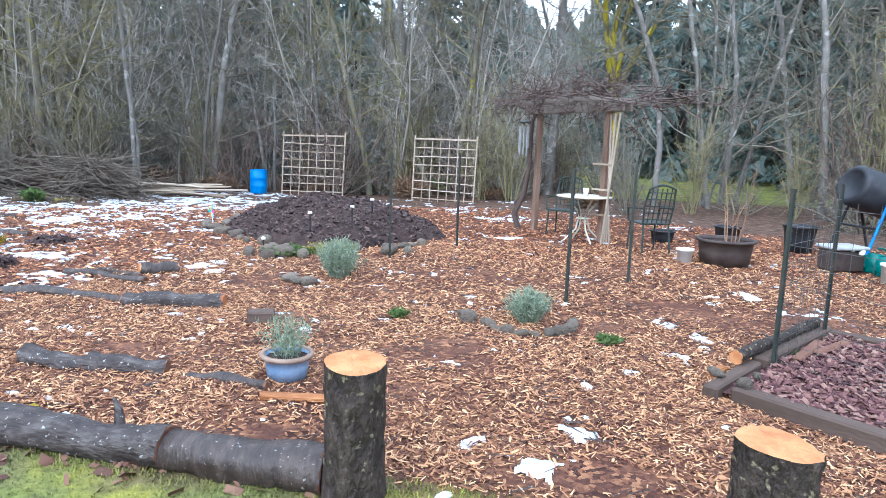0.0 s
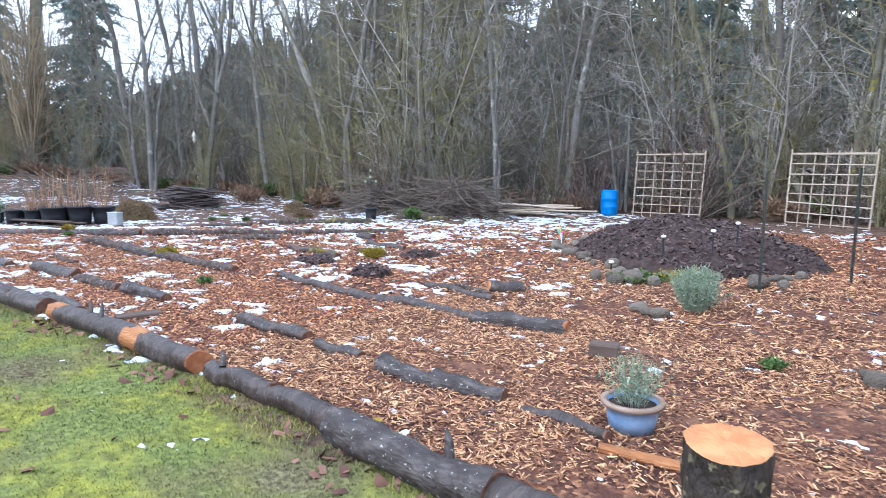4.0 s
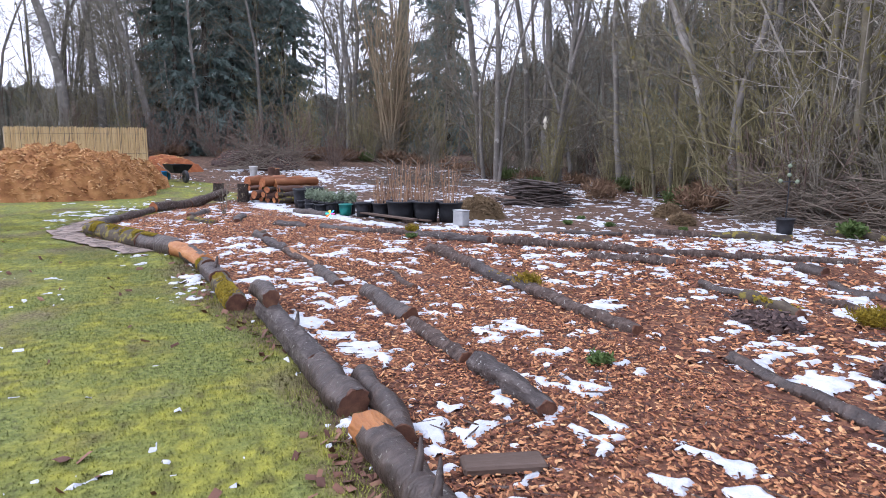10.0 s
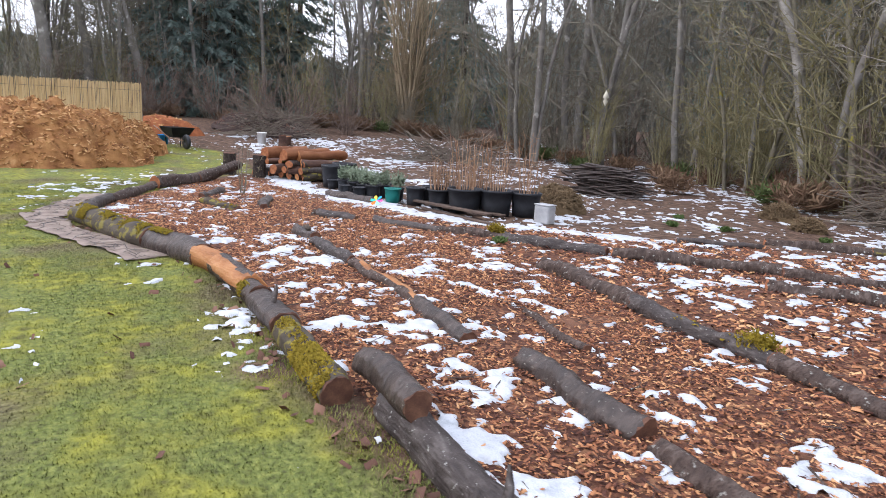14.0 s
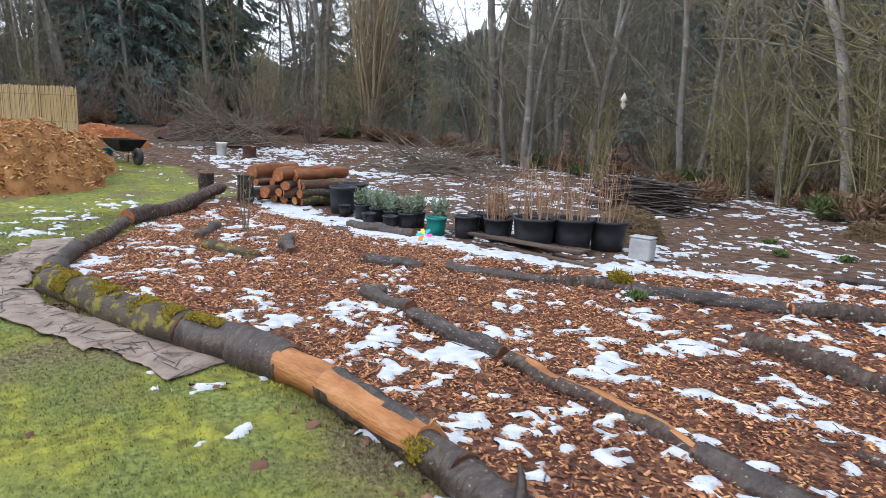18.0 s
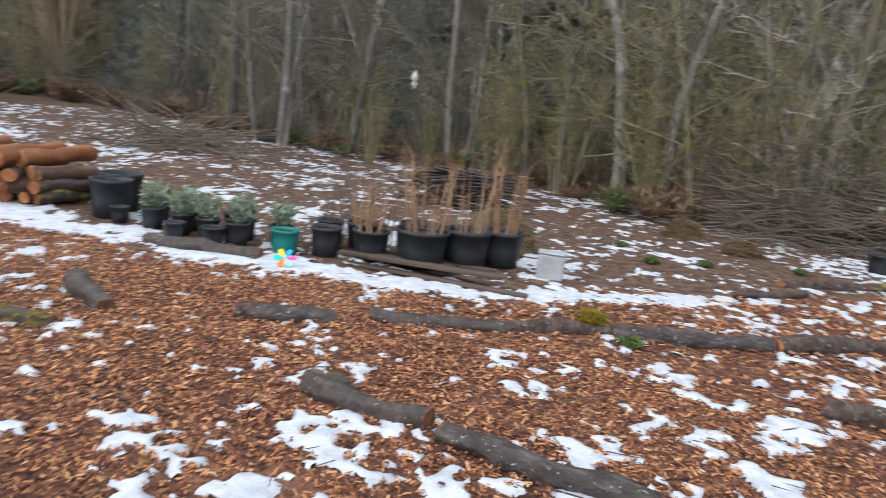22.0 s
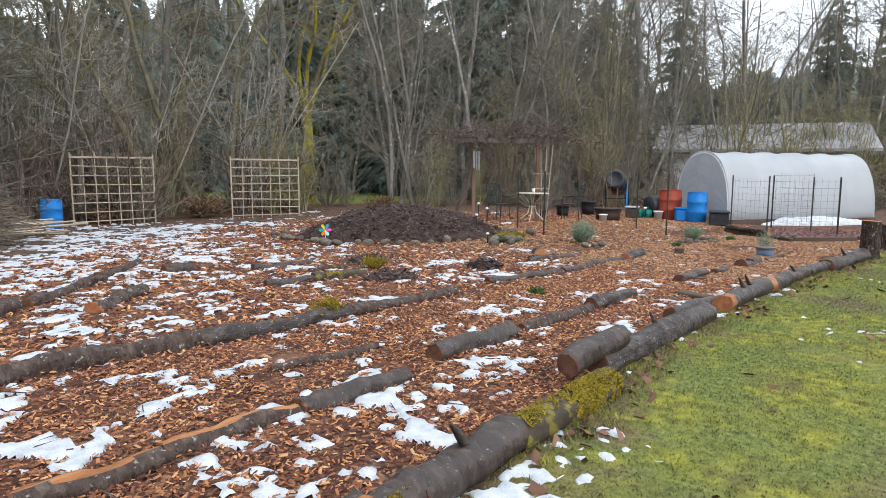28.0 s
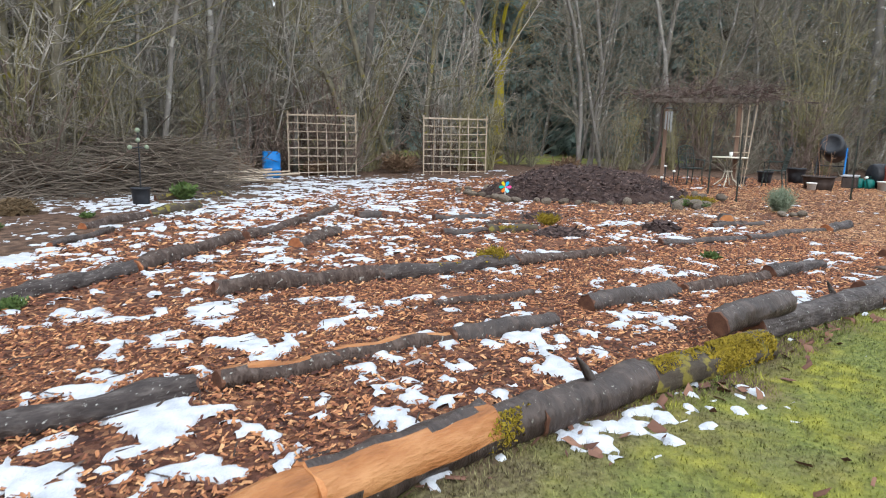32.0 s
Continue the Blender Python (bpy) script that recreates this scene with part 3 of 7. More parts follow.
ROWS = [
    ((-14.82, 5.13), (-14.0, 5.19), 0.085, "grey ridged bark log", M_BARK), ((-13.85, 5.16), (-12.76, 5.31), 0.09, "grey lichen log", M_BARKL),
    ((-12.6, 5.3), (-11.9, 5.38), 0.085, "split log with torn orange wood", M_BARKG), ((-11.92, 5.38), (-11.08, 5.42), 0.075, "split log with a long pale tear", M_BARKG), ((-11.07, 5.42), (-10.18, 5.45), 0.08, "dark log", M_BARK),
    ((-9.63, 5.64), (-8.55, 5.72), 0.105, "stout dark log", M_BARK), ((-8.38, 5.7), (-7.2, 5.68), 0.075, "thin grey log", M_BARKG), ((-7.05, 5.72), (-6.15, 5.72), 0.1, "grey log with lichen", M_BARKL),
    ((-4.68, 5.74), (-3.75, 5.76), 0.085, "dark wet log", M_BARK), ((-3.5, 5.7), (-3.0, 5.7), 0.06, "half-buried log", M_BARK), ((-2.62, 5.6), (-2.15, 5.62), 0.085, "grey lichened log", M_BARKL), ((-2.13, 5.62), (-1.58, 5.66), 0.085, "grey lichened log", M_BARKL), ((-1.35, 5.6), (-0.75, 5.5), 0.05, "half-buried thin log", M_BARK),
    ((-12.15, 7.38), (-10.66, 7.42), 0.11, "long grey-brown log", M_BARKG), ((-10.64, 7.42), (-9.1, 7.36), 0.1, "grey log with a moss tuft", M_BARKL), ((-9.05, 7.36), (-7.4, 7.41), 0.085, "thin grey log", M_BARKG),
    ((-6.5, 7.58), (-4.95, 7.4), 0.06, "thin dark pole", M_BARK), ((-4.95, 7.38), (-3.1, 7.36), 0.065, "thin dark pole", M_BARK), ((-3.05, 7.34), (-2.12, 7.49), 0.1, "red-ended grey log", M_BARKL),
    ((-4.5, 8.3), (-3.42, 8.17), 0.06, "thin dark stick", M_BARK), ((-4.2, 8.5), (-3.6, 8.35), 0.05, "thin grey stick", M_BARKG), ((-3.74, 8.6), (-3.46, 8.86), 0.1, "short log with a tan sawn end", M_BARK),
    ((-16.0, 5.72), (-15.55, 6.15), 0.085, "short grey log", M_BARKL), ((-15.4, 6.44), (-14.5, 7.1), 0.075, "dark log", M_BARK), ((-14.5, 7.12), (-13.8, 7.8), 0.08, "brown-grey log", M_BARKG), ((-13.8, 7.8), (-12.68, 8.62), 0.1, "long grey log with white lichen", M_BARKL),
    ((-12.62, 8.7), (-11.3, 10.1), 0.1, "long brown weathered log", M_BARKG), ((-11.2, 10.05), (-10.0, 11.3), 0.085, "brown log", M_BARKG), ((-10.0, 11.35), (-9.0, 12.5), 0.075, "brown log", M_BARKG),
    ((-10.8, 9.33), (-9.95, 10.15), 0.095, "short log with a red sawn end", M_BARKG), ((-12.9, 11.75), (-11.95, 12.8), 0.08, "weathered log", M_BARKG), ((-11.95, 12.8), (-11.05, 13.7), 0.1, "long greenish weathered log", M_BARKM), ((-13.3, 10.4), (-12.6, 11.3), 0.06, "thin weathered log", M_BARK),
    ((-8.7, 9.42), (-8.0, 9.36), 0.07, "dark log", M_BARK), ((-8.0, 9.36), (-7.25, 9.22), 0.085, "mossy log", M_BARKM), ((-8.05, 10.75), (-7.1, 10.66), 0.07, "half-buried log", M_BARK), ((-9.05, 11.45), (-8.7, 11.45), 0.1, "short dark log", M_BARK), ((-7.6, 10.0), (-6.9, 9.95), 0.05, "thin grey stick", M_BARKG), ((-10.7, 6.27), (-9.75, 6.22), 0.045, "half-buried thin log", M_BARKG),
    ((-18.95, 4.55), (-18.1, 4.15), 0.085, "short dark log", M_BARK), ((-17.45, 4.15), (-16.75, 4.58), 0.085, "mossy short log", M_BARKM), ((-17.5, 5.18), (-16.8, 5.0), 0.1, "short dark sawn log with snow", M_BARK), ((-16.1, 5.66), (-15.75, 6.08), 0.075, "short brown log", M_BARKG),
    ((-18.55, 6.5), (-17.4, 7.0), 0.1, "dark log in front of the nursery pots", M_BARK), ((-11.5, 15.2), (-10.1, 15.6), 0.09, "mossy dark log", M_BARKM),
]
for k, (p, q, r, what, bark) in enumerate(ROWS):
    log(p, q, r * 0.95, r * 0.85, bark, (M_CUTR if "red" in what else M_CUT if "tan" in what else M_CUTD), what + " in the wood chips", seed=30 + k, moss=(3 if "moss" in what else 0), peel=(0.09 if "split" in what else 0), sides=10, rest=0.24, rugged=1.9, bend=0.045, group="logs between the beds")


# ---- forest ----
M_TRUNK = mat("alder_bark", [(0.075, 0.068, 0.06), (0.16, 0.148, 0.132), (0.3, 0.285, 0.265)], 3, 0.85, 0.5, 30, obj=0.3, spots=((0.36, 0.35, 0.32), 3.5, 0.4))
M_TRUNKM = mat("mossy_bark", [(0.06, 0.052, 0.04), (0.14, 0.126, 0.09), (0.24, 0.22, 0.165)], 2.2, 0.9, 0.6, 25, spots=((0.2, 0.18, 0.03), 6.0, 0.41))
M_TRUNKB = mat("birch_bark", [(0.07, 0.062, 0.052), (0.26, 0.245, 0.22), (0.5, 0.48, 0.45)], 3.5, 0.85, 0.5, 26, spots=((0.2, 0.19, 0.05), 1.8, 0.36))
M_TWIG = mat("twig", [(0.09, 0.08, 0.058), (0.185, 0.167, 0.128), (0.325, 0.3, 0.245)], 1.5, 0.9, 0, 20, island=0.5)
M_TWIGR = mat("red_twig", [(0.08, 0.057, 0.046), (0.16, 0.118, 0.096), (0.28, 0.215, 0.175)], 1.5, 0.9, 0, 20, island=0.5)
M_TWIGG = mat("mossy_twig", [(0.11, 0.095, 0.05), (0.22, 0.197, 0.1), (0.33, 0.3, 0.19)], 1.5, 0.9, 0, 20, island=0.5)
M_TWIGP = mat("pale_twig", [(0.2, 0.185, 0.16), (0.34, 0.315, 0.275), (0.5, 0.47, 0.42)], 1.5, 0.9, 0, 20, island=0.5)
# needle green is lightened towards grey: distance haze mixed into the colour
M_FIR = mat("hazed_fir_needles", [(0.085, 0.122, 0.108), (0.16, 0.212, 0.19), (0.25, 0.305, 0.28)], 1.2, 0.8, 0, 20, island=0.6)
nt = M_FIR.node_tree
thin, both = nt.nodes.new("ShaderNodeBsdfTranslucent"), nt.nodes.new("ShaderNodeMixShader")
both.inputs[0].default_value = 0.45
nt.links.new(nt.nodes["Principled BSDF"].inputs["Base Color"].links[0].from_socket, thin.inputs[0])
nt.links.new(nt.nodes["Principled BSDF"].outputs[0], both.inputs[1])
nt.links.new(thin.outputs[0], both.inputs[2])
nt.links.new(both.outputs[0], nt.nodes["Material Output"].inputs[0])
M_FIRT = mat("fir_bark", [(0.03, 0.025, 0.02), (0.07, 0.06, 0.05), (0.11, 0.1, 0.085)], 3, 0.9, 0.5, 30)


def limb(tb, rg, p, d, length, r, level, sides, twigs, lift=0.03, k0=12):
    """A bent limb with smaller ones along it."""
    k = 2 if level and level == len(twigs) else (k0, 4, 3, 2)[min(level, 3)]
    pts, q = [np.array(p, float)], np.array(d, float)
    for _ in range(k - 1):
        q = q + rg.normal(size=3) * (0.2 if level else 0.075) + np.array([0, 0, lift])
        q /= np.linalg.norm(q)
        pts.append(pts[-1] + q * length / (k - 1))
    rads = r * np.linspace(1, 0.25 if level else 0.35, k)
    if level and level == len(twigs):
        tb[1].spike(pts[0], pts[-1], r)
        return
    tb[min(level, 1)].add(pts, rads, sides[min(level, len(sides) - 1)])
    if level >= len(twigs):
        return
    for _ in range(twigs[level]):
        t = rg.uniform(0.09 if level == 0 else 0.15, 0.98)
        i = min(int(t * (k - 1)), k - 2)
        base = pts[i] + (pts[i + 1] - pts[i]) * (t * (k - 1) - i)
        ax = pts[i + 1] - pts[i]
        ax /= np.linalg.norm(ax)
        side = np.cross(ax, rg.normal(size=3))
        side /= np.linalg.norm(side) + 1e-9
        nd = ax * rg.uniform(*((0.25, 1.3) if level == 0 else (0.4, 1.1))) + side
        nd /= np.linalg.norm(nd)
        cr = min(rads[i] * rg.uniform(0.25, 0.5), 0.024 if level == 0 else 0.014)
        limb(tb, rg, base, nd, length * rg.uniform(0.16, 0.36) * (1.15 - 0.6 * t) * (1.5 if level else 1), max(cr, 0.011), level + 1, sides, twigs, 0.04)


def bare_tree(name, seed, height, r, twigs, stems, bark, twig, label, spread=0.08):
    rg = np.random.default_rng(seed)
    top = empty(name)
    tb = (Tubes(), Tubes())
    for s in range(stems):
        a = rg.uniform(0, 6.28)
        d = np.array([math.cos(a) * spread, math.sin(a) * spread, 1.0])
        p = (0, 0, -0.15) if stems == 1 else (0.22 * math.cos(a), 0.22 * math.sin(a), -0.15)
        limb(tb, rg, p, d / np.linalg.norm(d), height * rg.uniform(0.8, 1.1), r * rg.uniform(0.7, 1.1), 0, (8, 4, 3, 3), twigs)
    part("trunk", tb[0].mesh("trunk"), bark, top)
    tagged(part("crown", tb[1].mesh("crown"), twig, top), kind="stuff")
    return tagged(top, label, "tree", "bare trees of the wood")


def fir_tree(name, seed, height, label):
    rg = np.random.default_rng(seed)
    top = empty(name)
    tb = Tubes()
    tb.add([(0, 0, -0.2), (0.05, 0, height * 0.5), (0, 0, height)], [height * 0.014, height * 0.009, 0.02], 8)
    part("trunk", tb.mesh("trunk"), M_FIRT, top)
    V, n = [], 0
    for z in np.sort(height * (0.05 + 0.93 * rg.random(170) ** 1.25)):
        reach = ((height - z) * 0.21 + 0.3) * rg.uniform(0.55, 1.2)
        a = rg.uniform(0, 6.28)
        d = np.array([math.cos(a), math.sin(a), 0])
        s = np.array([-d[1], d[0], 0])
        t = rg.uniform(0.1, 1.0, 44)
        p = d * (reach * t)[:, None] + np.stack([0 * t, 0 * t, z - 0.28 * reach * t * t + rg.normal(size=44) * 0.05], -1)
        w = (0.3 * reach * (1.15 - t) + 0.12) * rg.uniform(0.5, 1.2, 44)
        e = p + s * (rg.uniform(-1, 1, 44) * w)[:, None] + d * (w * rg.uniform(0.1, 0.9, 44))[:, None] - np.array([0, 0, 1.0]) * (w * rg.uniform(0.1, 0.9, 44))[:, None]
        h = rg.normal(size=(44, 3)) * 0.07
        V.append(np.stack([p + h, p - h, e], 1).reshape(-1, 3))
    V = np.vstack(V)
    F = np.arange(len(V)).reshape(-1, 3)
    tagged(part("crown", raw("crown", np.array(V), np.array(F)), M_FIR, top), kind="stuff")
    return tagged(top, label, "tree", "fir trees of the wood")


def bush(name, seed, height, stems, spread, twig, label, twigs=(8, 3), r=0.022):
    rg = np.random.default_rng(seed)
    top = empty(name)
    tb = (Tubes(), Tubes())
    for _ in range(stems):
        a = rg.uniform(0, 6.28)
        lean = abs(rg.normal()) * spread
        d = np.array([math.cos(a) * lean, math.sin(a) * lean, 1.0])
        o = rg.uniform(0, 0.35) * spread + 0.05
        limb(tb, rg, (math.cos(a) * o, math.sin(a) * o, -0.05), d / np.linalg.norm(d), height * rg.uniform(0.5, 1.1), r * rg.uniform(0.6, 1.3), 0, (4, 3, 3), twigs, -0.01, 6)
    tagged(part("thicket", tb[0].mesh("thicket"), twig, top), kind="stuff")
    tagged(part("crown", tb[1].mesh("crown"), twig, top), kind="stuff")
    return tagged(top, label, "shrub", "bare shrubs at the wood's edge")


ALDER = "slender bare tree with pale grey bark in the wood"
FIR = "tall dark green fir tree in the wood"
SHRUB = "leafless grey-brown shrub at the edge of the wood"
trees = [
    bare_tree("bare_tree", 1, 13, 0.1, (36, 8, 4), 1, M_TRUNK, M_TWIG, ALDER),
    bare_tree("bare_tree", 2, 12, 0.08, (38, 8, 4), 1, M_TRUNK, M_TWIG, ALDER, 0.08),
    bare_tree("bare_tree", 3, 14, 0.13, (34, 8, 3), 1, M_TRUNK, M_TWIG, ALDER),
    bare_tree("bare_tree", 4, 9, 0.05, (14, 4, 2), 3, M_TRUNK, M_TWIG, "clump of thin bare grey stems in the wood", 0.09),
    bare_tree("bare_tree", 5, 12, 0.12, (34, 8, 3), 1, M_TRUNKM, M_TWIGG, "bare tree with mossy yellow-green trunk in the wood", 0.12),
    bare_tree("bare_tree", 6, 8, 0.045, (10, 4, 2), 6, M_TRUNKM, M_TWIGG, "clump of mossy bare stems at the wood's edge", 0.2),
    bare_tree("slender_tree", 7, 13, 0.11, (28, 8, 3), 1, M_TRUNK, M_TWIG, ALDER, 0.1),
    bare_tree("slender_tree", 8, 12, 0.09, (28, 8, 3), 1, M_TRUNK, M_TWIG, ALDER, 0.1),
]
firs = [fir_tree("fir_tree", 21, 17, FIR), fir_tree("fir_tree", 22, 14, FIR)]
shrubs = [
    bush("bare_shrub", 31, 3.4, 20, 0.5, M_TWIG, SHRUB),
    bush("bare_shrub", 32, 2.6, 24, 0.7, M_TWIGR, "leafless reddish-brown shrub at the edge of the wood"),
    bush("bare_shrub", 33, 4.4, 16, 0.35, M_TWIGG, "leafless mossy shrub at the edge of the wood"),
    bush("bare_shrub", 34, 1.7, 24, 0.9, M_TWIG, "low tangled leafless bramble at the edge of the wood"),
]
saplings = [
    bush("sapling_clump", 35, 6.5, 8, 0.3, M_TWIGP, "clump of tall pale leafless saplings in the wood", (13, 4), 0.026),
    bush("sapling_clump", 36, 5.5, 9, 0.45, M_TWIGP, "spreading clump of pale leafless saplings in the wood", (12, 4), 0.022),
]
for ob in trees + firs + shrubs + saplings:
    ob.matrix_world = pose(40, 60 + 3 * RNG.random(), gh(40, 60))
EDGE = [(30, 1), (17, 9.5), (9, 15.5), (3, 18.2), (0.5, 20.8), (-3, 21.6), (-8, 21.4), (-10.5, 19.2), (-13.5, 17.2), (-18, 17.6), (-22, 18.5), (-27, 17.0), (-35, 15.8), (-39, 9), (-40, 3), (-41, -6), (-38, -16), (-28, -24)]


def edge_at(s):
    """A point on the wood's edge and the way into the wood, for s from 0 to 1."""
    seg = np.array(EDGE, float)
    ln = np.hypot(*np.diff(seg, axis=0).T)
    acc = np.concatenate([[0], np.cumsum(ln)])
    q = s * acc[-1]
    i = min(int(np.searchsorted(acc, q, "right")) - 1, len(ln) - 1)
    d = (seg[i + 1] - seg[i]) / ln[i]
    return seg[i] + d * (q - acc[i]), np.array([d[1], -d[0]])


def stand(ob, x, y, size, rz):
    return copy_thing(ob, pose(x, y, gh(x, y) - 0.02, 0, 0, rz) @ Matrix.Scale(size, 4))


def plant_wood():
    rg = np.random.default_rng(5)
    for kinds, count, d0, d1, s0, s1 in ((trees[:6], 85, 1.5, 7, 0.7, 1.1), (trees[6:], 190, 5, 22, 0.8, 1.3), (firs, 14, 10, 15, 0.8, 1.1), (firs, 90, 16, 30, 1.2, 1.8), (shrubs, 135, -0.3, 2.2, 0.6, 1.05), (shrubs[:3], 90, 2.2, 7, 0.9, 1.5)):
        for k in range(count):
            p, w = edge_at((k + rg.random()) / count)
            p = p + w * rg.uniform(d0, d1) + rg.normal(size=2) * 0.4
            bearing = math.degrees(math.atan2(p[1] - 2, p[0] + 13.6))
            if kinds is firs and (bearing < 33 or (p[0] < -3 and rg.random() < 0.6)):
                continue
            if 44 < bearing < 51 and p[0] > 1.5 and kinds is not firs and rg.random() < (0.8 if kinds[0] in shrubs else 0.15):
                continue
            if -1 < p[0] < 9 and 22 < p[1] < 34 and kinds is not firs and rg.random() < 0.75:
                continue
            if kinds is firs and p[0] < -27 and p[1] < 25 and rg.random() < 0.9:
                continue
            pick = kinds[int(rg.integers(len(kinds)))]
            stand(pick, p[0], p[1], rg.uniform(s0, s1), rg.uniform(0, 360))


plant_wood()
rn = np.random.default_rng(44)
for k in range(26):
    x = -16 + 0.72 * k + rn.uniform(-0.4, 0.4)
    if x > 0.2:
        x -= 15.5
    y = float(np.interp(x, (-18, -13.5, -10.5, -8, -3, 0.5), (17.6, 17.2, 19.2, 21.4, 21.6, 20.8))) + rn.uniform(0.6, 3.2)
    stand(saplings[k % 2], x, y, rn.uniform(0.8, 1.25), rn.uniform(0, 360))
rn = np.random.default_rng(41)
for k in range(75):
    p, w = edge_at(rn.uniform(0.66, 1.0))
    p = p + w * rn.uniform(1.0, 20.0)
    stand(trees[(0, 1, 6, 7, 2)[k % 5]], p[0], p[1], rn.uniform(0.7, 1.1), rn.uniform(0, 360))
for k in range(46):
    p, w = edge_at(rn.uniform(0.03, 0.42))
    p = p + w * rn.uniform(-0.6, 5.0)
    if not (p[0] > 1.5 and 44 < math.degrees(math.atan2(p[1] - 2, p[0] + 13.6)) < 51):
        stand(shrubs[int(rn.integers(4))], p[0], p[1], rn.uniform(0.7, 1.2), rn.uniform(0, 360))
for x, y, s in ((26, 24.5, 0.85), (24.5, 26.5, 0.95), (28, 23, 0.8), (30, 26, 1.0), (23, 28.5, 1.0), (21, 31, 1.1), (8, 42, 1.5), (-3, 44, 1.3), (13, 39, 1.4), (28.2, 19.6, 0.82), (33, 12.5, 0.8), (35, 9.5, 0.95), (36, 12.5, 0.85), (34, 7.5, 0.9), (31, 6, 0.9), (34, 21, 0.55), (37, 17, 0.6), (-50, 24, 1.1), (-54, 19, 1.0)):
    stand(firs[int(x) % 2], x, y, s, 40 * x)
rn = np.random.default_rng(47)
for k in range(7):
    y = 3.6 + 1.35 * k
    x = -43.5 - rn.uniform(0, 5)
    stand(firs[k % 2], x, y + rn.normal() * 0.3, rn.uniform(0.72, 1.05), 50 * k)
big = bare_tree("bare_tree", 71, 17, 0.5, (22, 8, 3), 1, M_TRUNKM, M_TWIG, "huge old bare tree with a thick mossy trunk", 0.03)
big.matrix_world = pose(-39.3, 16.3, gh(-39.3, 16.3))
M_TAN = mat("tan_stem", [(0.15, 0.115, 0.07), (0.27, 0.21, 0.135), (0.37, 0.3, 0.2)], 2, 0.85, 0.3, 25, island=0.5)
clump = bare_tree("bare_tree", 72, 7.5, 0.06, (7, 3, 2), 30, M_TAN, M_TAN, "dense clump of thin upright tan stems", 0.07)
clump.matrix_world = pose(-36.6, 14.8, gh(-36.6, 14.8)) @ Matrix.Scale(1.15, 4)
M_TRUNKY = mat("bright_mossy_bark", [(0.07, 0.06, 0.04), (0.16, 0.14, 0.08), (0.26, 0.23, 0.13)], 2.2, 0.95, 0.8, 25, spots=((0.34, 0.29, 0.02), 1.6, 0.52), dist=0.04)
# forked tree with bright moss behind the trellises
def forked_tree(x, y, height, label):
    rg = np.random.default_rng(61)
    top = empty("forked_tree")
    tb = (Tubes(), Tubes())
    tb[0].add([(0, 0, -0.2), (0.05, 0, 1.5), (0.02, 0.03, 3.3), (0.04, 0, 3.9)], [0.28, 0.22, 0.2, 0.14], 12)
    for a, lean in ((0.3, 0.32), (2.2, 0.2), (3.6, 0.42), (5.0, 0.28), (1.3, 0.5)):
        d = np.array([math.cos(a) * lean, math.sin(a) * lean, 1.0])
        limb(tb, rg, (0.04 * math.cos(a), 0.04 * math.sin(a), 3.3), d / np.linalg.norm(d), height * rg.uniform(0.6, 0.9), 0.1, 0, (8, 4, 3, 3), (16, 7, 3))
    part("trunk", tb[0].mesh("trunk"), M_TRUNKY, top)
    tagged(part("crown", tb[1].mesh("crown"), M_TWIGG, top), kind="stuff")
    top.matrix_world = pose(x, y, gh(x, y))
    tagged(top, label, "tree", "bare trees of the wood")


forked_tree(2.8, 24.1, 9, "forked bare tree with bright yellow-green moss on its trunk")
rn = np.random.default_rng(43)
for k in range(16):
    a, d = math.radians(rn.uniform(23, 41)), rn.uniform(31, 46)
    x, y = -13.6 + d * math.cos(a), 2 + d * math.sin(a)
    if math.hypot(x - 24.5, y - 13.6) > 6:
        stand(trees[(0, 1, 2, 6, 7)[k % 5]], x, y, rn.uniform(0.65, 0.95), rn.uniform(0, 360))
# trees that stand out along the edge: place, lean, girth, bark
TREES_WEST = [(-19.8, 18.2, -0.02, -0.03, 0.06, "mossy"), (-17.3, 18.2, -0.03, -0.02, 0.15, "birch"), (-14.7, 18.4, -0.01, -0.01, 0.16, "mossy"), (-16.6, 19.7, -0.04, -0.03, 0.12, "pale"), (-13.5, 18.2, -0.02, -0.01, 0.13, "mossy"), (-26.8, 16.1, -0.01, -0.02, 0.13, "pale"), (-27.7, 16, -0.03, -0.05, 0.09, "pale"), (-26.6, 16.1, 0.02, 0.03, 0.08, "pale"), (-26, 18.5, -0.02, -0.02, 0.14, "pale"), (-25.5, 18.7, 0.01, 0.02, 0.09, "pale"), (-30.6, 20.7, -0.01, -0.02, 0.22, "pale"), (-38.8, 13.1, -0.01, -0.03, 0.15, "pale"), (-38.6, 13.5, 0.01, 0.03, 0.15, "pale"), (-43, 3, -0, 0.01, 0.23, "pale"), (-44.2, 0.8, 0, -0, 0.24, "pale"), (-42.4, -1, -0, 0, 0.3, "pale"), (-15.2, 17.1, -0.02, -0.02, 0.09, "mossy"), (-12.9, 17.9, -0.01, -0.01, 0.13, "mossy")]
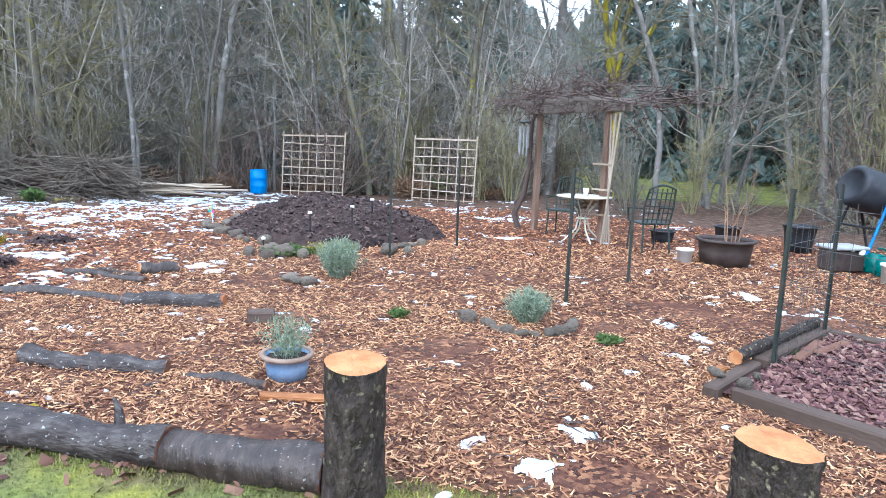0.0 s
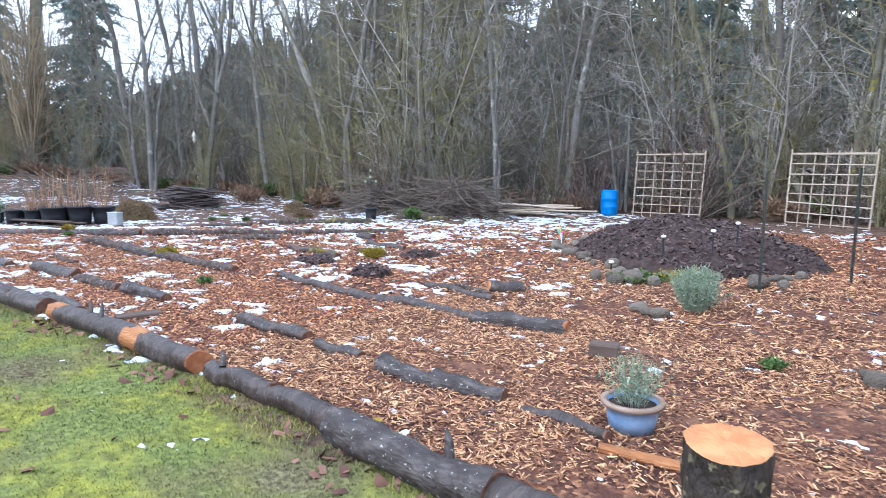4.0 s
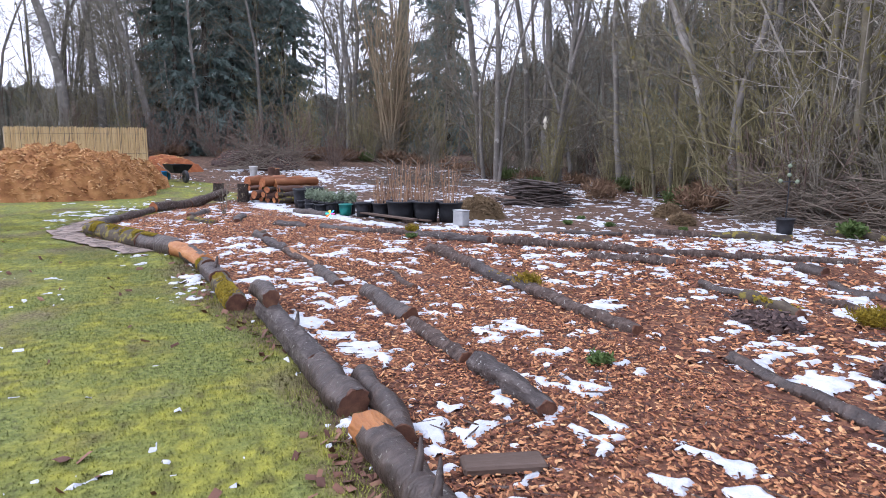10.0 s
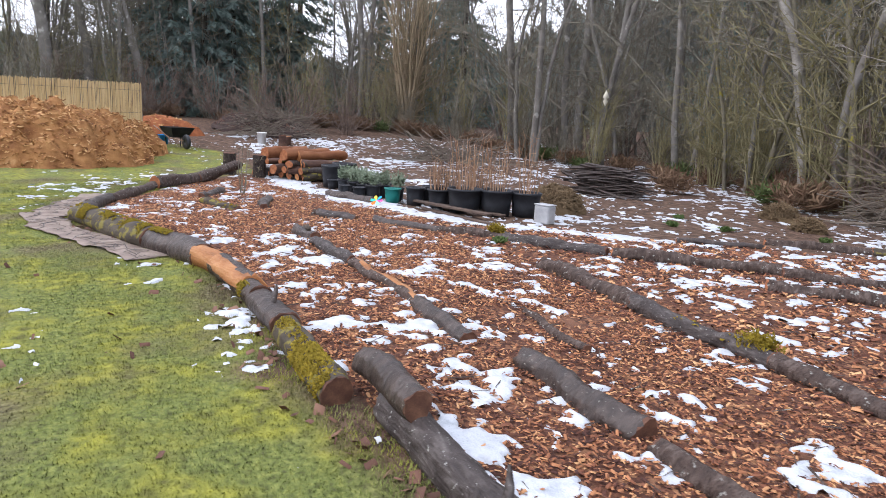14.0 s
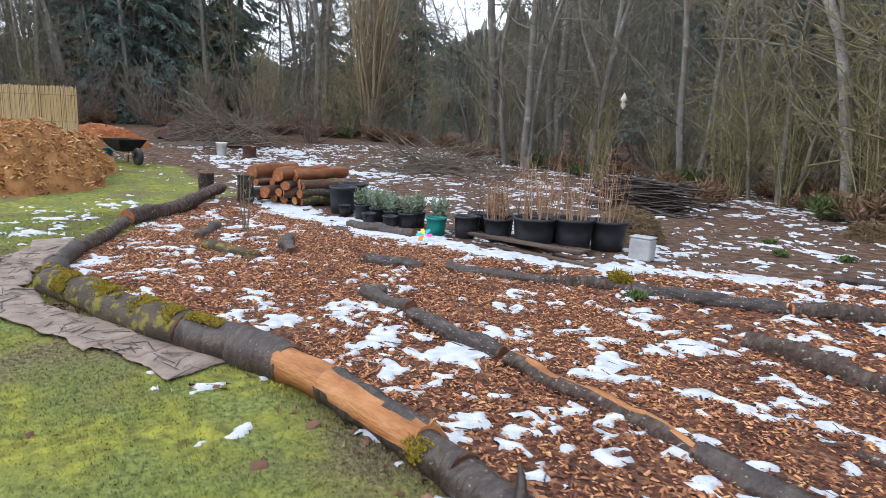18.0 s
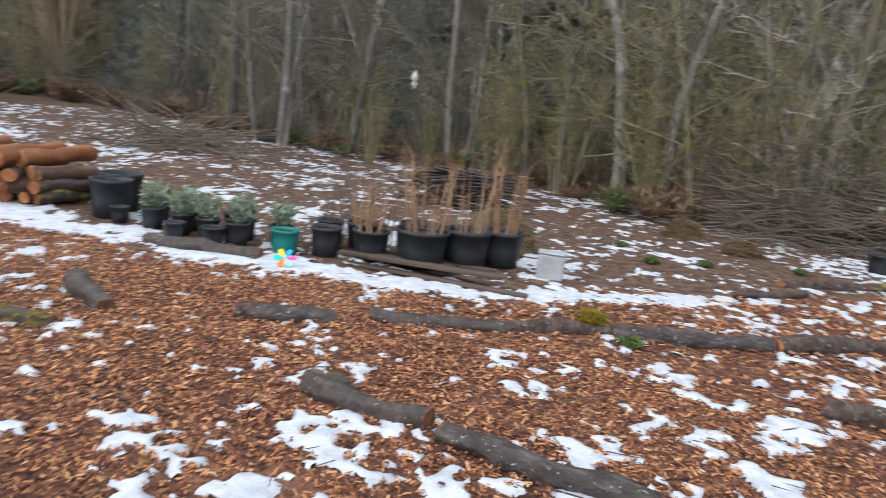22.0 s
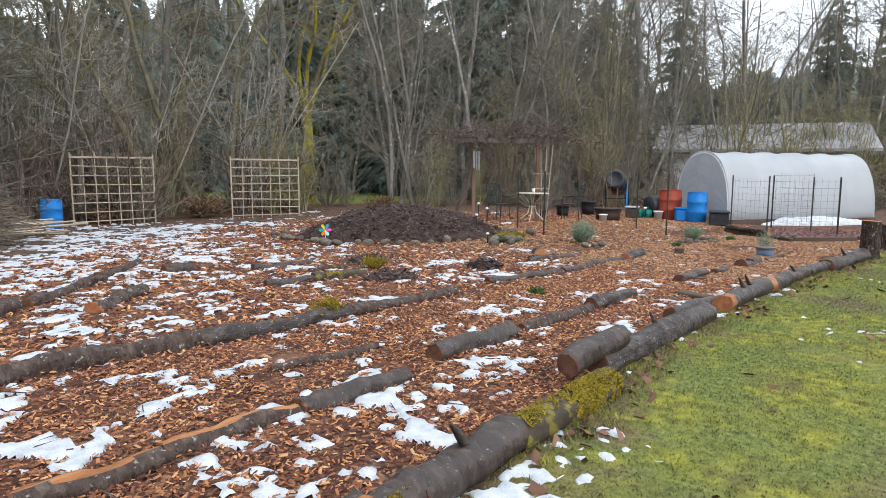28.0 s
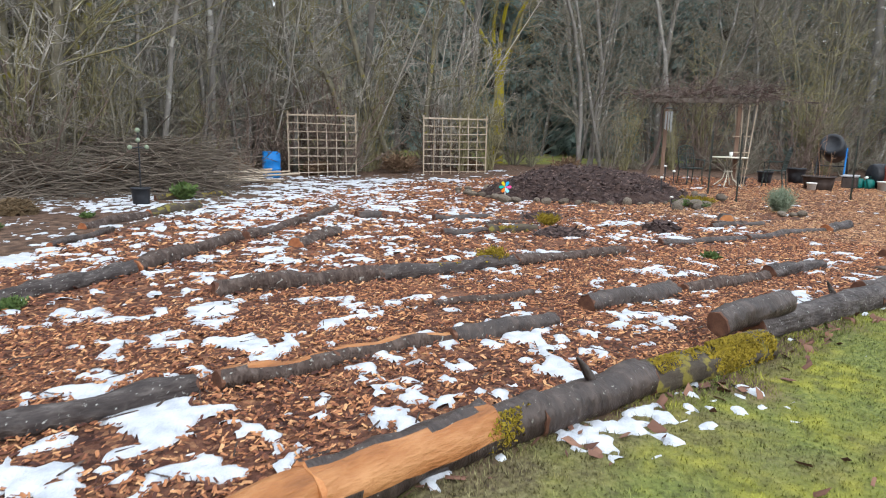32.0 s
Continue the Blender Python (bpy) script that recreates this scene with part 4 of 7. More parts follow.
TREES_NORTH = [(-12.9, 18.5, 0.02, 0.02, 0.13, "mossy"), (-10.9, 18.9, 0, 0, 0.07, "pale"), (-9.4, 20.5, -0, -0, 0.13, "branchy"), (-8.2, 21.8, -0.01, -0, 0.06, "pale"), (-6.5, 21.9, -0.02, -0.01, 0.08, "pale"), (-4.7, 23.5, -0.01, -0, 0.14, "pale"), (-2.8, 22.3, -0.29, -0.05, 0.11, "mossy"), (-1.7, 21.9, -0.03, -0, 0.11, "mossy"), (0.8, 23.4, -0.03, -0, 0.17, "pale"), (-16, 17.5, -0.02, -0.02, 0.12, "pale"), (-18.8, 17.9, -0.03, -0.04, 0.08, "pale"), (-29.9, 16.8, -0, -0, 0.18, "pale"), (-25.9, 18.1, -0.01, -0.01, 0.12, "pale"), (-13.3, 18.6, -0.02, -0.02, 0.09, "mossy"), (-11.1, 19.4, -0.01, -0.01, 0.06, "pale"), (-17.4, 18.3, 0.02, 0.01, 0.11, "mossy"), (-17.1, 17.8, -0.02, -0, 0.06, "mossy"), (-16, 18.9, -0.01, -0, 0.1, "pale")]
TREES_EAST = [(-12.7, 19.2, -0.02, 0, 0.07, "pale"), (-9.4, 20.6, -0.02, 0, 0.07, "pale"), (-28.4, 18.4, 0.02, 0.02, 0.15, "pale"), (-22.9, 19.2, -0.02, -0.02, 0.12, "pale"), (-22.5, 19.4, -0, -0, 0.08, "pale"), (-18.5, 18.1, 0.06, 0.02, 0.07, "mossy"), (-9.6, 20.3, -0, 0, 0.06, "pale"), (-5.4, 22.6, -0.3, 0.12, 0.09, "mossy"), (-4.7, 21.8, -0.02, 0.01, 0.11, "mossy"), (-3.6, 22.9, -0.01, 0, 0.14, "pale"), (-1.4, 22.7, 0.01, -0.01, 0.07, "pale"), (3.8, 20.3, 0.02, -0.02, 0.09, "pale"), (-10.6, 20.5, -0, 0, 0.07, "pale"), (-7.9, 21.8, 0.05, -0.02, 0.05, "pale"), (7.6, 19.1, -0, 0, 0.1, "pale"), (11.1, 18.3, -0.02, 0.03, 0.09, "pale"), (16.1, 16.8, 0, -0.01, 0.2, "pale")]
LOOKS = {"mossy": (M_TRUNKM, M_TWIGG, "bare tree with a mossy yellow-green trunk at the wood's edge"), "pale": (M_TRUNK, M_TWIG, "slender bare tree with pale grey bark at the wood's edge"), "birch": (M_TRUNKB, M_TWIG, "bare tree with patchy white and grey bark"), "branchy": (M_TRUNK, M_TWIG, "pale bare tree with branches spreading low on its trunk")}


def edge_tree(x, y, lx, ly, r, look_of, seed):
    rg = np.random.default_rng(seed)
    bark, twig, label = LOOKS[look_of]
    top = empty("bare_tree")
    tb = (Tubes(), Tubes())
    d = np.array([lx, ly, 1.0])
    height = 9 + 28 * min(r, 0.2)
    limb(tb, rg, (0, 0, -0.15), d / np.linalg.norm(d), height, r, 0, (9, 4, 3, 3), (46, 7, 3) if look_of == "branchy" else (20, 7, 3), 0.004, 14)
    part("trunk", tb[0].mesh("trunk"), bark, top)
    tagged(part("crown", tb[1].mesh("crown"), twig, top), kind="stuff")
    top.matrix_world = pose(x, y, gh(x, y))
    tagged(top, label, "tree", "bare trees of the wood")


for n, row in enumerate(TREES_WEST + TREES_NORTH + TREES_EAST):
    edge_tree(*row, 300 + n)
for x, y, size in ((-34.5, 9.2, 1.1), (-35.5, 7.2, 0.9), (-33.5, 11.0, 0.9)):
    stand(shrubs[1], x, y, size, 31 * x)
for k, (x, y, size) in enumerate(((-16.3, 17.2, 1.0), (-15.4, 17.5, 0.9), (-14.4, 17.6, 1.05), (-13.6, 17.7, 1.0), (-12.6, 18.3, 1.0), (-12.0, 18.6, 0.9), (-18.6, 17.9, 0.8), (-20.4, 18.4, 0.9), (-21.3, 18.8, 0.8), (-17.0, 18.3, 0.9))):
    stand(shrubs[2], x, y, size, 67 * k)


# far wood that closes the view
def backdrop_wood():
    th = np.linspace(0, 2 * np.pi, 2881)
    rg = np.random.default_rng(9)
    deg = np.degrees(th)
    north = np.clip((deg - 34) / 5, 0, 1) * np.clip((158 - deg) / 14, 0, 1) * (1 - 0.3 * np.clip((deg - 64) / 10, 0, 1))
    east = np.clip((36 - deg) / 3, 0, 1) + np.clip((deg - 340) / 5, 0, 1)
    s = th * 22
    tooth = 1 - np.abs(2 * (s % 1) - 1)
    peak = 0.4 + 0.6 * rg.random(160)[s.astype(int)]
    both = 1 - np.abs(2 * ((s * 1.31 + 0.5) % 1) - 1)
    tooth = np.maximum(tooth, 0.8 * both)
    top = 5.0 + 1.2 * vnoise(th * 30, th * 0, 1, 4) + (0.6 + 0.9 * north) * tooth * peak + north * (7.5 + 4 * vnoise(th * 24, th * 0, 1, 7) + 5 * tooth * peak) + east * (3.6 + 2 * vnoise(th * 40, th * 0, 1, 12)) + 0.8 * rg.random(2881)
    R = 66 + 1.5 * rg.normal(size=2881)
    R[-1], top[-1] = R[0], top[0]
    cols = []
    for h in (-1.0, 0.35, 0.8, 1.0):
        cols.append(np.stack([-8 + (R - 1.5 * h) * np.cos(th), 6 + (R - 1.5 * h) * np.sin(th), np.where(h < 0, -1.0, top * h)], -1))
    v = np.concatenate(cols)
    i, j = np.meshgrid(np.arange(3), np.arange(2880), indexing="ij")
    i, j = i.ravel(), j.ravel()
    f = np.stack([i * 2881 + j, i * 2881 + j + 1, (i + 1) * 2881 + j + 1, (i + 1) * 2881 + j], 1)
    # pale grey-green: the haze of distance is painted into the wood's colour
    m = mat("hazed_far_wood", [(0.16, 0.185, 0.17), (0.31, 0.335, 0.31), (0.48, 0.5, 0.47)], 1.1, 1.0, 0, 9, stretch=(1, 1, 0.2))
    tagged(part("backdrop", raw("backdrop", v, f), m), "distant mixed wood beyond the garden, haze painted in its pale colour", "wood", kind="structure")


backdrop_wood()


# ---- things: wood, clay, plastic and metal ----
M_BLACK = mat("black_plastic", [(0.012, 0.013, 0.016), (0.025, 0.027, 0.032), (0.05, 0.052, 0.058)], 5, 0.5, 0.1, 60)
M_BLUE = mat("blue_plastic", [(0.01, 0.13, 0.42), (0.015, 0.19, 0.55), (0.03, 0.24, 0.6)], 3, 0.45, 0.05, 40)
M_GREEN = mat("green_plastic", [(0.005, 0.1, 0.09), (0.01, 0.16, 0.14), (0.02, 0.2, 0.17)], 4, 0.4, 0.05, 40)
M_RED = mat("faded_red_plastic", [(0.18, 0.028, 0.016), (0.3, 0.05, 0.026), (0.38, 0.09, 0.05)], 3, 0.55, 0.1, 30)
M_WHITE = mat("white_plastic", [(0.6, 0.6, 0.58), (0.75, 0.75, 0.73), (0.82, 0.82, 0.8)], 6, 0.45, 0.05, 40)
M_GREY = mat("grey_plastic", [(0.25, 0.26, 0.27), (0.36, 0.37, 0.38), (0.45, 0.46, 0.47)], 6, 0.4, 0.05, 40)
M_PLANTER = mat("brown_planter", [(0.03, 0.022, 0.02), (0.06, 0.045, 0.04), (0.09, 0.07, 0.06)], 6, 0.6, 0.2, 60)
M_IRON = mat("green_iron", [(0.02, 0.03, 0.028), (0.045, 0.06, 0.055), (0.08, 0.1, 0.09)], 12, 0.5, 0.3, 80, metal=0.4)
M_STAKE = mat("stake_paint", [(0.018, 0.025, 0.022), (0.035, 0.042, 0.035), (0.09, 0.06, 0.045)], 5, 0.6, 0.3, 60)
M_WIRE = mat("wire", [(0.06, 0.06, 0.058), (0.12, 0.12, 0.115), (0.18, 0.18, 0.17)], 8, 0.5, 0, 60, metal=0.6)
M_GLAZE = mat("blue_glaze", [(0.12, 0.2, 0.34), (0.2, 0.3, 0.46), (0.3, 0.4, 0.55)], 6, 0.35, 0.15, 50, spec=0.5)
M_CLAY = mat("clay_rim", [(0.18, 0.12, 0.085), (0.28, 0.2, 0.15), (0.36, 0.28, 0.22)], 8, 0.8, 0.3, 60)
M_LATH = mat("weathered_lath", [(0.26, 0.2, 0.14), (0.4, 0.33, 0.25), (0.52, 0.46, 0.38)], 3, 0.85, 0.3, 50, obj=0.5)
M_TIMBER = mat("garden_timber", [(0.035, 0.024, 0.018), (0.08, 0.055, 0.042), (0.14, 0.1, 0.08)], 4, 0.8, 0.5, 60, stretch=(0.3, 1, 1), obj=0.3)
M_CEDAR = mat("cedar_post", [(0.1, 0.062, 0.044), (0.2, 0.128, 0.092), (0.31, 0.22, 0.17)], 5, 0.8, 0.4, 60, stretch=(1, 1, 0.2))
M_REED = mat("reed", [(0.44, 0.31, 0.15), (0.58, 0.43, 0.23), (0.68, 0.54, 0.31)], 2, 0.8, 0.2, 30, island=0.6)
M_SOIL = mat("compost", [(0.018, 0.011, 0.01), (0.045, 0.028, 0.024), (0.085, 0.055, 0.045)], 9, 0.9, 1.0, 60, dist=0.04)
M_MULCH = mat("leafy_compost", [(0.014, 0.009, 0.009), (0.04, 0.025, 0.024), (0.085, 0.055, 0.05), (0.16, 0.11, 0.09)], 8, 0.8, 0, 40, island=0.8)
M_SAGE = mat("sage_leaf", [(0.1, 0.135, 0.085), (0.2, 0.25, 0.17), (0.34, 0.39, 0.29)], 8, 0.85, 0, 40, island=0.6)
M_LEAF = mat("fresh_leaf", [(0.04, 0.075, 0.02), (0.08, 0.13, 0.035), (0.14, 0.19, 0.06)], 8, 0.7, 0, 40, island=0.6)
M_DEAD = mat("dead_leaf", [(0.06, 0.028, 0.02), (0.14, 0.068, 0.045), (0.26, 0.145, 0.095)], 8, 0.8, 0, 40, island=0.7)
M_CANE = mat("dry_cane", [(0.18, 0.09, 0.05), (0.33, 0.2, 0.12), (0.46, 0.33, 0.22)], 5, 0.8, 0, 30, island=0.7)
M_STRAW = mat("old_straw", [(0.07, 0.048, 0.025), (0.15, 0.102, 0.055), (0.25, 0.178, 0.1)], 6, 0.9, 0.4, 60, island=0.6)
M_STICK = mat("cut_stick", [(0.06, 0.048, 0.038), (0.14, 0.115, 0.09), (0.26, 0.22, 0.18)], 4, 0.85, 0.3, 40, island=0.5)
M_CARD = mat("wet_cardboard", [(0.1, 0.075, 0.058), (0.22, 0.17, 0.138), (0.33, 0.27, 0.225)], 5, 0.7, 0.3, 30)
M_CREAM = mat("cream_paint", [(0.42, 0.39, 0.3), (0.56, 0.53, 0.43), (0.66, 0.63, 0.54)], 8, 0.6, 0.3, 60)


def film_material():
    m = bpy.data.materials.new("cloudy_film")
    m.use_nodes = True
    nt = m.node_tree
    n, l = nt.nodes, nt.links
    n.remove(n["Principled BSDF"])
    d, t, g, tr = n.new("ShaderNodeBsdfDiffuse"), n.new("ShaderNodeBsdfTranslucent"), n.new("ShaderNodeBsdfGlossy"), n.new("ShaderNodeBsdfTransparent")
    nz = n.new("ShaderNodeTexNoise")
    nz.inputs["Scale"].default_value = 2.5
    r = ramp(nt, [(0.5, 0.53, 0.56), (0.74, 0.77, 0.8)])
    l.new(nz.outputs[0], r.inputs[0])
    l.new(r.outputs[0], d.inputs[0])
    l.new(r.outputs[0], t.inputs[0])
    g.inputs["Roughness"].default_value = 0.25
    a, b, c = n.new("ShaderNodeMixShader"), n.new("ShaderNodeMixShader"), n.new("ShaderNodeMixShader")
    a.inputs[0].default_value, b.inputs[0].default_value, c.inputs[0].default_value = 0.45, 0.12, 0.25
    l.new(d.outputs[0], a.inputs[1])
    l.new(t.outputs[0], a.inputs[2])
    l.new(a.outputs[0], b.inputs[1])
    l.new(g.outputs[0], b.inputs[2])
    l.new(b.outputs[0], c.inputs[1])
    l.new(tr.outputs[0], c.inputs[2])
    l.new(c.outputs[0], n["Material Output"].inputs[0])
    return m


M_FILM = film_material()


def at(ob, x, y, rz=0, dz=0.0):
    ob.matrix_world = pose(x, y, gh(x, y) + dz, 0, 0, rz)
    return ob


def rod(name, pts, r, material, parent, sides=7, label=""):
    tb = Tubes()
    tb.add(pts, np.full(len(pts), r) if np.isscalar(r) else r, sides, True)
    return part(name, tb.mesh(name), material, parent, label)


def board(name, sx, sy, sz, m, material, parent, bevel=0.004, label=""):
    bm = box_bm(bmesh.new(), sx, sy, sz, None, bevel)
    ob = part(name, bm, material, parent, label)
    ob.matrix_local = m
    return ob


def stump(x, y, r, h, bark, cut, label, seed):
    rg = np.random.default_rng(seed)
    top = at(empty("stump"), x, y, seed * 40)
    sides, k = 30, 16
    th = np.arange(sides) * 2 * np.pi / sides
    z = np.linspace(-0.03, h, k)
    R = r * (1 + 0.12 * np.exp(-z / 0.08))[:, None] * (1 + 0.04 * np.sin(3 * th + seed) + 0.05 * np.sin(2 * th)) * (1 + 0.025 * rg.normal(size=(k, sides)))
    V = np.stack([R * np.cos(th), R * np.sin(th), z[:, None] + 0 * th + 0.01 * np.sin(th) * (z[:, None] > h * 0.95)], -1)
    i, j = np.meshgrid(np.arange(k - 1), np.arange(sides), indexing="ij")
    i, j = i.ravel(), j.ravel()
    f = np.stack([i * sides + j, i * sides + (j + 1) % sides, (i + 1) * sides + (j + 1) % sides, (i + 1) * sides + j], 1)
    part("bark", raw("bark", V.reshape(-1, 3), f, True), bark, top)
    ring = V[-1]
    c = ring.mean(0)
    vv, ff = [*ring], []
    for s in (0.92, 0.6, 0.3):
        vv += [c + (p - c) * s + np.array([0, 0, 0.004 + 0.003 * rg.normal()]) for p in ring]
    vv.append(c + np.array([0, 0, 0.004]))
    for q in range(3):
        ff += [(q * sides + a, q * sides + (a + 1) % sides, (q + 1) * sides + (a + 1) % sides, (q + 1) * sides + a) for a in range(sides)]
    ff += [(3 * sides + a, 3 * sides + (a + 1) % sides, 4 * sides) for a in range(sides)]
    part("sawn_top", raw("sawn_top", vv, ff), cut, top, "fresh sawn orange top")
    return tagged(top, label, "stump")


stump(0.22, 4.36, 0.145, 0.66, M_BARKV, M_CUT, "upright dark bark log with fresh sawn top by the lawn", 1)
stump(2.03, 4.3, 0.16, 0.5, M_BARKV, M_CUT, "short upright log with fresh sawn orange top", 2)
stump(-22.3, 5.05, 0.15, 0.5, M_BARKV, M_CUTD, "upright dark log post with moss at the bed's end", 3)


# plants
def sprig_mesh(rg, radius, height, count, leaf, droop=0.3, width=0.02):
    """Upright leafy stems of a small shrub."""
    V, F, n = [], [], 0
    for _ in range(count):
        a, o = rg.uniform(0, 6.28), radius * rg.random() ** 0.6
        b = np.array([math.cos(a) * o * 0.45, math.sin(a) * o * 0.45, 0])
        lean = 1.15 * (0.55 + 0.6 * rg.random())
        t = np.array([math.cos(a) * o * lean * (1 + 0.2 * rg.normal()), math.sin(a) * o * (1 + 0.2 * rg.normal()), height * (1 - 0.2 * (o / radius) ** 2) * rg.uniform(0.6, 1.2)])
        for s in np.linspace(0.3, 1, 9):
            p = b + (t - b) * s
            d = rg.normal(size=3)
            d[2] = abs(d[2]) * 1.6 - droop * 0.3
            d /= np.linalg.norm(d)
            w = np.cross(d, rg.normal(size=3))
            w *= width * 0.35 / (np.linalg.norm(w) + 1e-9)
            L = leaf * rg.uniform(0.6, 1.2)
            V += [p, p + d * L * 0.5 + w, p + d * L, p + d * L * 0.5 - w]
            F.append((n, n + 1, n + 2, n + 3))
            n += 4
        w = np.array([0.003, 0, 0])
        V += [b, b + w, t + w, t]
        F.append((n, n + 1, n + 2, n + 3))
        n += 4
    return raw("foliage", np.array(V), np.array(F))


def herb(name, x, y, radius, height, label, seed, count=150, leaf=0.06, material=None, dz=0.0, width=0.02):
    top = at(empty(name), x, y, 0, dz)
    tagged(part("foliage", sprig_mesh(np.random.default_rng(seed), radius, height, count, leaf, width=width), material or M_SAGE, top), kind="stuff")
    return tagged(top, label, "plant")


def pot_profile(r, h, taper=0.8, lip=0.02):
    return [(0.001, 0), (r * taper, 0), (r * (taper + 1) / 2, h * 0.5), (r * 0.98, h * 0.9), (r + lip, h * 0.91), (r + lip, h), (r - 0.012, h), (r - 0.02, h * 0.88)]


def pot(name, x, y, r, h, material, label, taper=0.8, lip=0.015, rz=0, group="", fill=None, rim=None, category="pot"):
    top = at(empty(name), x, y, rz)
    part("body", lathe(pot_profile(r, h, taper, lip), 28), material, top)
    part("soil", lathe([(0.001, h * 0.87), (r * 0.5, h * 0.88), (r - 0.014, h * 0.86)], 20), fill or M_SOIL, top)
    if rim:
        part("rim", lathe([(r - 0.01, h * 0.9), (r + lip + 0.01, h * 0.9), (r + lip + 0.012, h + 0.01), (r - 0.012, h + 0.01), (r - 0.01, h * 0.9)], 28), rim, top)
    return tagged(top, label, category, group)


pot("plant_pot", -0.72, 5.8, 0.165, 0.17, M_GLAZE, "round blue-glazed pot with a clay rim holding lavender", 0.82, 0.012, rim=M_CLAY)
herb("lavender", -0.72, 5.8, 0.19, 0.27, "pale grey-green lavender growing in the blue pot", 3, 75, 0.05, dz=0.14, width=0.012)
herb("lavender_bush", -1.45, 9.1, 0.26, 0.4, "round grey-green lavender bush among the wood chips", 4, 420, 0.07, width=0.014)
herb("lavender_bush", 0.9, 7.75, 0.2, 0.29, "small grey-green lavender bush in a stone ring", 5, 300, 0.06, width=0.014)


def stone_mesh(seed):
    bm = bmesh.new()
    bmesh.ops.create_icosphere(bm, subdivisions=2, radius=1.0)
    rg = np.random.default_rng(seed)
    ph = rg.uniform(0, 6, 6)
    for v in bm.verts:
        c = v.co
        v.co = c * (1 + 0.13 * math.sin(2.3 * c.x + ph[0]) + 0.13 * math.sin(2.7 * c.y + ph[1]) + 0.1 * math.sin(3 * c.z + ph[2]))
    for f in bm.faces:
        f.smooth = True
    me = bpy.data.meshes.new("stone")
    bm.to_mesh(me)
    bm.free()
    me.materials.append(M_STONE)
    return me


STONES = [stone_mesh(k) for k in range(5)]


def stone(x, y, r, rg, label, dz=0.0):
    ob = new("stone", STONES[int(rg.integers(5))])
    sx, sy, sz = r * rg.uniform(0.9, 1.3), r * rg.uniform(0.75, 1), r * rg.uniform(0.55, 0.75)
    ob.matrix_world = pose(x, y, gh(x, y) + sz * 0.6 + dz, rg.uniform(-15, 15), rg.uniform(-15, 15), rg.uniform(0, 360)) @ Matrix.Diagonal((sx, sy, sz, 1))
    return tagged(ob, label, "stone", "stones edging the plantings")


rs = np.random.default_rng(12)
for k in range(11):
    a = math.radians(195 + k * 17)
    stone(0.9 + 0.42 * math.cos(a), 7.72 + 0.46 * math.sin(a), rs.uniform(0.045, 0.075), rs, "rounded grey fieldstone round the small lavender")
for x, y in ((0.35, 7.6), (0.28, 7.75), (-1.95, 8.75), (-1.8, 8.62), (-1.62, 8.58), (-14.87, 5.25), (-14.68, 5.22)):
    stone(x, y, rs.uniform(0.07, 0.11), rs, "rounded grey-brown fieldstone in the wood chips")

# compost mound with its ring of stones
MX, MY = -2.9, 12.95


def mound(name, cx, cy, rx, ry, h, material, label, category, seed, rough=0.16, clods=0, clod_mat=None, rz=0, clod=0.05, flat=1.0, aspect=0.45):
    g = 84
    u = np.linspace(-1.08, 1.08, g)
    U, Vv = np.meshgrid(u, u, indexing="ij")
    r = np.hypot(U, Vv)
    r = r * (1 + 0.45 * (vnoise(U / (r + 0.05) * 1.6, Vv / (r + 0.05) * 1.6, 1.0, seed + 9) - 0.35))
    hh = h * np.clip(1 - r**2, 0, 1) ** (0.75 * flat) * (0.85 + 0.3 * fbm(U * 3, Vv * 3, 1.0, seed)) + rough * h * (fbm(U * 9, Vv * 9, 1.0, seed + 3) - 0.5) * (r < 1)
    c, s = math.cos(rz), math.sin(rz)
    X, Y = cx + U * rx * c - Vv * ry * s, cy + U * rx * s + Vv * ry * c
    Z = gz(X, Y) + np.where(r < 1.0, hh, -0.06)
    i, j = np.meshgrid(np.arange(g - 1), np.arange(g - 1), indexing="ij")
    i, j = i.ravel(), j.ravel()
    f = np.stack([i * g + j, (i + 1) * g + j, (i + 1) * g + j + 1, i * g + j + 1], 1)
    top = empty(name)
    part("mound_body", raw("mound_body", np.stack([X, Y, Z], -1).reshape(-1, 3), f, True), material, top)
    if clods:
        rg = np.random.default_rng(seed)
        a, o = rg.uniform(0, 6.28, clods), np.sqrt(rg.random(clods)) * 0.99
        iu, iv = ((o * np.cos(a) + 1.08) / 2.16 * (g - 1)).astype(int), ((o * np.sin(a) + 1.08) / 2.16 * (g - 1)).astype(int)
        P = np.stack([X[iu, iv], Y[iu, iv], Z[iu, iv]], -1) + rg.normal(size=(clods, 3)) * [0.03, 0.03, 0.01]
        tagged(part("litter", chips_mesh(P, rg, clod * 0.5, clod * 1.6, aspect, 0.5), clod_mat, top), kind="stuff")
    return tagged(top, label, category)


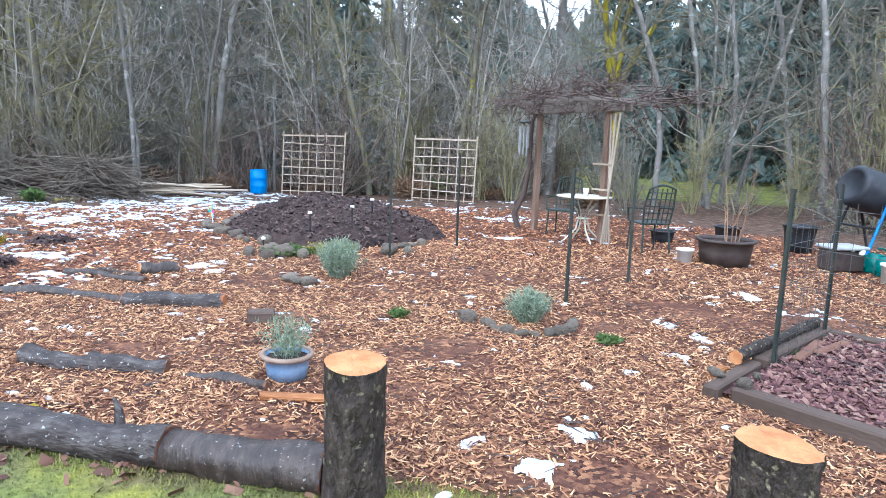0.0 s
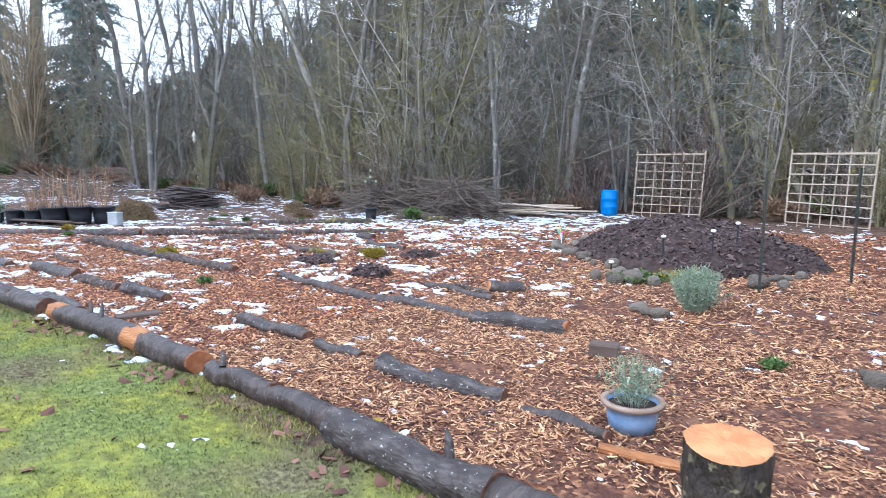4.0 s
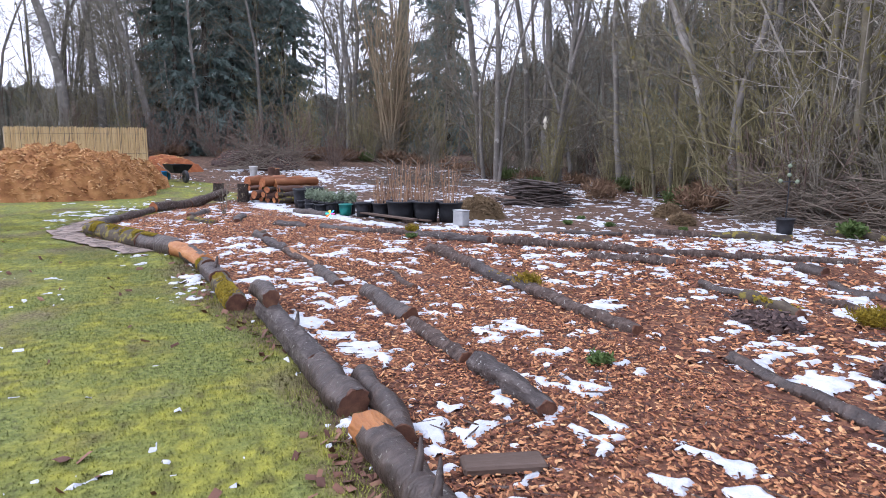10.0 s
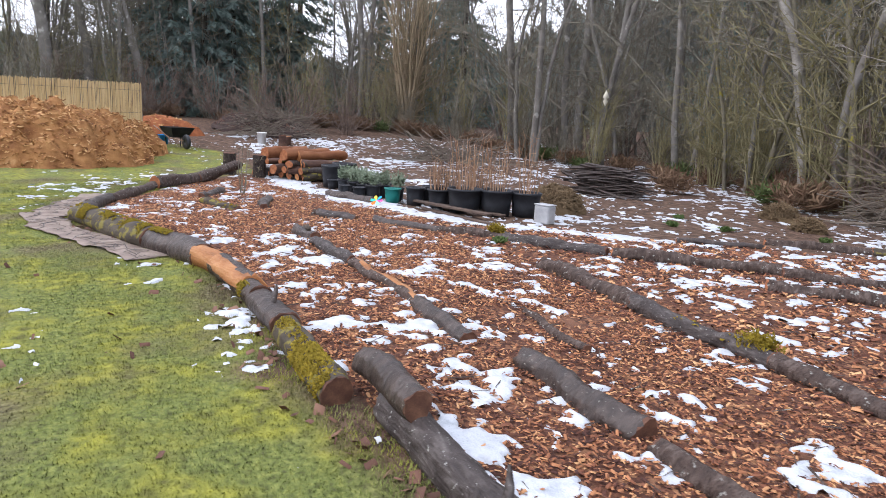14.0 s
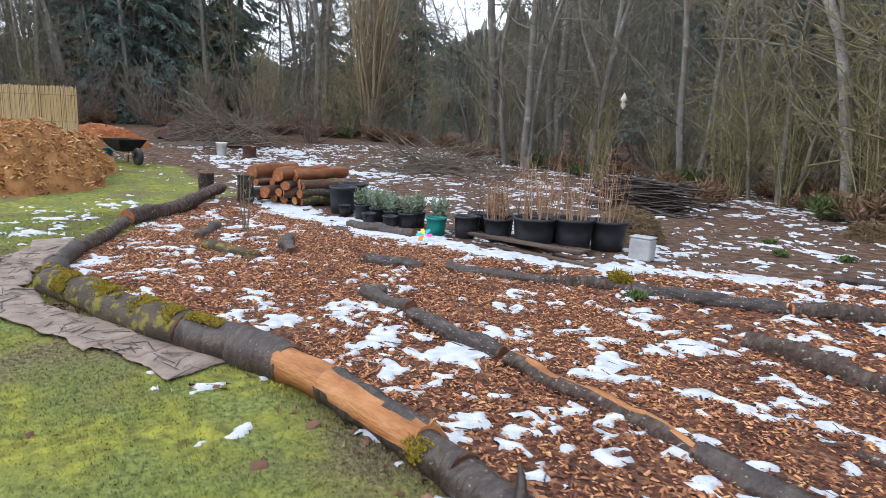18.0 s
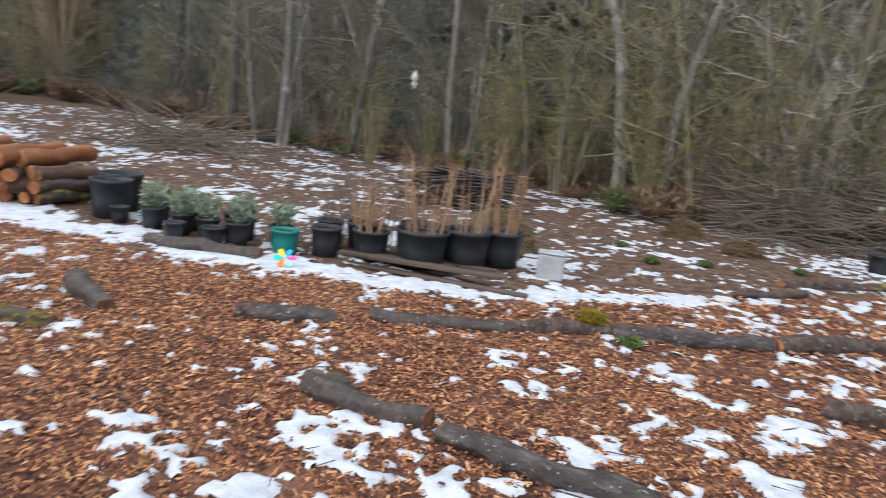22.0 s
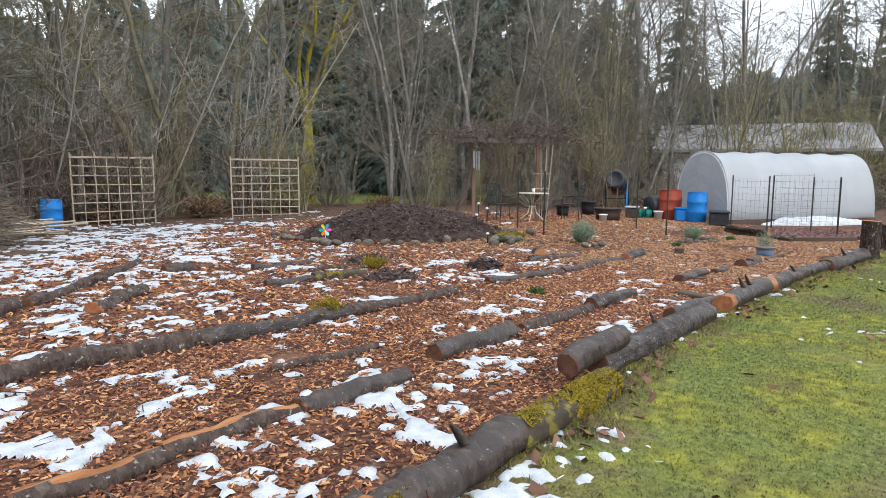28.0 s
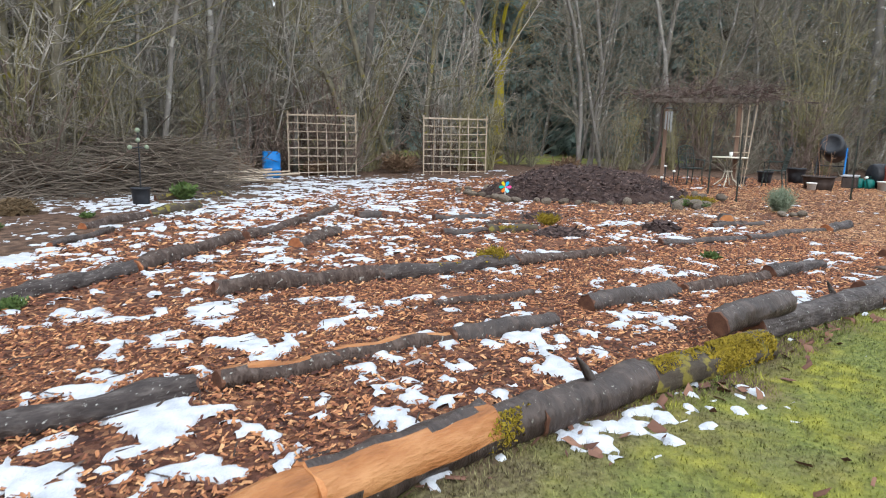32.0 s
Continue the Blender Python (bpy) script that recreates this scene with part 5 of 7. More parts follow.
mound("compost_mound", MX, MY, 2.5, 1.6, 0.6, M_SOIL, "broad mound of dark leafy compost ringed with stones", "mound", 4, 0.42, 9000, M_MULCH, -0.75, 0.06, 1.15)
for k in range(34):
    a = math.radians(150 + k * 6.6)
    u, v = (2.68 + 0.14 * rs.normal()) * math.cos(a), (1.82 + 0.14 * rs.normal()) * math.sin(a)
    stone(MX + u * math.cos(-0.75) - v * math.sin(-0.75), MY + u * math.sin(-0.75) + v * math.cos(-0.75), rs.uniform(0.05, 0.13), rs, "rounded grey fieldstone at the foot of the compost mound")
for x, y, r in ((-2.6, 10.15, 0.16), (-2.9, 10.3, 0.12), (-2.3, 10.1, 0.1), (-3.1, 10.1, 0.11), (-2.75, 9.95, 0.1), (-1.2, 10.55, 0.12), (-0.95, 10.7, 0.1)):
    stone(x, y, r, rs, "rounded grey fieldstone with patches of snow beside it")
herb("ground_cover", -2.5, 10.25, 0.35, 0.1, "low fresh green herb between the stones", 8, 150, 0.05, M_LEAF, width=0.04)
herb("ground_cover", -2.0, 10.5, 0.35, 0.12, "low yellow-green herb between the stones", 9, 120, 0.05, M_MOSS, width=0.03)


def solar_light(x, y, dz, label):
    top = at(empty("garden_light"), x, y, 0, dz)
    rod("stake", [(0, 0, -0.1), (0, 0, 0.18)], 0.012, M_BLACK, top)
    part("lamp_head", lathe([(0.001, 0.215), (0.025, 0.21), (0.035, 0.19), (0.03, 0.175), (0.015, 0.17), (0.001, 0.17)], 14), M_WHITE, top)
    return tagged(top, label, "garden light", "garden lights")


for x, y, dz in ((-2.55, 11.0, 0.33), (-1.75, 11.6, 0.5), (-3.0, 10.35, 0.02), (-1.95, 11.2, 0.42)):
    solar_light(x, y, dz, "small white-capped garden light on a stake")


def pinwheel(x, y, dz, size, rz, tilt, label):
    top = empty("pinwheel")
    top.matrix_world = pose(x, y, gh(x, y) + dz, tilt, 0, rz)
    hues = [(0.75, 0.08, 0.3), (0.02, 0.35, 0.7), (0.8, 0.62, 0.03), (0.02, 0.5, 0.42), (0.8, 0.2, 0.02), (0.3, 0.7, 0.9)]
    for k, c in enumerate(hues):
        a = k * math.tau / 6
        m = mat("petal_film", [tuple(v * 0.85 for v in c), c, tuple(min(1, v * 1.1) for v in c)], 5, 0.35, 0, 30)
        pts = [(0, 0, 0), (0.45, -0.22, 0.06), (0.9, -0.2, 0.1), (1.0, 0.1, 0.03), (0.7, 0.28, 0.02), (0.35, 0.15, 0.0)]
        ca, sa = math.cos(a), math.sin(a)
        v = [(size * (p * ca - q * sa), -size * w, size * (p * sa + q * ca)) for p, q, w in pts]
        v += [(p, q + 0.004, w) for p, q, w in v]
        n = len(pts)
        f = [tuple(range(n)), tuple(range(2 * n - 1, n - 1, -1))] + [(i, i + n, (i + 1) % n + n, (i + 1) % n) for i in range(n)]
        part("petal", raw("petal", v, f), m, top)
    rod("stick", [(0, 0.02, 0), (0, 0.02, -max(dz, 0.1) - 0.05)], 0.008, M_WHITE, top)
    return tagged(top, label, "pinwheel")


pinwheel(-5.15, 12.8, 0.3, 0.13, -38, 0, "rainbow-coloured pinwheel stuck in the ground near the mound")
pinwheel(-16.95, 6.95, 0.1, 0.12, 46, -48, "bright rainbow pinwheel lying before the nursery pots")


# trellises of lath
def trellis(x0, y0, x1, y1, lean, label, seed):
    rg = np.random.default_rng(seed)
    w, h = math.hypot(x1 - x0, y1 - y0), 1.8
    top = empty("trellis")
    top.matrix_world = pose(x0, y0, gh(x0, y0), -lean, 0, math.degrees(math.atan2(y1 - y0, x1 - x0)))
    for k in range(8):
        x = w * k / 7
        thick = 0.04 if k in (0, 7) else 0.024
        board("upright", thick, 0.02, h + 0.18 * rg.random() * (0 < k < 7) + (0.1 if k in (0, 7) else 0), pose(x + rg.normal() * 0.01, 0.012, -0.02, 0, rg.normal() * 0.7, 0), M_LATH, top)
    for k in range(8):
        board("crossbar", w + 0.04, 0.018, 0.026 if k < 7 else 0.045, pose(w / 2, -0.012, 0.1 + k * (h - 0.15) / 7, 0, rg.normal() * 0.5, 0), M_LATH, top)
    return tagged(top, label, "trellis", "lath trellises")


trellis(-7.15, 20.6, -5.15, 20.35, 4, "weathered lath trellis leaning at the edge of the wood", 1)
trellis(-2.95, 20.05, -1.1, 19.3, 3, "square weathered lath trellis at the edge of the wood", 2)


def barrel(x, y, r, h, material, label, rx=0, dz=0.0, rz=0, ribs=2, lid=True):
    top = empty("barrel")
    top.matrix_world = pose(x, y, gh(x, y) + dz, rx, 0, rz)
    prof = [(0.001, 0), (r * 0.93, 0), (r * 0.98, 0.03)]
    for k in range(ribs):
        z = h * (k + 1) / (ribs + 1)
        prof += [(r * 0.99, z - 0.04), (r * 1.03, z - 0.015), (r * 1.03, z + 0.015), (r * 0.99, z + 0.04)]
    prof += [(r * 0.98, h - 0.06), (r * 0.92, h - 0.01), (r * 0.95, h), (r * 0.9, h), (r * 0.88, h - 0.02), (0.001, h - 0.02)]
    part("drum", lathe(prof, 32), material, top)
    if lid:
        part("bung", lathe([(0.001, h + 0.005), (0.03, h + 0.005), (0.035, h - 0.02)], 12), material, top).location = (r * 0.6, 0, 0)
    return tagged(top, label, "barrel")


barrel(-7.75, 20.3, 0.25, 0.72, M_BLUE, "bright blue plastic barrel at the edge of the wood", rz=20)


# brush and stick piles
def stick_heap(name, cx, cy, rz, length, width, height, count, r, label, seed, spread=0.25, material=None):
    rg = np.random.default_rng(seed)
    top = at(empty(name), cx, cy, rz)
    tb, made = Tubes(), 0
    for _ in range(count):
        L = length * rg.uniform(0.5, 1.05)
        z = height * rg.random() ** 1.3
        y = rg.normal() * width * 0.35 * (1.1 - z / height)
        a = rg.normal() * spread
        p = np.array([rg.normal() * length * 0.12, y, z + 0.02])
        d = np.array([math.cos(a), math.sin(a), rg.normal() * 0.5 * min(spread, 0.9)])
        k = np.linspace(-0.5, 0.5, 5)
        pts = p + d * (k * L)[:, None] + rg.normal(size=(5, 3)) * 0.03 * L * min(1.0, spread)
        pts[:, 2] -= 0.25 * spread * L * k * k
        pts[:, 2] = np.maximum(pts[:, 2], 0.01)
        girth = r * rg.uniform(0.5, 1.3)
        if made < 45 and girth > 0.85 * r:
            made += 1
            rod("branch", pts, girth * np.linspace(1, 0.5, 5), material or M_STICK, top, 6)
        else:
            tb.add(pts, girth * np.linspace(1, 0.5, 5), 5, True)
    if tb.n:
        tagged(part("brushwood", tb.mesh("brushwood"), material or M_STICK, top), kind="stuff")
    return tagged(top, label, "brush pile")


stick_heap("brush_pile", -11.2, 17.3, -28, 3.8, 1.9, 0.95, 400, 0.013, "large pile of thin cut branches before the wood", 1, 0.5)
stick_heap("brush_pile", -13.6, 16.6, -20, 3.0, 1.5, 0.7, 220, 0.011, "tangled pile of thin twigs before the wood", 2, 0.7)
stick_heap("pole_stack", -9.5, 18.3, 15, 3.0, 0.7, 0.3, 14, 0.045, "pale bare poles stacked beside the brush pile", 3, 0.12, M_LATH)
stick_heap("stick_pile", -18.6, 13.2, 35, 1.7, 0.8, 0.62, 120, 0.032, "neat pile of dark cut sticks at the wood's edge", 4, 0.2, M_BARK)
stick_heap("brush_pile", -26.5, 12.6, 15, 4.5, 1.2, 0.3, 130, 0.014, "low pile of cut branches before the wood", 5, 1.1)
stick_heap("brush_pile", -33.0, 7.9, 70, 3.4, 3.6, 0.65, 380, 0.014, "brown brush pile on the far side of the garden", 6, 1.3)


# nursery pots, north side of the west bed
def canes(name, x, y, h, count, spread, label, seed, dz, material=None, r=0.008):
    rg = np.random.default_rng(seed)
    top = at(empty(name), x, y, 0, dz)
    tb = Tubes()
    for _ in range(count):
        a, o, l = rg.uniform(0, 6.28), spread * rg.random() ** 0.5, rg.uniform(0.02, 0.3)
        L = h * rg.uniform(0.35, 1.05)
        k = np.linspace(0, 1, 5)
        pts = np.stack([math.cos(a) * (o + l * L * k), math.sin(a) * (o + l * L * k), L * k], -1) + rg.normal(size=(5, 3)) * 0.012 * L
        tb.add(pts, r * np.linspace(1.1, 0.5, 5), 4)
        for _ in range(int(rg.integers(1, 5))):
            q = pts[int(rg.integers(2, 5))]
            tb.add([q, q + rg.normal(size=3) * 0.07 + [0, 0, 0.05]], [r * 0.6, r * 0.4], 3)
    tagged(part("cane_growth", tb.mesh("canes"), material or M_CANE, top), kind="stuff")
    return tagged(top, label, "plant")


NP = "black plastic nursery pot in the row beside the bed"
POTS = [(-20.35, 7.3, 0.26, 0.5), (-20.0, 6.95, 0.24, 0.48), (-19.45, 7.25, 0.12, 0.24), (-19.2, 6.98, 0.13, 0.26), (-18.9, 7.3, 0.12, 0.24), (-18.75, 7.05, 0.12, 0.25), (-18.4, 7.15, 0.13, 0.25), (-18.2, 7.5, 0.13, 0.25), (-18.0, 7.22, 0.14, 0.27), (-17.7, 7.6, 0.13, 0.25),
        (-17.15, 7.75, 0.17, 0.33), (-17.0, 8.25, 0.22, 0.36), (-16.75, 8.05, 0.2, 0.34), (-16.5, 8.7, 0.28, 0.4), (-16.25, 8.32, 0.3, 0.42), (-15.95, 8.78, 0.28, 0.44), (-15.75, 9.25, 0.26, 0.42), (-17.5, 8.2, 0.16, 0.3), (-19.65, 6.85, 0.1, 0.2), (-18.55, 6.82, 0.11, 0.2), (-18.1, 6.98, 0.12, 0.22), (-19.0, 7.55, 0.13, 0.24), (-18.55, 7.65, 0.13, 0.24), (-17.35, 7.95, 0.16, 0.28), (-19.4, 7.6, 0.14, 0.26)]
for k, (x, y, r, h) in enumerate(POTS):
    pot("nursery_pot", x, y, r, h, M_BLACK, ("large " if r > 0.2 else "small ") + NP, 0.84, 0.012, group="nursery pots", category="pot")
    if r > 0.19 and k > 3:
        canes("dry_canes", x, y, 0.95 if k > 12 else 0.6, 17, r * 0.8, "dry tan and reddish canes standing in a nursery pot", 50 + k, h * 0.86)
    elif 2 <= k < 10:
        herb("potted_sage", x, y, 0.15, 0.27, "grey-green leafy herb in a small nursery pot", 60 + k, 42, 0.075, M_SAGE, h * 0.85, 0.04)
pot("green_pot", -17.45, 7.42, 0.15, 0.27, M_GREEN, "teal-green plastic pot in the row of black pots", 0.85, 0.012)
canes("raspberry_canes", -17.3, 8.6, 1.3, 30, 0.5, "thin reddish canes behind the nursery pots", 77, 0.0, M_TWIGR)
canes("sapling", -18.6, 4.9, 0.9, 5, 0.05, "thin bare sapling in the round bed", 78, 0.0, M_TWIG)
rp = np.random.default_rng(3)
for k in range(9):
    a = 0.28 + rp.normal() * 0.06
    top = empty("plank")
    px, py = -15.95 + rp.normal() * 0.25, 8.05 + rp.normal() * 0.14
    top.matrix_world = pose(px, py, gh(px, py) + 0.005 + 0.035 * (k % 4), rp.normal() * 3, 0, math.degrees(a))
    board("board", rp.uniform(0.8, 1.9), rp.uniform(0.08, 0.18), rp.uniform(0.02, 0.045), Matrix(), M_TIMBER, top, 0.006)
    tagged(top, "dark weathered plank stacked before the nursery pots", "plank", "planks before the pots")
top = empty("clear_box")
top.matrix_world = pose(-15.05, 9.2, gh(-15.05, 9.2), 0, 0, 20)
board("box_body", 0.3, 0.2, 0.3, Matrix(), M_GREY, top, 0.02)
board("box_lid", 0.31, 0.21, 0.02, pose(0, 0, 0.302), M_GREY, top, 0.008)
tagged(top, "cloudy grey-white plastic box standing by a log", "box")


def straw_heap(x, y, r, h, label, seed):
    rg = np.random.default_rng(seed)
    top = mound("straw_heap", x, y, r, r * 0.75, h, M_STRAW, label, "straw", seed, 0.5, 3600, M_STRAW, 0.4, 0.1, 0.8, 0.1)
    return top


straw_heap(-16.3, 10.2, 0.6, 0.45, "heap of old matted straw behind the nursery pots", 21)
straw_heap(-14.8, 14.3, 0.36, 0.3, "old tan straw bale falling apart", 22)
straw_heap(-13.7, 13.7, 0.28, 0.2, "small heap of grey-tan straw", 23)
pot("black_pot", -11.85, 14.5, 0.16, 0.3, M_BLACK, "black plastic pot with an ornament at the wood's edge", 0.85)
top = at(empty("garden_ornament"), -11.85, 14.5, 20, 0.24)
rod("stake", [(0, 0, 0), (0.01, 0, 0.5), (0, 0, 1.05)], 0.012, M_BLACK, top)
rod("crossbar", [(-0.14, 0, 0.74), (0, 0, 0.76), (0.14, 0, 0.74)], 0.01, M_BLACK, top)
for px, pz in ((-0.15, 0.76), (0.15, 0.76), (0.0, 1.05), (0.0, 0.88)):
    part("bauble", lathe([(0.001, -0.045), (0.03, -0.03), (0.042, 0.0), (0.03, 0.03), (0.001, 0.045)], 10), M_SAGE, top).location = (px, 0, pz)
tagged(top, "grey-green garden ornament on a stake in a black pot", "ornament")
herb("green_tuft", -11.0, 15.2, 0.2, 0.25, "fresh yellow-green tuft beside the brush pile", 90, 90, 0.12, M_LEAF, width=0.08)


# stacked firewood
M_REDB = mat("red_inner_bark", [(0.09, 0.03, 0.015), (0.2, 0.075, 0.03), (0.3, 0.13, 0.06)], 6, 0.8, 0.6, 60, stretch=(0.3, 1, 1))


def firewood():
    rg = np.random.default_rng(8)
    for k, (row, z) in enumerate([(i * 0.8, 0.1) for i in range(7)] + [(i * 0.8 + 0.4, 0.24) for i in range(6)] + [(i * 0.8 + 0.6, 0.38) for i in range(5)] + [(0.5, 0.55), (2.0, 0.57), (3.3, 0.52)]):
        y = 5.7 + row * 0.2 + rg.normal() * 0.07
        x = -21.5 + row * 0.17 + rg.normal() * 0.16
        high = z > 0.5
        ll = rg.uniform(0.95, 1.25) if high else rg.uniform(0.6, 1.15)
        r = rg.uniform(0.125, 0.15) if high else rg.uniform(0.055, 0.115)
        g = gh(x, y)
        log((x, y), (x - 0.5 * ll + rg.normal() * 0.24, y + 1.0 * ll), r, r * 0.92, M_REDB if high else (M_BARK, M_BARKR, M_BARKM)[k % 3], M_CUTR if k % 4 else M_CUT, ("thick peeled orange-brown log on top of the stack" if high else "dark bark round of firewood in the stack"), seed=100 + k, sides=6, name="firewood_log", group="stacked firewood", z0=g + z, z1=g + z + 0.02)


firewood()
stump(-21.65, 5.65, 0.14, 0.5, M_BARKV, M_CUTD, "upright dark log at the end of the firewood stack", 5)


# reed screen and heap of fresh chips
def reed_screen():
    top = empty("reed_screen")
    x0, y0, x1, y1, h = -29.0, -1.15, -29.7, 3.15, 1.82
    L = math.hypot(x1 - x0, y1 - y0)
    top.matrix_world = pose(x0, y0, gh(x0, y0) - 0.05, 0, 0, math.degrees(math.atan2(y1 - y0, x1 - x0)))
    rg = np.random.default_rng(4)
    slope = (gh(x1, y1) - gh(x0, y0)) / L
    tb = Tubes()
    for x in np.arange(0, L, 0.017):
        tb.add([(x + rg.normal() * 0.004, rg.normal() * 0.006, slope * x), (x + rg.normal() * 0.008, rg.normal() * 0.006, slope * x + h + rg.normal() * 0.015)], [0.0105, 0.01], 4)
    tagged(part("reed_mat", tb.mesh("reeds"), M_REED, top), kind="stuff")
    for z in (0.25, 0.9, 1.6):
        rod("wire", [(0, -0.014, z), (L, -0.014, z + slope * L)], 0.004, M_WIRE, top)
    for k in range(4):
        x = L * k / 3
        rod("post", [(x, 0.04, slope * x - 0.1), (x, 0.04, slope * x + h - 0.04)], 0.03, M_LATH, top)
    tagged(top, "tan woven reed screen standing behind the chip heap", "fence")


reed_screen()
M_FRESH = mat("fresh_chips", [(0.1, 0.04, 0.013), (0.24, 0.105, 0.036), (0.36, 0.18, 0.065), (0.48, 0.29, 0.13)], 3, 0.85, 1.0, 40, dist=0.04)
M_REDM = mat("red_mulch", [(0.12, 0.035, 0.015), (0.26, 0.085, 0.03), (0.36, 0.14, 0.06)], 4, 0.9, 0.8, 40, dist=0.04)
M_FRESHB = mat("fresh_chip", [(0.1, 0.036, 0.012), (0.28, 0.125, 0.04), (0.43, 0.225, 0.08), (0.68, 0.46, 0.23)], 5, 0.85, 0, 40, island=0.8)
mound("chip_heap", -25.2, 1.0, 2.5, 3.0, 1.25, M_FRESH, "large heap of fresh orange-tan wood chips on the lawn", "chip heap", 31, 0.75, 17000, M_FRESHB, 0.0, 0.085, 1.0, 0.3)
mound("bark_heap", -31.8, 3.7, 1.2, 1.4, 0.6, M_REDM, "small heap of reddish bark mulch behind the screen", "chip heap", 33, 0.2, 500, M_FRESHB, 0.0, 0.08)
mound("dirt_heap", -34.0, 7.6, 2.6, 1.8, 0.7, M_SOIL, "low heap of dark soil and roots", "mound", 35, 0.35, 700, M_DEAD, 0.3, 0.09)
mound("dirt_heap", -6.3, 10.2, 0.4, 0.33, 0.1, M_SOIL, "small dark patch of turned soil in the wood chips", "mound", 36, 0.6, 260, M_MULCH, 0.0, 0.07)
mound("dirt_heap", -5.6, 8.35, 0.26, 0.26, 0.13, M_SOIL, "small dark heap of soil in the wood chips", "mound", 37, 0.6, 260, M_MULCH, 0.0, 0.07)
mound("dirt_heap", -7.2, 8.75, 0.42, 0.32, 0.1, M_SOIL, "dark molehill-like heap of soil between the logs", "mound", 38, 0.6, 260, M_MULCH, 0.0, 0.07)


def wheelbarrow(x, y, rz):
    top = at(empty("wheelbarrow"), x, y, rz)
    V = [(-0.55, -0.3, 0.62), (0.55, -0.36, 0.62), (0.55, 0.36, 0.62), (-0.55, 0.3, 0.62), (-0.3, -0.2, 0.32), (0.3, -0.22, 0.32), (0.3, 0.22, 0.32), (-0.3, 0.2, 0.32)]
    bm = bmesh.new()
    vs = [bm.verts.new(v) for v in V]
    for f in ((7, 6, 5, 4), (0, 4, 5, 1), (1, 5, 6, 2), (2, 6, 7, 3), (3, 7, 4, 0)):
        bm.faces.new([vs[i] for i in f])
    bmesh.ops.solidify(bm, geom=bm.faces[:], thickness=0.02)
    part("tray", bm, M_BLACK, top)
    for s in (-1, 1):
        rod("handle", [(0.75, 0.1 * s, 0.25), (0, 0.22 * s, 0.3), (-0.95, 0.3 * s, 0.62)], 0.02, M_CEDAR, top)
        rod("leg", [(-0.25, 0.23 * s, 0.31), (-0.3, 0.24 * s, 0.0)], 0.016, M_BLACK, top)
    wheel = part("wheel", lathe([(0.13, -0.04), (0.2, -0.05), (0.22, 0), (0.2, 0.05), (0.13, 0.04), (0.03, 0.05), (0.03, -0.05), (0.13, -0.04)], 24), M_BLACK, top)
    wheel.matrix_local = pose(0.75, 0, 0.22, 90)
    tagged(top, "black wheelbarrow parked beside the chip heap", "wheelbarrow")


wheelbarrow(-27.9, 4.1, 20)


def bucket(x, y, r, h, material, label, rz=0):
    top = at(empty("bucket"), x, y, rz)
    part("pail", lathe([(0.001, 0), (r * 0.85, 0), (r, h), (r + 0.012, h), (r + 0.012, h - 0.03), (r - 0.01, h - 0.03), (r * 0.83, 0.02), (0.001, 0.02)], 24), material, top)
    k = np.linspace(0, math.pi, 12)
    rod("bail", np.stack([r * np.cos(k), 0.25 * r * np.sin(k), h - 0.02 - 0.5 * r * np.sin(k) * 0.4], -1), 0.004, M_WIRE, top)
    return tagged(top, label, "bucket")


bucket(-29.6, 6.9, 0.16, 0.38, M_WHITE, "white plastic bucket standing in the snow")
stump(-29.0, 7.5, 0.13, 0.36, M_BARKR, M_CUTR, "short reddish log round standing by the bucket", 7)
stump(-29.3, 7.75, 0.1, 0.3, M_BARKR, M_CUT, "small split log round standing by the bucket", 9)
bucket(-28.7, 3.75, 0.16, 0.3, M_BLUE, "blue plastic pail behind the wheelbarrow")

# strips of wet cardboard outside the curved border
rc = np.random.default_rng(44)
for k in range(12):
    t = k / 11
    x = -13.7 - 4.4 * t
    y = float(border_y(x)) - 0.36 - 0.1 * math.sin(t * 3.1) + rc.normal() * 0.04
    turn = math.atan(float(border_y(x + 0.3) - border_y(x - 0.3)) / 0.6) + rc.normal() * 0.22
    g = 14
    u, v = np.meshgrid(np.linspace(-1, 1, g), np.linspace(-1, 1, g), indexing="ij")
    edge = 1 + 0.45 * (fbm(u * 1.4 + k, v * 1.4, 0.8, 40 + k) - 0.5)
    u, v = u * edge * rc.uniform(0.28, 0.4), v * edge * rc.uniform(0.2, 0.27)
    c, s = math.cos(turn), math.sin(turn)
    X, Y = x + u * c - v * s, y + u * s + v * c
    Z = gz(X, Y) + 0.02 + 0.03 * (fbm(X, Y, 0.2, 50) - 0.4) + 0.003 * (k % 4)
    i, j = np.meshgrid(np.arange(g - 1), np.arange(g - 1), indexing="ij")
    i, j = i.ravel(), j.ravel()
    q = np.stack([i * g + j, (i + 1) * g + j, (i + 1) * g + j + 1, i * g + j + 1], 1)
    ob = part("cardboard_sheet", raw("cardboard_sheet", np.stack([X, Y, Z], -1).reshape(-1, 3), q, True), M_CARD)
    md = ob.modifiers.new("thickness", "SOLIDIFY")
    md.thickness = 0.005
    tagged(ob, "wet torn cardboard sheet beside the log border", "cardboard", "cardboard sheets along the border")
dx = rc.uniform(-18.0, -13.2, 150)
dy = border_y(dx) - 0.28 - rc.random(150) * 0.38
tagged(part("bark_debris", chips_mesh(np.stack([dx, dy, gz(dx, dy) + 0.035], -1), rc, 0.03, 0.26, 0.06, 0.1), M_BARK), "scattered bark pieces and twigs on the cardboard", "bark", kind="stuff")


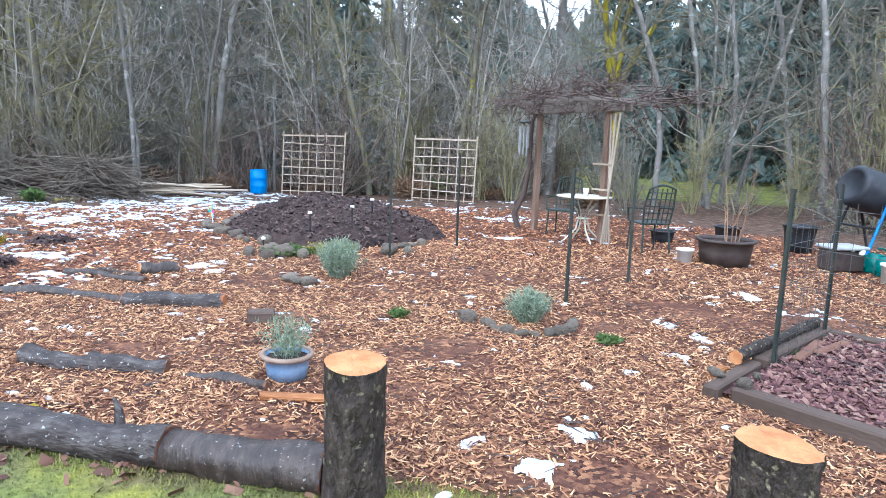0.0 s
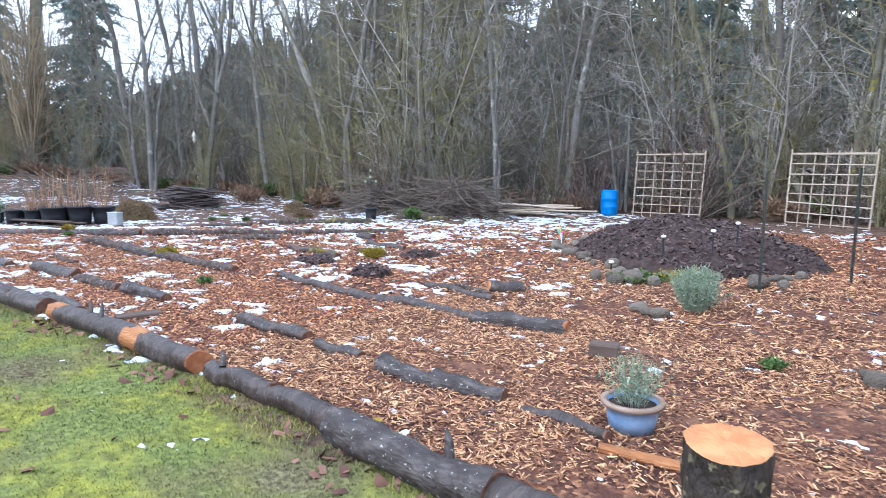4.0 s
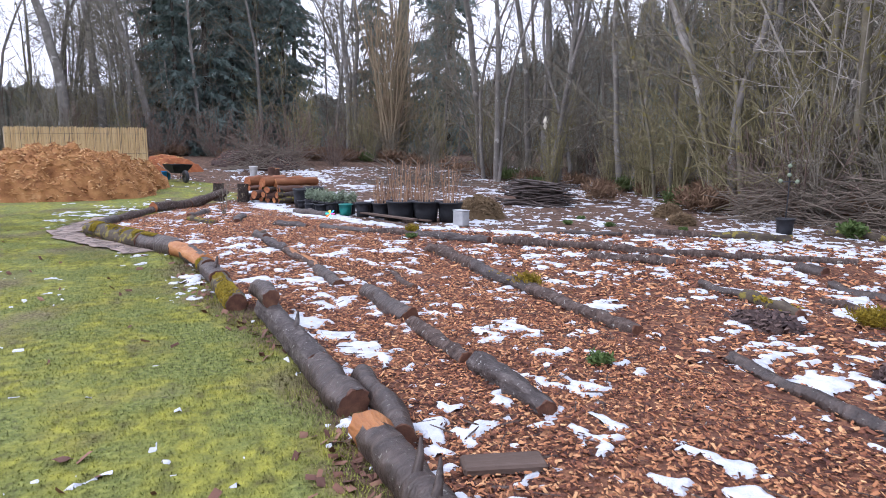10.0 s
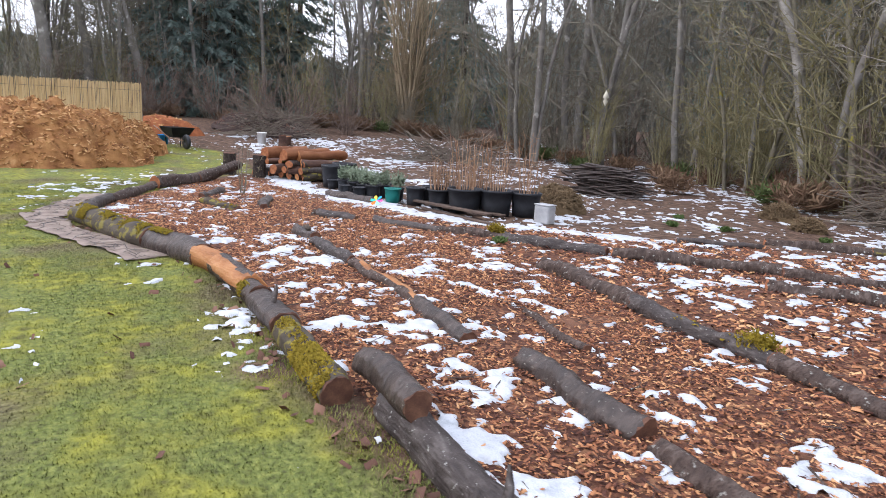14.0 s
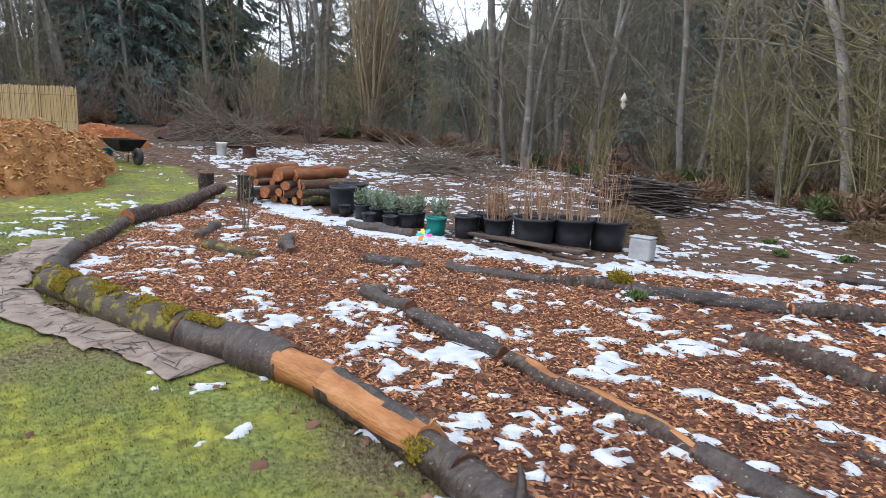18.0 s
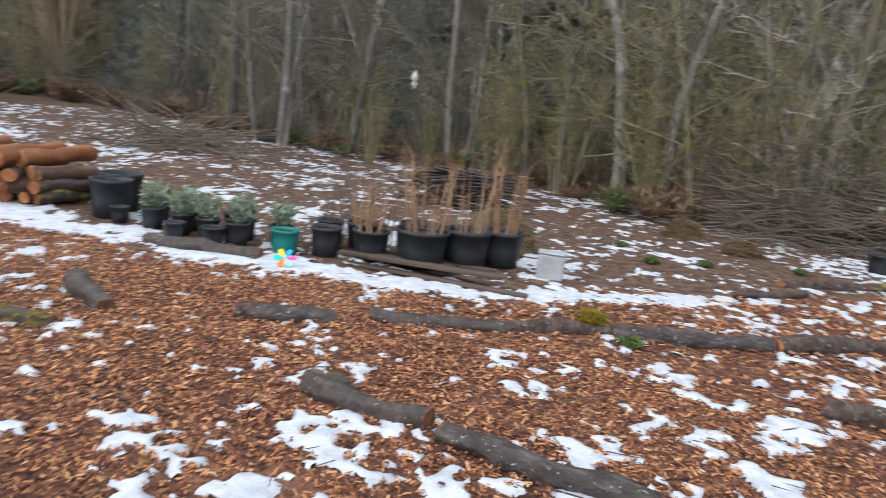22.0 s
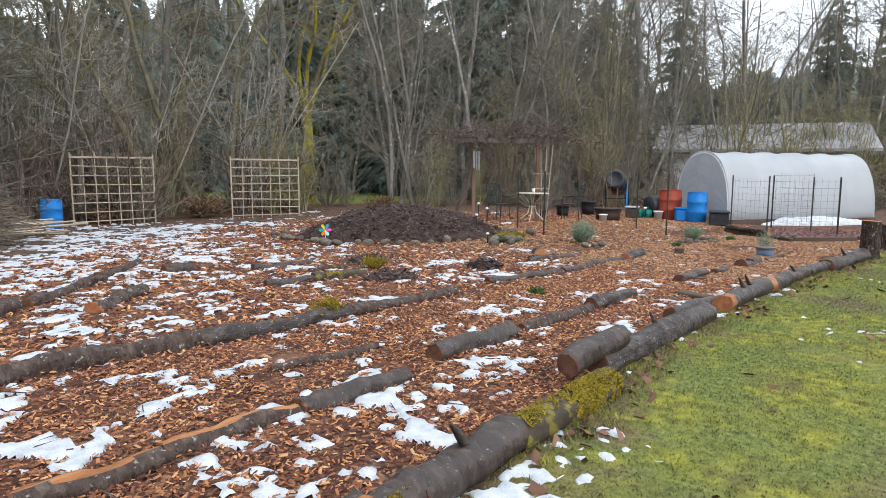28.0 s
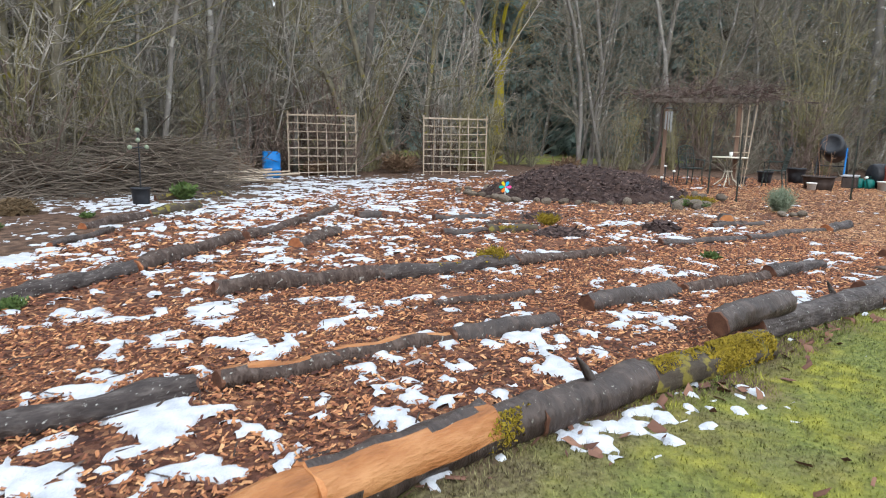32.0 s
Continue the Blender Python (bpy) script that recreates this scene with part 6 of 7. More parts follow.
# ---- arbor with table and chairs ----
M_GREYW = mat("weathered_beam", [(0.1, 0.08, 0.065), (0.2, 0.17, 0.145), (0.32, 0.28, 0.245)], 4, 0.85, 0.4, 50)


def arbor():
    top = empty("arbor")
    ax, ay, bx, by = 0.74, 13.8, 1.85, 12.45
    L = math.hypot(bx - ax, by - ay)
    top.matrix_world = pose(ax, ay, gh(ax, ay) - 0.03, 0, 0, math.degrees(math.atan2(by - ay, bx - ax)))
    for x in (0, L):
        board("post", 0.095, 0.095, 2.22, pose(x, 0, 0), M_CEDAR, top, 0.008)
    for y in (-0.08, 0.08):
        board("beam", L + 0.8, 0.04, 0.12, pose(L / 2, y, 2.14), M_GREYW, top)
    for k in range(8):
        board("rafter", 0.035, 1.5, 0.06, pose(-0.35 + k * (L + 0.7) / 7, 0, 2.262), M_GREYW, top)
    for k in range(4):
        rod("lattice_pole", [(L + 0.1 + 0.04 * k, 0.1 - 0.1 * k, 0.0), (L - 0.1 + 0.16 * k, 0.05 - 0.06 * k, 2.1)], 0.016, M_LATH, top)
    for z in (0.5, 0.9, 1.3):
        board("lattice_bar", 0.45, 0.02, 0.03, pose(L + 0.1, -0.14, z), M_LATH, top)
    rg = np.random.default_rng(2)
    tb = (Tubes(), Tubes())
    for _ in range(75):
        p = (rg.uniform(-0.6, L + 0.6), rg.uniform(-0.9, 0.9), 2.33 + 0.2 * rg.random() ** 2)
        a = rg.uniform(0, 6.28)
        limb(tb, rg, p, (math.cos(a), math.sin(a), -0.01), rg.uniform(0.7, 1.3), 0.012, 1, (5, 4, 3), (0, 7, 2), -0.005)
    tb[1].add([(-0.35, -0.1, 0), (-0.45, -0.15, 0.3), (-0.25, -0.1, 0.65), (-0.12, -0.1, 1.2), (-0.1, -0.1, 2.0), (0.1, 0, 2.4)], [0.06, 0.055, 0.05, 0.042, 0.036, 0.025], 7)
    tb[1].add([(-0.4, -0.1, 0.2), (-0.5, -0.1, 0.5), (-0.2, -0.12, 0.75)], [0.035, 0.03, 0.02], 6)
    tagged(part("vine", tb[1].mesh("vine"), mat("vine_wood", [(0.05, 0.034, 0.029), (0.11, 0.08, 0.068), (0.22, 0.17, 0.15)], 5, 0.9, 0.3, 40, island=0.4), top, "leafless brown grape vine"), kind="stuff")
    tagged(top, "cedar-post arbor with a bare grape vine on its roof", "arbor")


arbor()


def wind_chime(x, y, z):
    top = empty("wind_chime")
    top.matrix_world = pose(x, y, z)
    part("cap", lathe([(0.001, 0.0), (0.06, -0.01), (0.11, -0.05), (0.1, -0.06), (0.001, -0.03)], 20), M_WIRE, top)
    for k in range(8):
        a = k * math.tau / 8
        rod("tube", [(0.08 * math.cos(a), 0.08 * math.sin(a), -0.12), (0.08 * math.cos(a), 0.08 * math.sin(a), -0.5 - 0.02 * k)], 0.011, M_GREY, top)
    rod("cord", [(0, 0, 0.25), (0, 0, -0.6)], 0.003, M_BLACK, top)
    tagged(top, "silver wind chime hanging from the arbor", "wind chime")


wind_chime(0.48, 13.5, gh(0.5, 13.5) + 2.0)


def bistro_table(x, y):
    top = at(empty("garden_table"), x, y)
    part("tabletop", lathe([(0.001, 0.715), (0.42, 0.715), (0.44, 0.725), (0.44, 0.735), (0.42, 0.745), (0.001, 0.745)], 36), M_CREAM, top)
    for k in range(4):
        a = k * math.tau / 4 + 0.4
        s = np.array([(0.3, 0.71), (0.1, 0.5), (0.07, 0.38), (0.12, 0.2), (0.34, 0.0)])
        rod("leg", [(r * math.cos(a), r * math.sin(a), z) for r, z in s], 0.014, M_CREAM, top)
    part("ring", lathe([(0.09, 0.37), (0.11, 0.37), (0.11, 0.39), (0.09, 0.39), (0.09, 0.37)], 20), M_CREAM, top)
    tagged(top, "round cream-painted metal garden table under the arbor", "table")


bistro_table(1.55, 12.4)
top = at(empty("cup"), 1.57, 12.38, 0, 0.745)
part("body", lathe([(0.001, 0), (0.035, 0), (0.045, 0.12), (0.041, 0.12), (0.032, 0.01), (0.001, 0.01)], 18), M_WHITE, top)
tagged(top, "pale grey cup standing on the garden table", "cup")


def iron_chair(x, y, rz, label):
    top = at(empty("garden_chair"), x, y, rz)
    bm = box_bm(bmesh.new(), 0.46, 0.42, 0.025, pose(0, 0, 0.42), 0.01)
    part("seat", bm, M_IRON, top)
    for sx in (-1, 1):
        rod("front_leg", [(0.2 * sx, -0.2, 0.43), (0.22 * sx, -0.23, 0.0)], 0.015, M_IRON, top)
        rod("rear_leg", [(0.2 * sx, 0.2, 0.43), (0.22 * sx, 0.26, 0.0)], 0.015, M_IRON, top)
        rod("stile", [(0.21 * sx, 0.2, 0.43), (0.23 * sx, 0.25, 0.7), (0.2 * sx, 0.32, 0.95)], 0.016, M_IRON, top)
        rod("armrest", [(0.24 * sx, -0.2, 0.43), (0.26 * sx, -0.2, 0.64), (0.25 * sx, 0.22, 0.66)], 0.015, M_IRON, top)
    k = np.linspace(0, 1, 9)
    rod("top_rail", np.stack([-0.2 + 0.4 * k, 0.32 + 0 * k, 0.95 + 0.06 * np.sin(k * math.pi)], -1), 0.016, M_IRON, top)
    for n in range(5):
        z = 0.5 + n * 0.1
        rod("back_slat", [(-0.21, 0.215 + 0.025 * n, z), (0.21, 0.215 + 0.025 * n, z)], 0.009, M_IRON, top)
    for n in range(5):
        x2 = -0.15 + n * 0.075
        rod("back_bar", [(x2, 0.205, 0.45), (x2, 0.318, 0.96)], 0.009, M_IRON, top)
    return tagged(top, label, "chair", "iron chairs by the arbor")


iron_chair(2.5, 11.75, -160, "dark green wrought-iron chair with openwork back beside the arbor")
iron_chair(1.25, 13.3, -20, "dark green wrought-iron chair with openwork back behind the table")

# planters and clutter east of the arbor
pot("planter", 3.46, 11.15, 0.37, 0.36, M_PLANTER, "wide dark brown tub with dry stems", 0.85, 0.03, category="planter")
canes("dry_plant", 3.52, 11.1, 0.9, 5, 0.2, "few dry brown stems in the wide tub", 91, 0.3)
bucket(2.9, 11.0, 0.11, 0.2, M_WHITE, "small white bucket beside the chair")
pot("black_pot", 3.9, 12.9, 0.2, 0.33, M_BLACK, "black nursery pot at the edge of the thicket")
pot("black_pot", 4.9, 12.6, 0.24, 0.42, M_BLACK, "tall black nursery pot at the edge of the thicket")
pot("black_pot", 2.9, 13.0, 0.2, 0.2, M_BLACK, "low black tub at the edge of the thicket")


def tote(x, y, rz, sx, sy, h, body, lid, label):
    top = at(empty("storage_tote"), x, y, rz)
    part("body", box_bm(bmesh.new(), sx, sy, h, None, 0.03), body, top)
    part("lid", box_bm(bmesh.new(), sx + 0.05, sy + 0.05, 0.05, pose(0, 0, h), 0.015), lid, top)
    return tagged(top, label, "tote")


tote(4.95, 11.15, 20, 0.48, 0.34, 0.3, M_PLANTER, M_GREY, "dark storage tote with a grey lid")


def watering_can(x, y, rz):
    top = at(empty("watering_can"), x, y, rz)
    part("body", lathe([(0.001, 0), (0.13, 0), (0.14, 0.03), (0.13, 0.2), (0.1, 0.24), (0.1, 0.25), (0.09, 0.24), (0.001, 0.22)], 24), M_GREEN, top)
    rod("spout", [(0.12, 0, 0.06), (0.25, 0, 0.18), (0.36, 0, 0.3)], [0.025, 0.018, 0.015], M_GREEN, top, 10)
    part("rose", lathe([(0.015, 0), (0.045, 0.04), (0.001, 0.05)], 16), M_WHITE, top).matrix_local = pose(0.35, 0, 0.29, 0, 50, 0)
    k = np.linspace(-0.3, math.pi * 0.8, 14)
    rod("handle", np.stack([-0.06 - 0.13 * np.sin(k), 0 * k, 0.2 + 0.13 * np.cos(k)], -1), 0.014, M_GREEN, top)
    tagged(top, "dark green plastic watering can on the ground", "watering can", "watering cans")


watering_can(5.38, 11.15, 200)
watering_can(5.42, 10.9, 195)


def compost_tumbler(x, y, rz, label):
    top = at(empty("compost_tumbler"), x, y, rz)
    drum = part("drum", lathe([(0.001, -0.42), (0.26, -0.42), (0.3, -0.38), (0.3, -0.15), (0.31, -0.12), (0.31, 0.12), (0.3, 0.15), (0.3, 0.38), (0.26, 0.42), (0.2, 0.42), (0.19, 0.4), (0.001, 0.4)], 28), M_BLACK, top)
    drum.matrix_local = pose(0, 0, 0.98, 0, 72, 0)
    for sx in (-1, 1):
        for sy in (-1, 1):
            rod("leg", [(0.02 * sx, 0.33 * sy, 1.0), (0.38 * sx, 0.36 * sy, 0.0)], 0.022, M_BLUE if sx > 0 and sy > 0 else M_BLACK, top)
    rod("crossbar", [(0.2, -0.35, 0.5), (0.2, 0.35, 0.5)], 0.018, M_BLACK, top)
    tagged(top, label, "compost tumbler")


compost_tumbler(5.65, 12.05, 200, "black compost tumbler drum raised on a leg frame")
drum = barrel(5.6, 10.95, 0.32, 0.65, M_BLACK, "black ribbed compost drum lying on its side", 90, 0.34, 55, 3, False)
barrel(5.75, 10.35, 0.33, 0.88, M_RED, "faded red plastic barrel by the greenhouse", rz=0)
barrel(5.62, 9.5, 0.27, 0.86, M_BLUE, "blue plastic rain barrel before the greenhouse", rz=40)
tote(5.55, 9.95, 30, 0.4, 0.3, 0.34, M_BLUE, M_BLUE, "small blue plastic crate between the barrels")
tote(5.3, 8.75, 20, 0.75, 0.5, 0.34, M_BLACK, M_BLACK, "low black plastic tub before the greenhouse")
bucket(5.3, 10.5, 0.13, 0.25, M_WHITE, "white bucket beside the compost drum")


# greenhouse tunnel of cloudy film
def greenhouse():
    top = empty("greenhouse")
    x0, y0 = 5.75, 8.65
    top.matrix_world = pose(x0, y0, gh(x0, y0) - 0.06, 0, 0, math.degrees(math.atan2(-0.51, 0.86)))
    L, Wd, H = 5.4, 2.4, 2.15
    g, k = 60, 28
    a = np.linspace(0, math.pi, k)
    cy, cz = Wd / 2 - Wd / 2 * np.cos(a) * np.abs(np.cos(a)) ** -0.15, H * np.abs(np.sin(a)) ** 0.75
    u = np.linspace(0, L, g)
    rib = 0.03 * np.abs(np.sin(u / L * math.pi * 5))
    X = np.repeat(u[:, None], k, 1)
    Y = Wd / 2 + (cy[None] - Wd / 2) * (1 - rib[:, None])
    Z = cz[None] * (1 - rib[:, None] * 0.8) + 0.07 * (fbm(X * 2, np.tile(np.arange(k), (g, 1)) * 0.3, 0.6, 60) - 0.5)
    i, j = np.meshgrid(np.arange(g - 1), np.arange(k - 1), indexing="ij")
    i, j = i.ravel(), j.ravel()
    f = np.stack([i * k + j, (i + 1) * k + j, (i + 1) * k + j + 1, i * k + j + 1], 1)
    cover = part("film_cover", raw("film_cover", np.stack([X, Y, Z], -1).reshape(-1, 3), f, True), M_FILM, top)
    cover.modifiers.new("thickness", "SOLIDIFY").thickness = 0.004
    for x in (0.0, L):
        m = 9
        V, F = [], []
        for q in range(m):
            s = q / (m - 1)
            V += [(x + 0.03 * math.sin(5 * yy + 3 * q) * (s < 1), yy, zz * s) for yy, zz in zip(Wd / 2 + (cy - Wd / 2) * 0.98, cz * 0.985)]
        F = [(q * k + w, q * k + w + 1, (q + 1) * k + w + 1, (q + 1) * k + w) for q in range(m - 1) for w in range(k - 1)]
        part("end_film", raw("end_film", V, F, True), M_FILM, top)
    for n in range(6):
        x = L * n / 5
        rod("hoop", [(x, yy, zz - 0.015) for yy, zz in zip(Wd / 2 + (cy - Wd / 2) * 0.975, cz * 0.98)], 0.014, M_WHITE, top)
    for yy in (0.75, 1.65):
        board("door_stud", 0.03, 0.05, 1.9, pose(0.06, yy, 0), M_LATH, top)
    board("base_board", L, 0.04, 0.2, pose(L / 2, -0.03, 0), M_TIMBER, top)
    tagged(top, "hoop greenhouse covered with cloudy white plastic film", "greenhouse")


greenhouse()
mound("snow_bank", 8.37, 6.98, 2.2, 0.32, 0.24, M_SNOW, "low bank of white snow slid off the greenhouse film", "snow", 44, 0.5, rz=math.atan2(-0.51, 0.86))


# raised bed of timbers
def raised_bed():
    top = empty("raised_bed")
    ang = math.degrees(math.atan2(1.84, 1.37))
    top.matrix_world = pose(2.2, 6.1, gh(2.4, 6.5) - 0.02, 0, 0, ang)
    # u runs away along the open side, v towards the fence
    for u, v, L, w, h, z, rz, m in ((0.42, 0.02, 0.85, 0.11, 0.11, 0.0, 2, M_TIMBER), (0.48, -0.13, 0.7, 0.1, 0.085, 0.0, -1.5, M_TIMBER), (1.6, 0.0, 1.5, 0.13, 0.14, 0.0, -0.5, M_TIMBER),
                                    (0.06, -0.86, 1.5, 0.13, 0.12, 0.0, -95, M_TIMBER), (0.3, -2.3, 1.4, 0.13, 0.12, 0.0, -93, M_TIMBER), (2.33, -0.68, 1.3, 0.13, 0.12, 0.0, -88, M_TIMBER), (2.3, -2.0, 1.3, 0.13, 0.12, 0.0, -91, M_TIMBER),
                                    (1.5, -0.14, 0.7, 0.09, 0.035, 0.09, 4, M_DEAD), (1.75, -0.25, 0.6, 0.08, 0.03, 0.1, -6, M_DEAD)):
        board("timber", L, w, h, pose(u, v, z, 0, 0, rz), m, top, 0.014)
    g = 48
    u, v = np.meshgrid(np.linspace(0.08, 2.3, g), np.linspace(-2.9, -0.02, g), indexing="ij")
    Z = 0.075 + 0.06 * (fbm(u, v, 0.5, 70) - 0.5) + 0.03 * (fbm(u, v, 0.09, 71) - 0.5)
    i, j = np.meshgrid(np.arange(g - 1), np.arange(g - 1), indexing="ij")
    i, j = i.ravel(), j.ravel()
    f = np.stack([i * g + j, (i + 1) * g + j, (i + 1) * g + j + 1, i * g + j + 1], 1)
    part("soil", raw("soil", np.stack([u, v, Z], -1).reshape(-1, 3), f, True), mat("reddish_soil", [(0.035, 0.015, 0.016), (0.09, 0.038, 0.037), (0.16, 0.075, 0.066)], 9, 0.9, 1.0, 60, dist=0.05), top)
    rg = np.random.default_rng(6)
    n = 9000
    P = np.stack([rg.uniform(0.1, 2.25, n), rg.uniform(-2.85, -0.1, n), rg.uniform(0.07, 0.12, n)], -1)
    tagged(part("litter", chips_mesh(P, rg, 0.02, 0.065, 0.6, 0.5), mat("red_leaf_litter", [(0.04, 0.016, 0.018), (0.1, 0.042, 0.042), (0.2, 0.1, 0.085), (0.3, 0.2, 0.15)], 8, 0.75, 0, 40, island=0.8), top), kind="stuff")
    tagged(top, "raised bed of dark weathered timbers filled with reddish leaf mulch", "raised bed")


raised_bed()


for x, y, r in ((2.28, 6.32, 0.055), (2.42, 6.12, 0.06), (2.56, 6.34, 0.035)):
    stone(x, y, r, rs, "small brown fieldstone lying on the bed's timber", 0.1)
log((2.5, 6.66), (3.5, 7.92), 0.05, 0.045, M_BARKV, M_CUT, "dark weathered log along the raised bed", seed=150, z0=0.15, z1=0.16, group="logs of the raised bed", rugged=1.8)

# steel stakes with wire
def stake(x, y, h, label, rz=0):
    top = at(empty("fence_stake"), x, y, rz)
    bm = box_bm(bmesh.new(), 0.03, 0.006, h + 0.1, pose(0, 0, -0.1))
    box_bm(bm, 0.006, 0.03, h + 0.1, pose(0, 0.016, -0.1))
    for k in range(int(h / 0.06)):
        box_bm(bm, 0.012, 0.01, 0.012, pose(0, -0.007, 0.08 + k * 0.06))
    part("bar", bm, M_STAKE, top)
    return tagged(top, label, "stake", "steel stakes")


for n, (x, y) in enumerate(((-1.11, 10.25), (-0.36, 11.5), (1.27, 8.5), (2.02, 9.6), (2.82, 6.8), (3.56, 7.85), (4.6, 6.3), (5.3, 7.4), (3.9, 5.6))):
    stake(x, y, 1.42, "dark green steel fence stake driven into the ground", 30 + 17 * n)


def wire_panel(x0, y0, x1, y1, z0, z1, label):
    top = empty("wire_mesh")
    L = math.hypot(x1 - x0, y1 - y0)
    top.matrix_world = pose(x0, y0, gh(x0, y0), 0, 0, math.degrees(math.atan2(y1 - y0, x1 - x0)))
    tb = Tubes()
    for z in np.arange(z0, z1 + 0.01, 0.15):
        tb.add([(0, 0, z), (L / 2, 0.01, z - 0.01), (L, 0, z)], [0.0022] * 3, 4)
    for x in np.arange(0, L, 0.15):
        tb.add([(x, 0, z0), (x, 0, z1)], [0.0022] * 2, 4)
    tagged(part("wire_grid", tb.mesh("wires"), M_WIRE, top), kind="stuff")
    tagged(top, label, "wire mesh", "wire mesh panels")


wire_panel(2.82, 6.8, 3.56, 7.85, 0.1, 1.35, "thin wire mesh strung between two steel stakes")
wire_panel(2.82, 6.8, 3.9, 5.6, 0.1, 1.35, "thin wire mesh strung above the raised bed")
wire_panel(4.6, 6.3, 5.3, 7.4, 0.1, 1.5, "thin wire mesh strung before the greenhouse")

# block, plank and boards lying about
for x, y, rz, sx, sy, sz, m, lab in ((-1.5, 7.05, 20, 0.24, 0.16, 0.11, M_TIMBER, "dark weathered wooden block on the wood chips"), (-0.42, 5.42, 8, 0.62, 0.07, 0.045, M_STRIP, "split pale stick beside the stump"), (-5.65, 5.17, 75, 0.42, 0.16, 0.05, M_TIMBER, "dark slab of bark on the wood chips"), (2.36, 6.62, 56, 0.26, 0.07, 0.05, M_STRIP, "pale split wood beside the bed's corner")):
    top = at(empty("wood_piece"), x, y, rz)
    board("block", sx, sy, sz, Matrix(), m, top, 0.012)
    tagged(top, lab, "wood")


# neighbour's house behind the thicket
def house():
    top = empty("house")
    top.matrix_world = pose(24.5, 13.6, 0.0, 0, 0, -72)
    wall = mat("pale_siding", [(0.5, 0.5, 0.48), (0.62, 0.62, 0.6), (0.68, 0.68, 0.66)], 2, 0.8, 0.2, 20)
    roofm = mat("grey_roof", [(0.22, 0.22, 0.225), (0.32, 0.32, 0.325), (0.4, 0.4, 0.405)], 1.5, 0.8, 0.3, 12)
    glass = mat("dark_window", [(0.02, 0.025, 0.03), (0.04, 0.045, 0.05), (0.06, 0.065, 0.07)], 2, 0.15, 0, 10)
    for y in (-3.5, 3.5):
        board("wall", 9, 0.2, 2.6, pose(0, y, 0), wall, top)
    for x in (-4.4, 4.4):
        board("wall", 0.2, 6.8, 2.6, pose(x, 0, 0), wall, top)
    V = [(-5, -4.1, 2.55), (5, -4.1, 2.55), (5, 0, 4.0), (-5, 0, 4.0), (5, 4.1, 2.55), (-5, 4.1, 2.55)]
    V += [(x, y, z + 0.15) for x, y, z in V]
    part("roof", raw("roof", V, [(0, 3, 2, 1), (3, 5, 4, 2), (6, 7, 8, 9), (9, 8, 10, 11), (0, 1, 7, 6), (5, 11, 10, 4), (0, 6, 9, 3), (3, 9, 11, 5), (1, 2, 8, 7), (2, 4, 10, 8)]), roofm, top)
    for x in (-2.8, 0.0, 2.8):
        w = board("window", 1.1, 0.06, 1.0, pose(x, -3.62, 0.9), M_WHITE, top)
        p = board("pane", 0.95, 0.02, 0.85, pose(0, -0.04, 0.07), glass, w)
    tagged(top, "pale single-storey house with a grey roof behind trees", "house")


house()


# spinner hanging in the trees, feeder-like
def spinner(x, y, z):
    top = empty("garden_spinner")
    top.matrix_world = pose(x, y, z)
    part("body", lathe([(0.001, 0.22), (0.05, 0.12), (0.09, 0.02), (0.03, -0.02), (0.07, -0.1), (0.001, -0.22)], 8), M_CREAM, top)
    rod("cord", [(0, 0, 0.2), (0, 0, 1.6)], 0.005, M_BLACK, top)
    tagged(top, "small pale spinner hanging from a tree", "spinner")


spinner(-21.4, 15.0, 2.35)

# ---- ground cover ----
# dead ferns and dry grass along the wood's edge
M_FERN = mat("dead_fern", [(0.07, 0.042, 0.026), (0.15, 0.092, 0.056), (0.26, 0.18, 0.11)], 3, 0.9, 0, 30, island=0.6)
M_FERNG = mat("green_fern", [(0.03, 0.05, 0.015), (0.07, 0.1, 0.03), (0.13, 0.16, 0.05)], 3, 0.7, 0, 30, island=0.6)
ferns = [herb("dead_fern", -20.5, 14.6, 0.5, 0.4, "reddish-brown dead fern at the edge of the wood", 201, 60, 0.22, M_FERN, width=0.05), herb("dead_fern", -18.9, 15.4, 0.6, 0.5, "reddish-brown dead fern at the edge of the wood", 202, 70, 0.26, M_FERN, width=0.05), herb("green_fern", -16.6, 16.2, 0.45, 0.4, "dark green fern at the edge of the wood", 203, 50, 0.24, M_FERNG, width=0.06)]
rf = np.random.default_rng(77)
for k in range(95):
    p, w = edge_at(rf.uniform(0.27, 0.74))
    p = p + w * rf.uniform(-1.3, 1.2)
    if p[0] < -8.5 or k % 3 == 0:
        stand(ferns[(0, 1, 0, 1, 0, 1, 2)[k % 7]], p[0], p[1], rf.uniform(0.6, 1.2), rf.uniform(0, 360))
# fallen limbs, tufts and leaf litter
for x, y, r in ((-9.3, 7.42, 0.16), (-6.75, 9.55, 0.2), (-14.0, 7.75, 0.13)):
    g = empty("moss_tuft")
    g.matrix_world = pose(x, y, gh(x, y))
    tagged(part("moss", sprig_mesh(np.random.default_rng(int(r * 1000)), r, 0.16, 140, 0.05, width=0.02), M_MOSS, g), kind="stuff")
    tagged(g, "dense olive-green moss tuft on a log", "moss")
for n, (x, y) in enumerate(((-0.35, 7.6), (-13.6, 7.6), (-6.8, 6.6), (-13.9, 12.0), (-12.8, 12.9), (-15.2, 12.2), (-14.5, 11.4), (1.6, 7.2), (3.0, 7.2))):
    herb("weed_tuft", x, y, 0.1, 0.06, "small fresh green weed in the litter", 120 + n, 60, 0.05, M_LEAF, width=0.03)

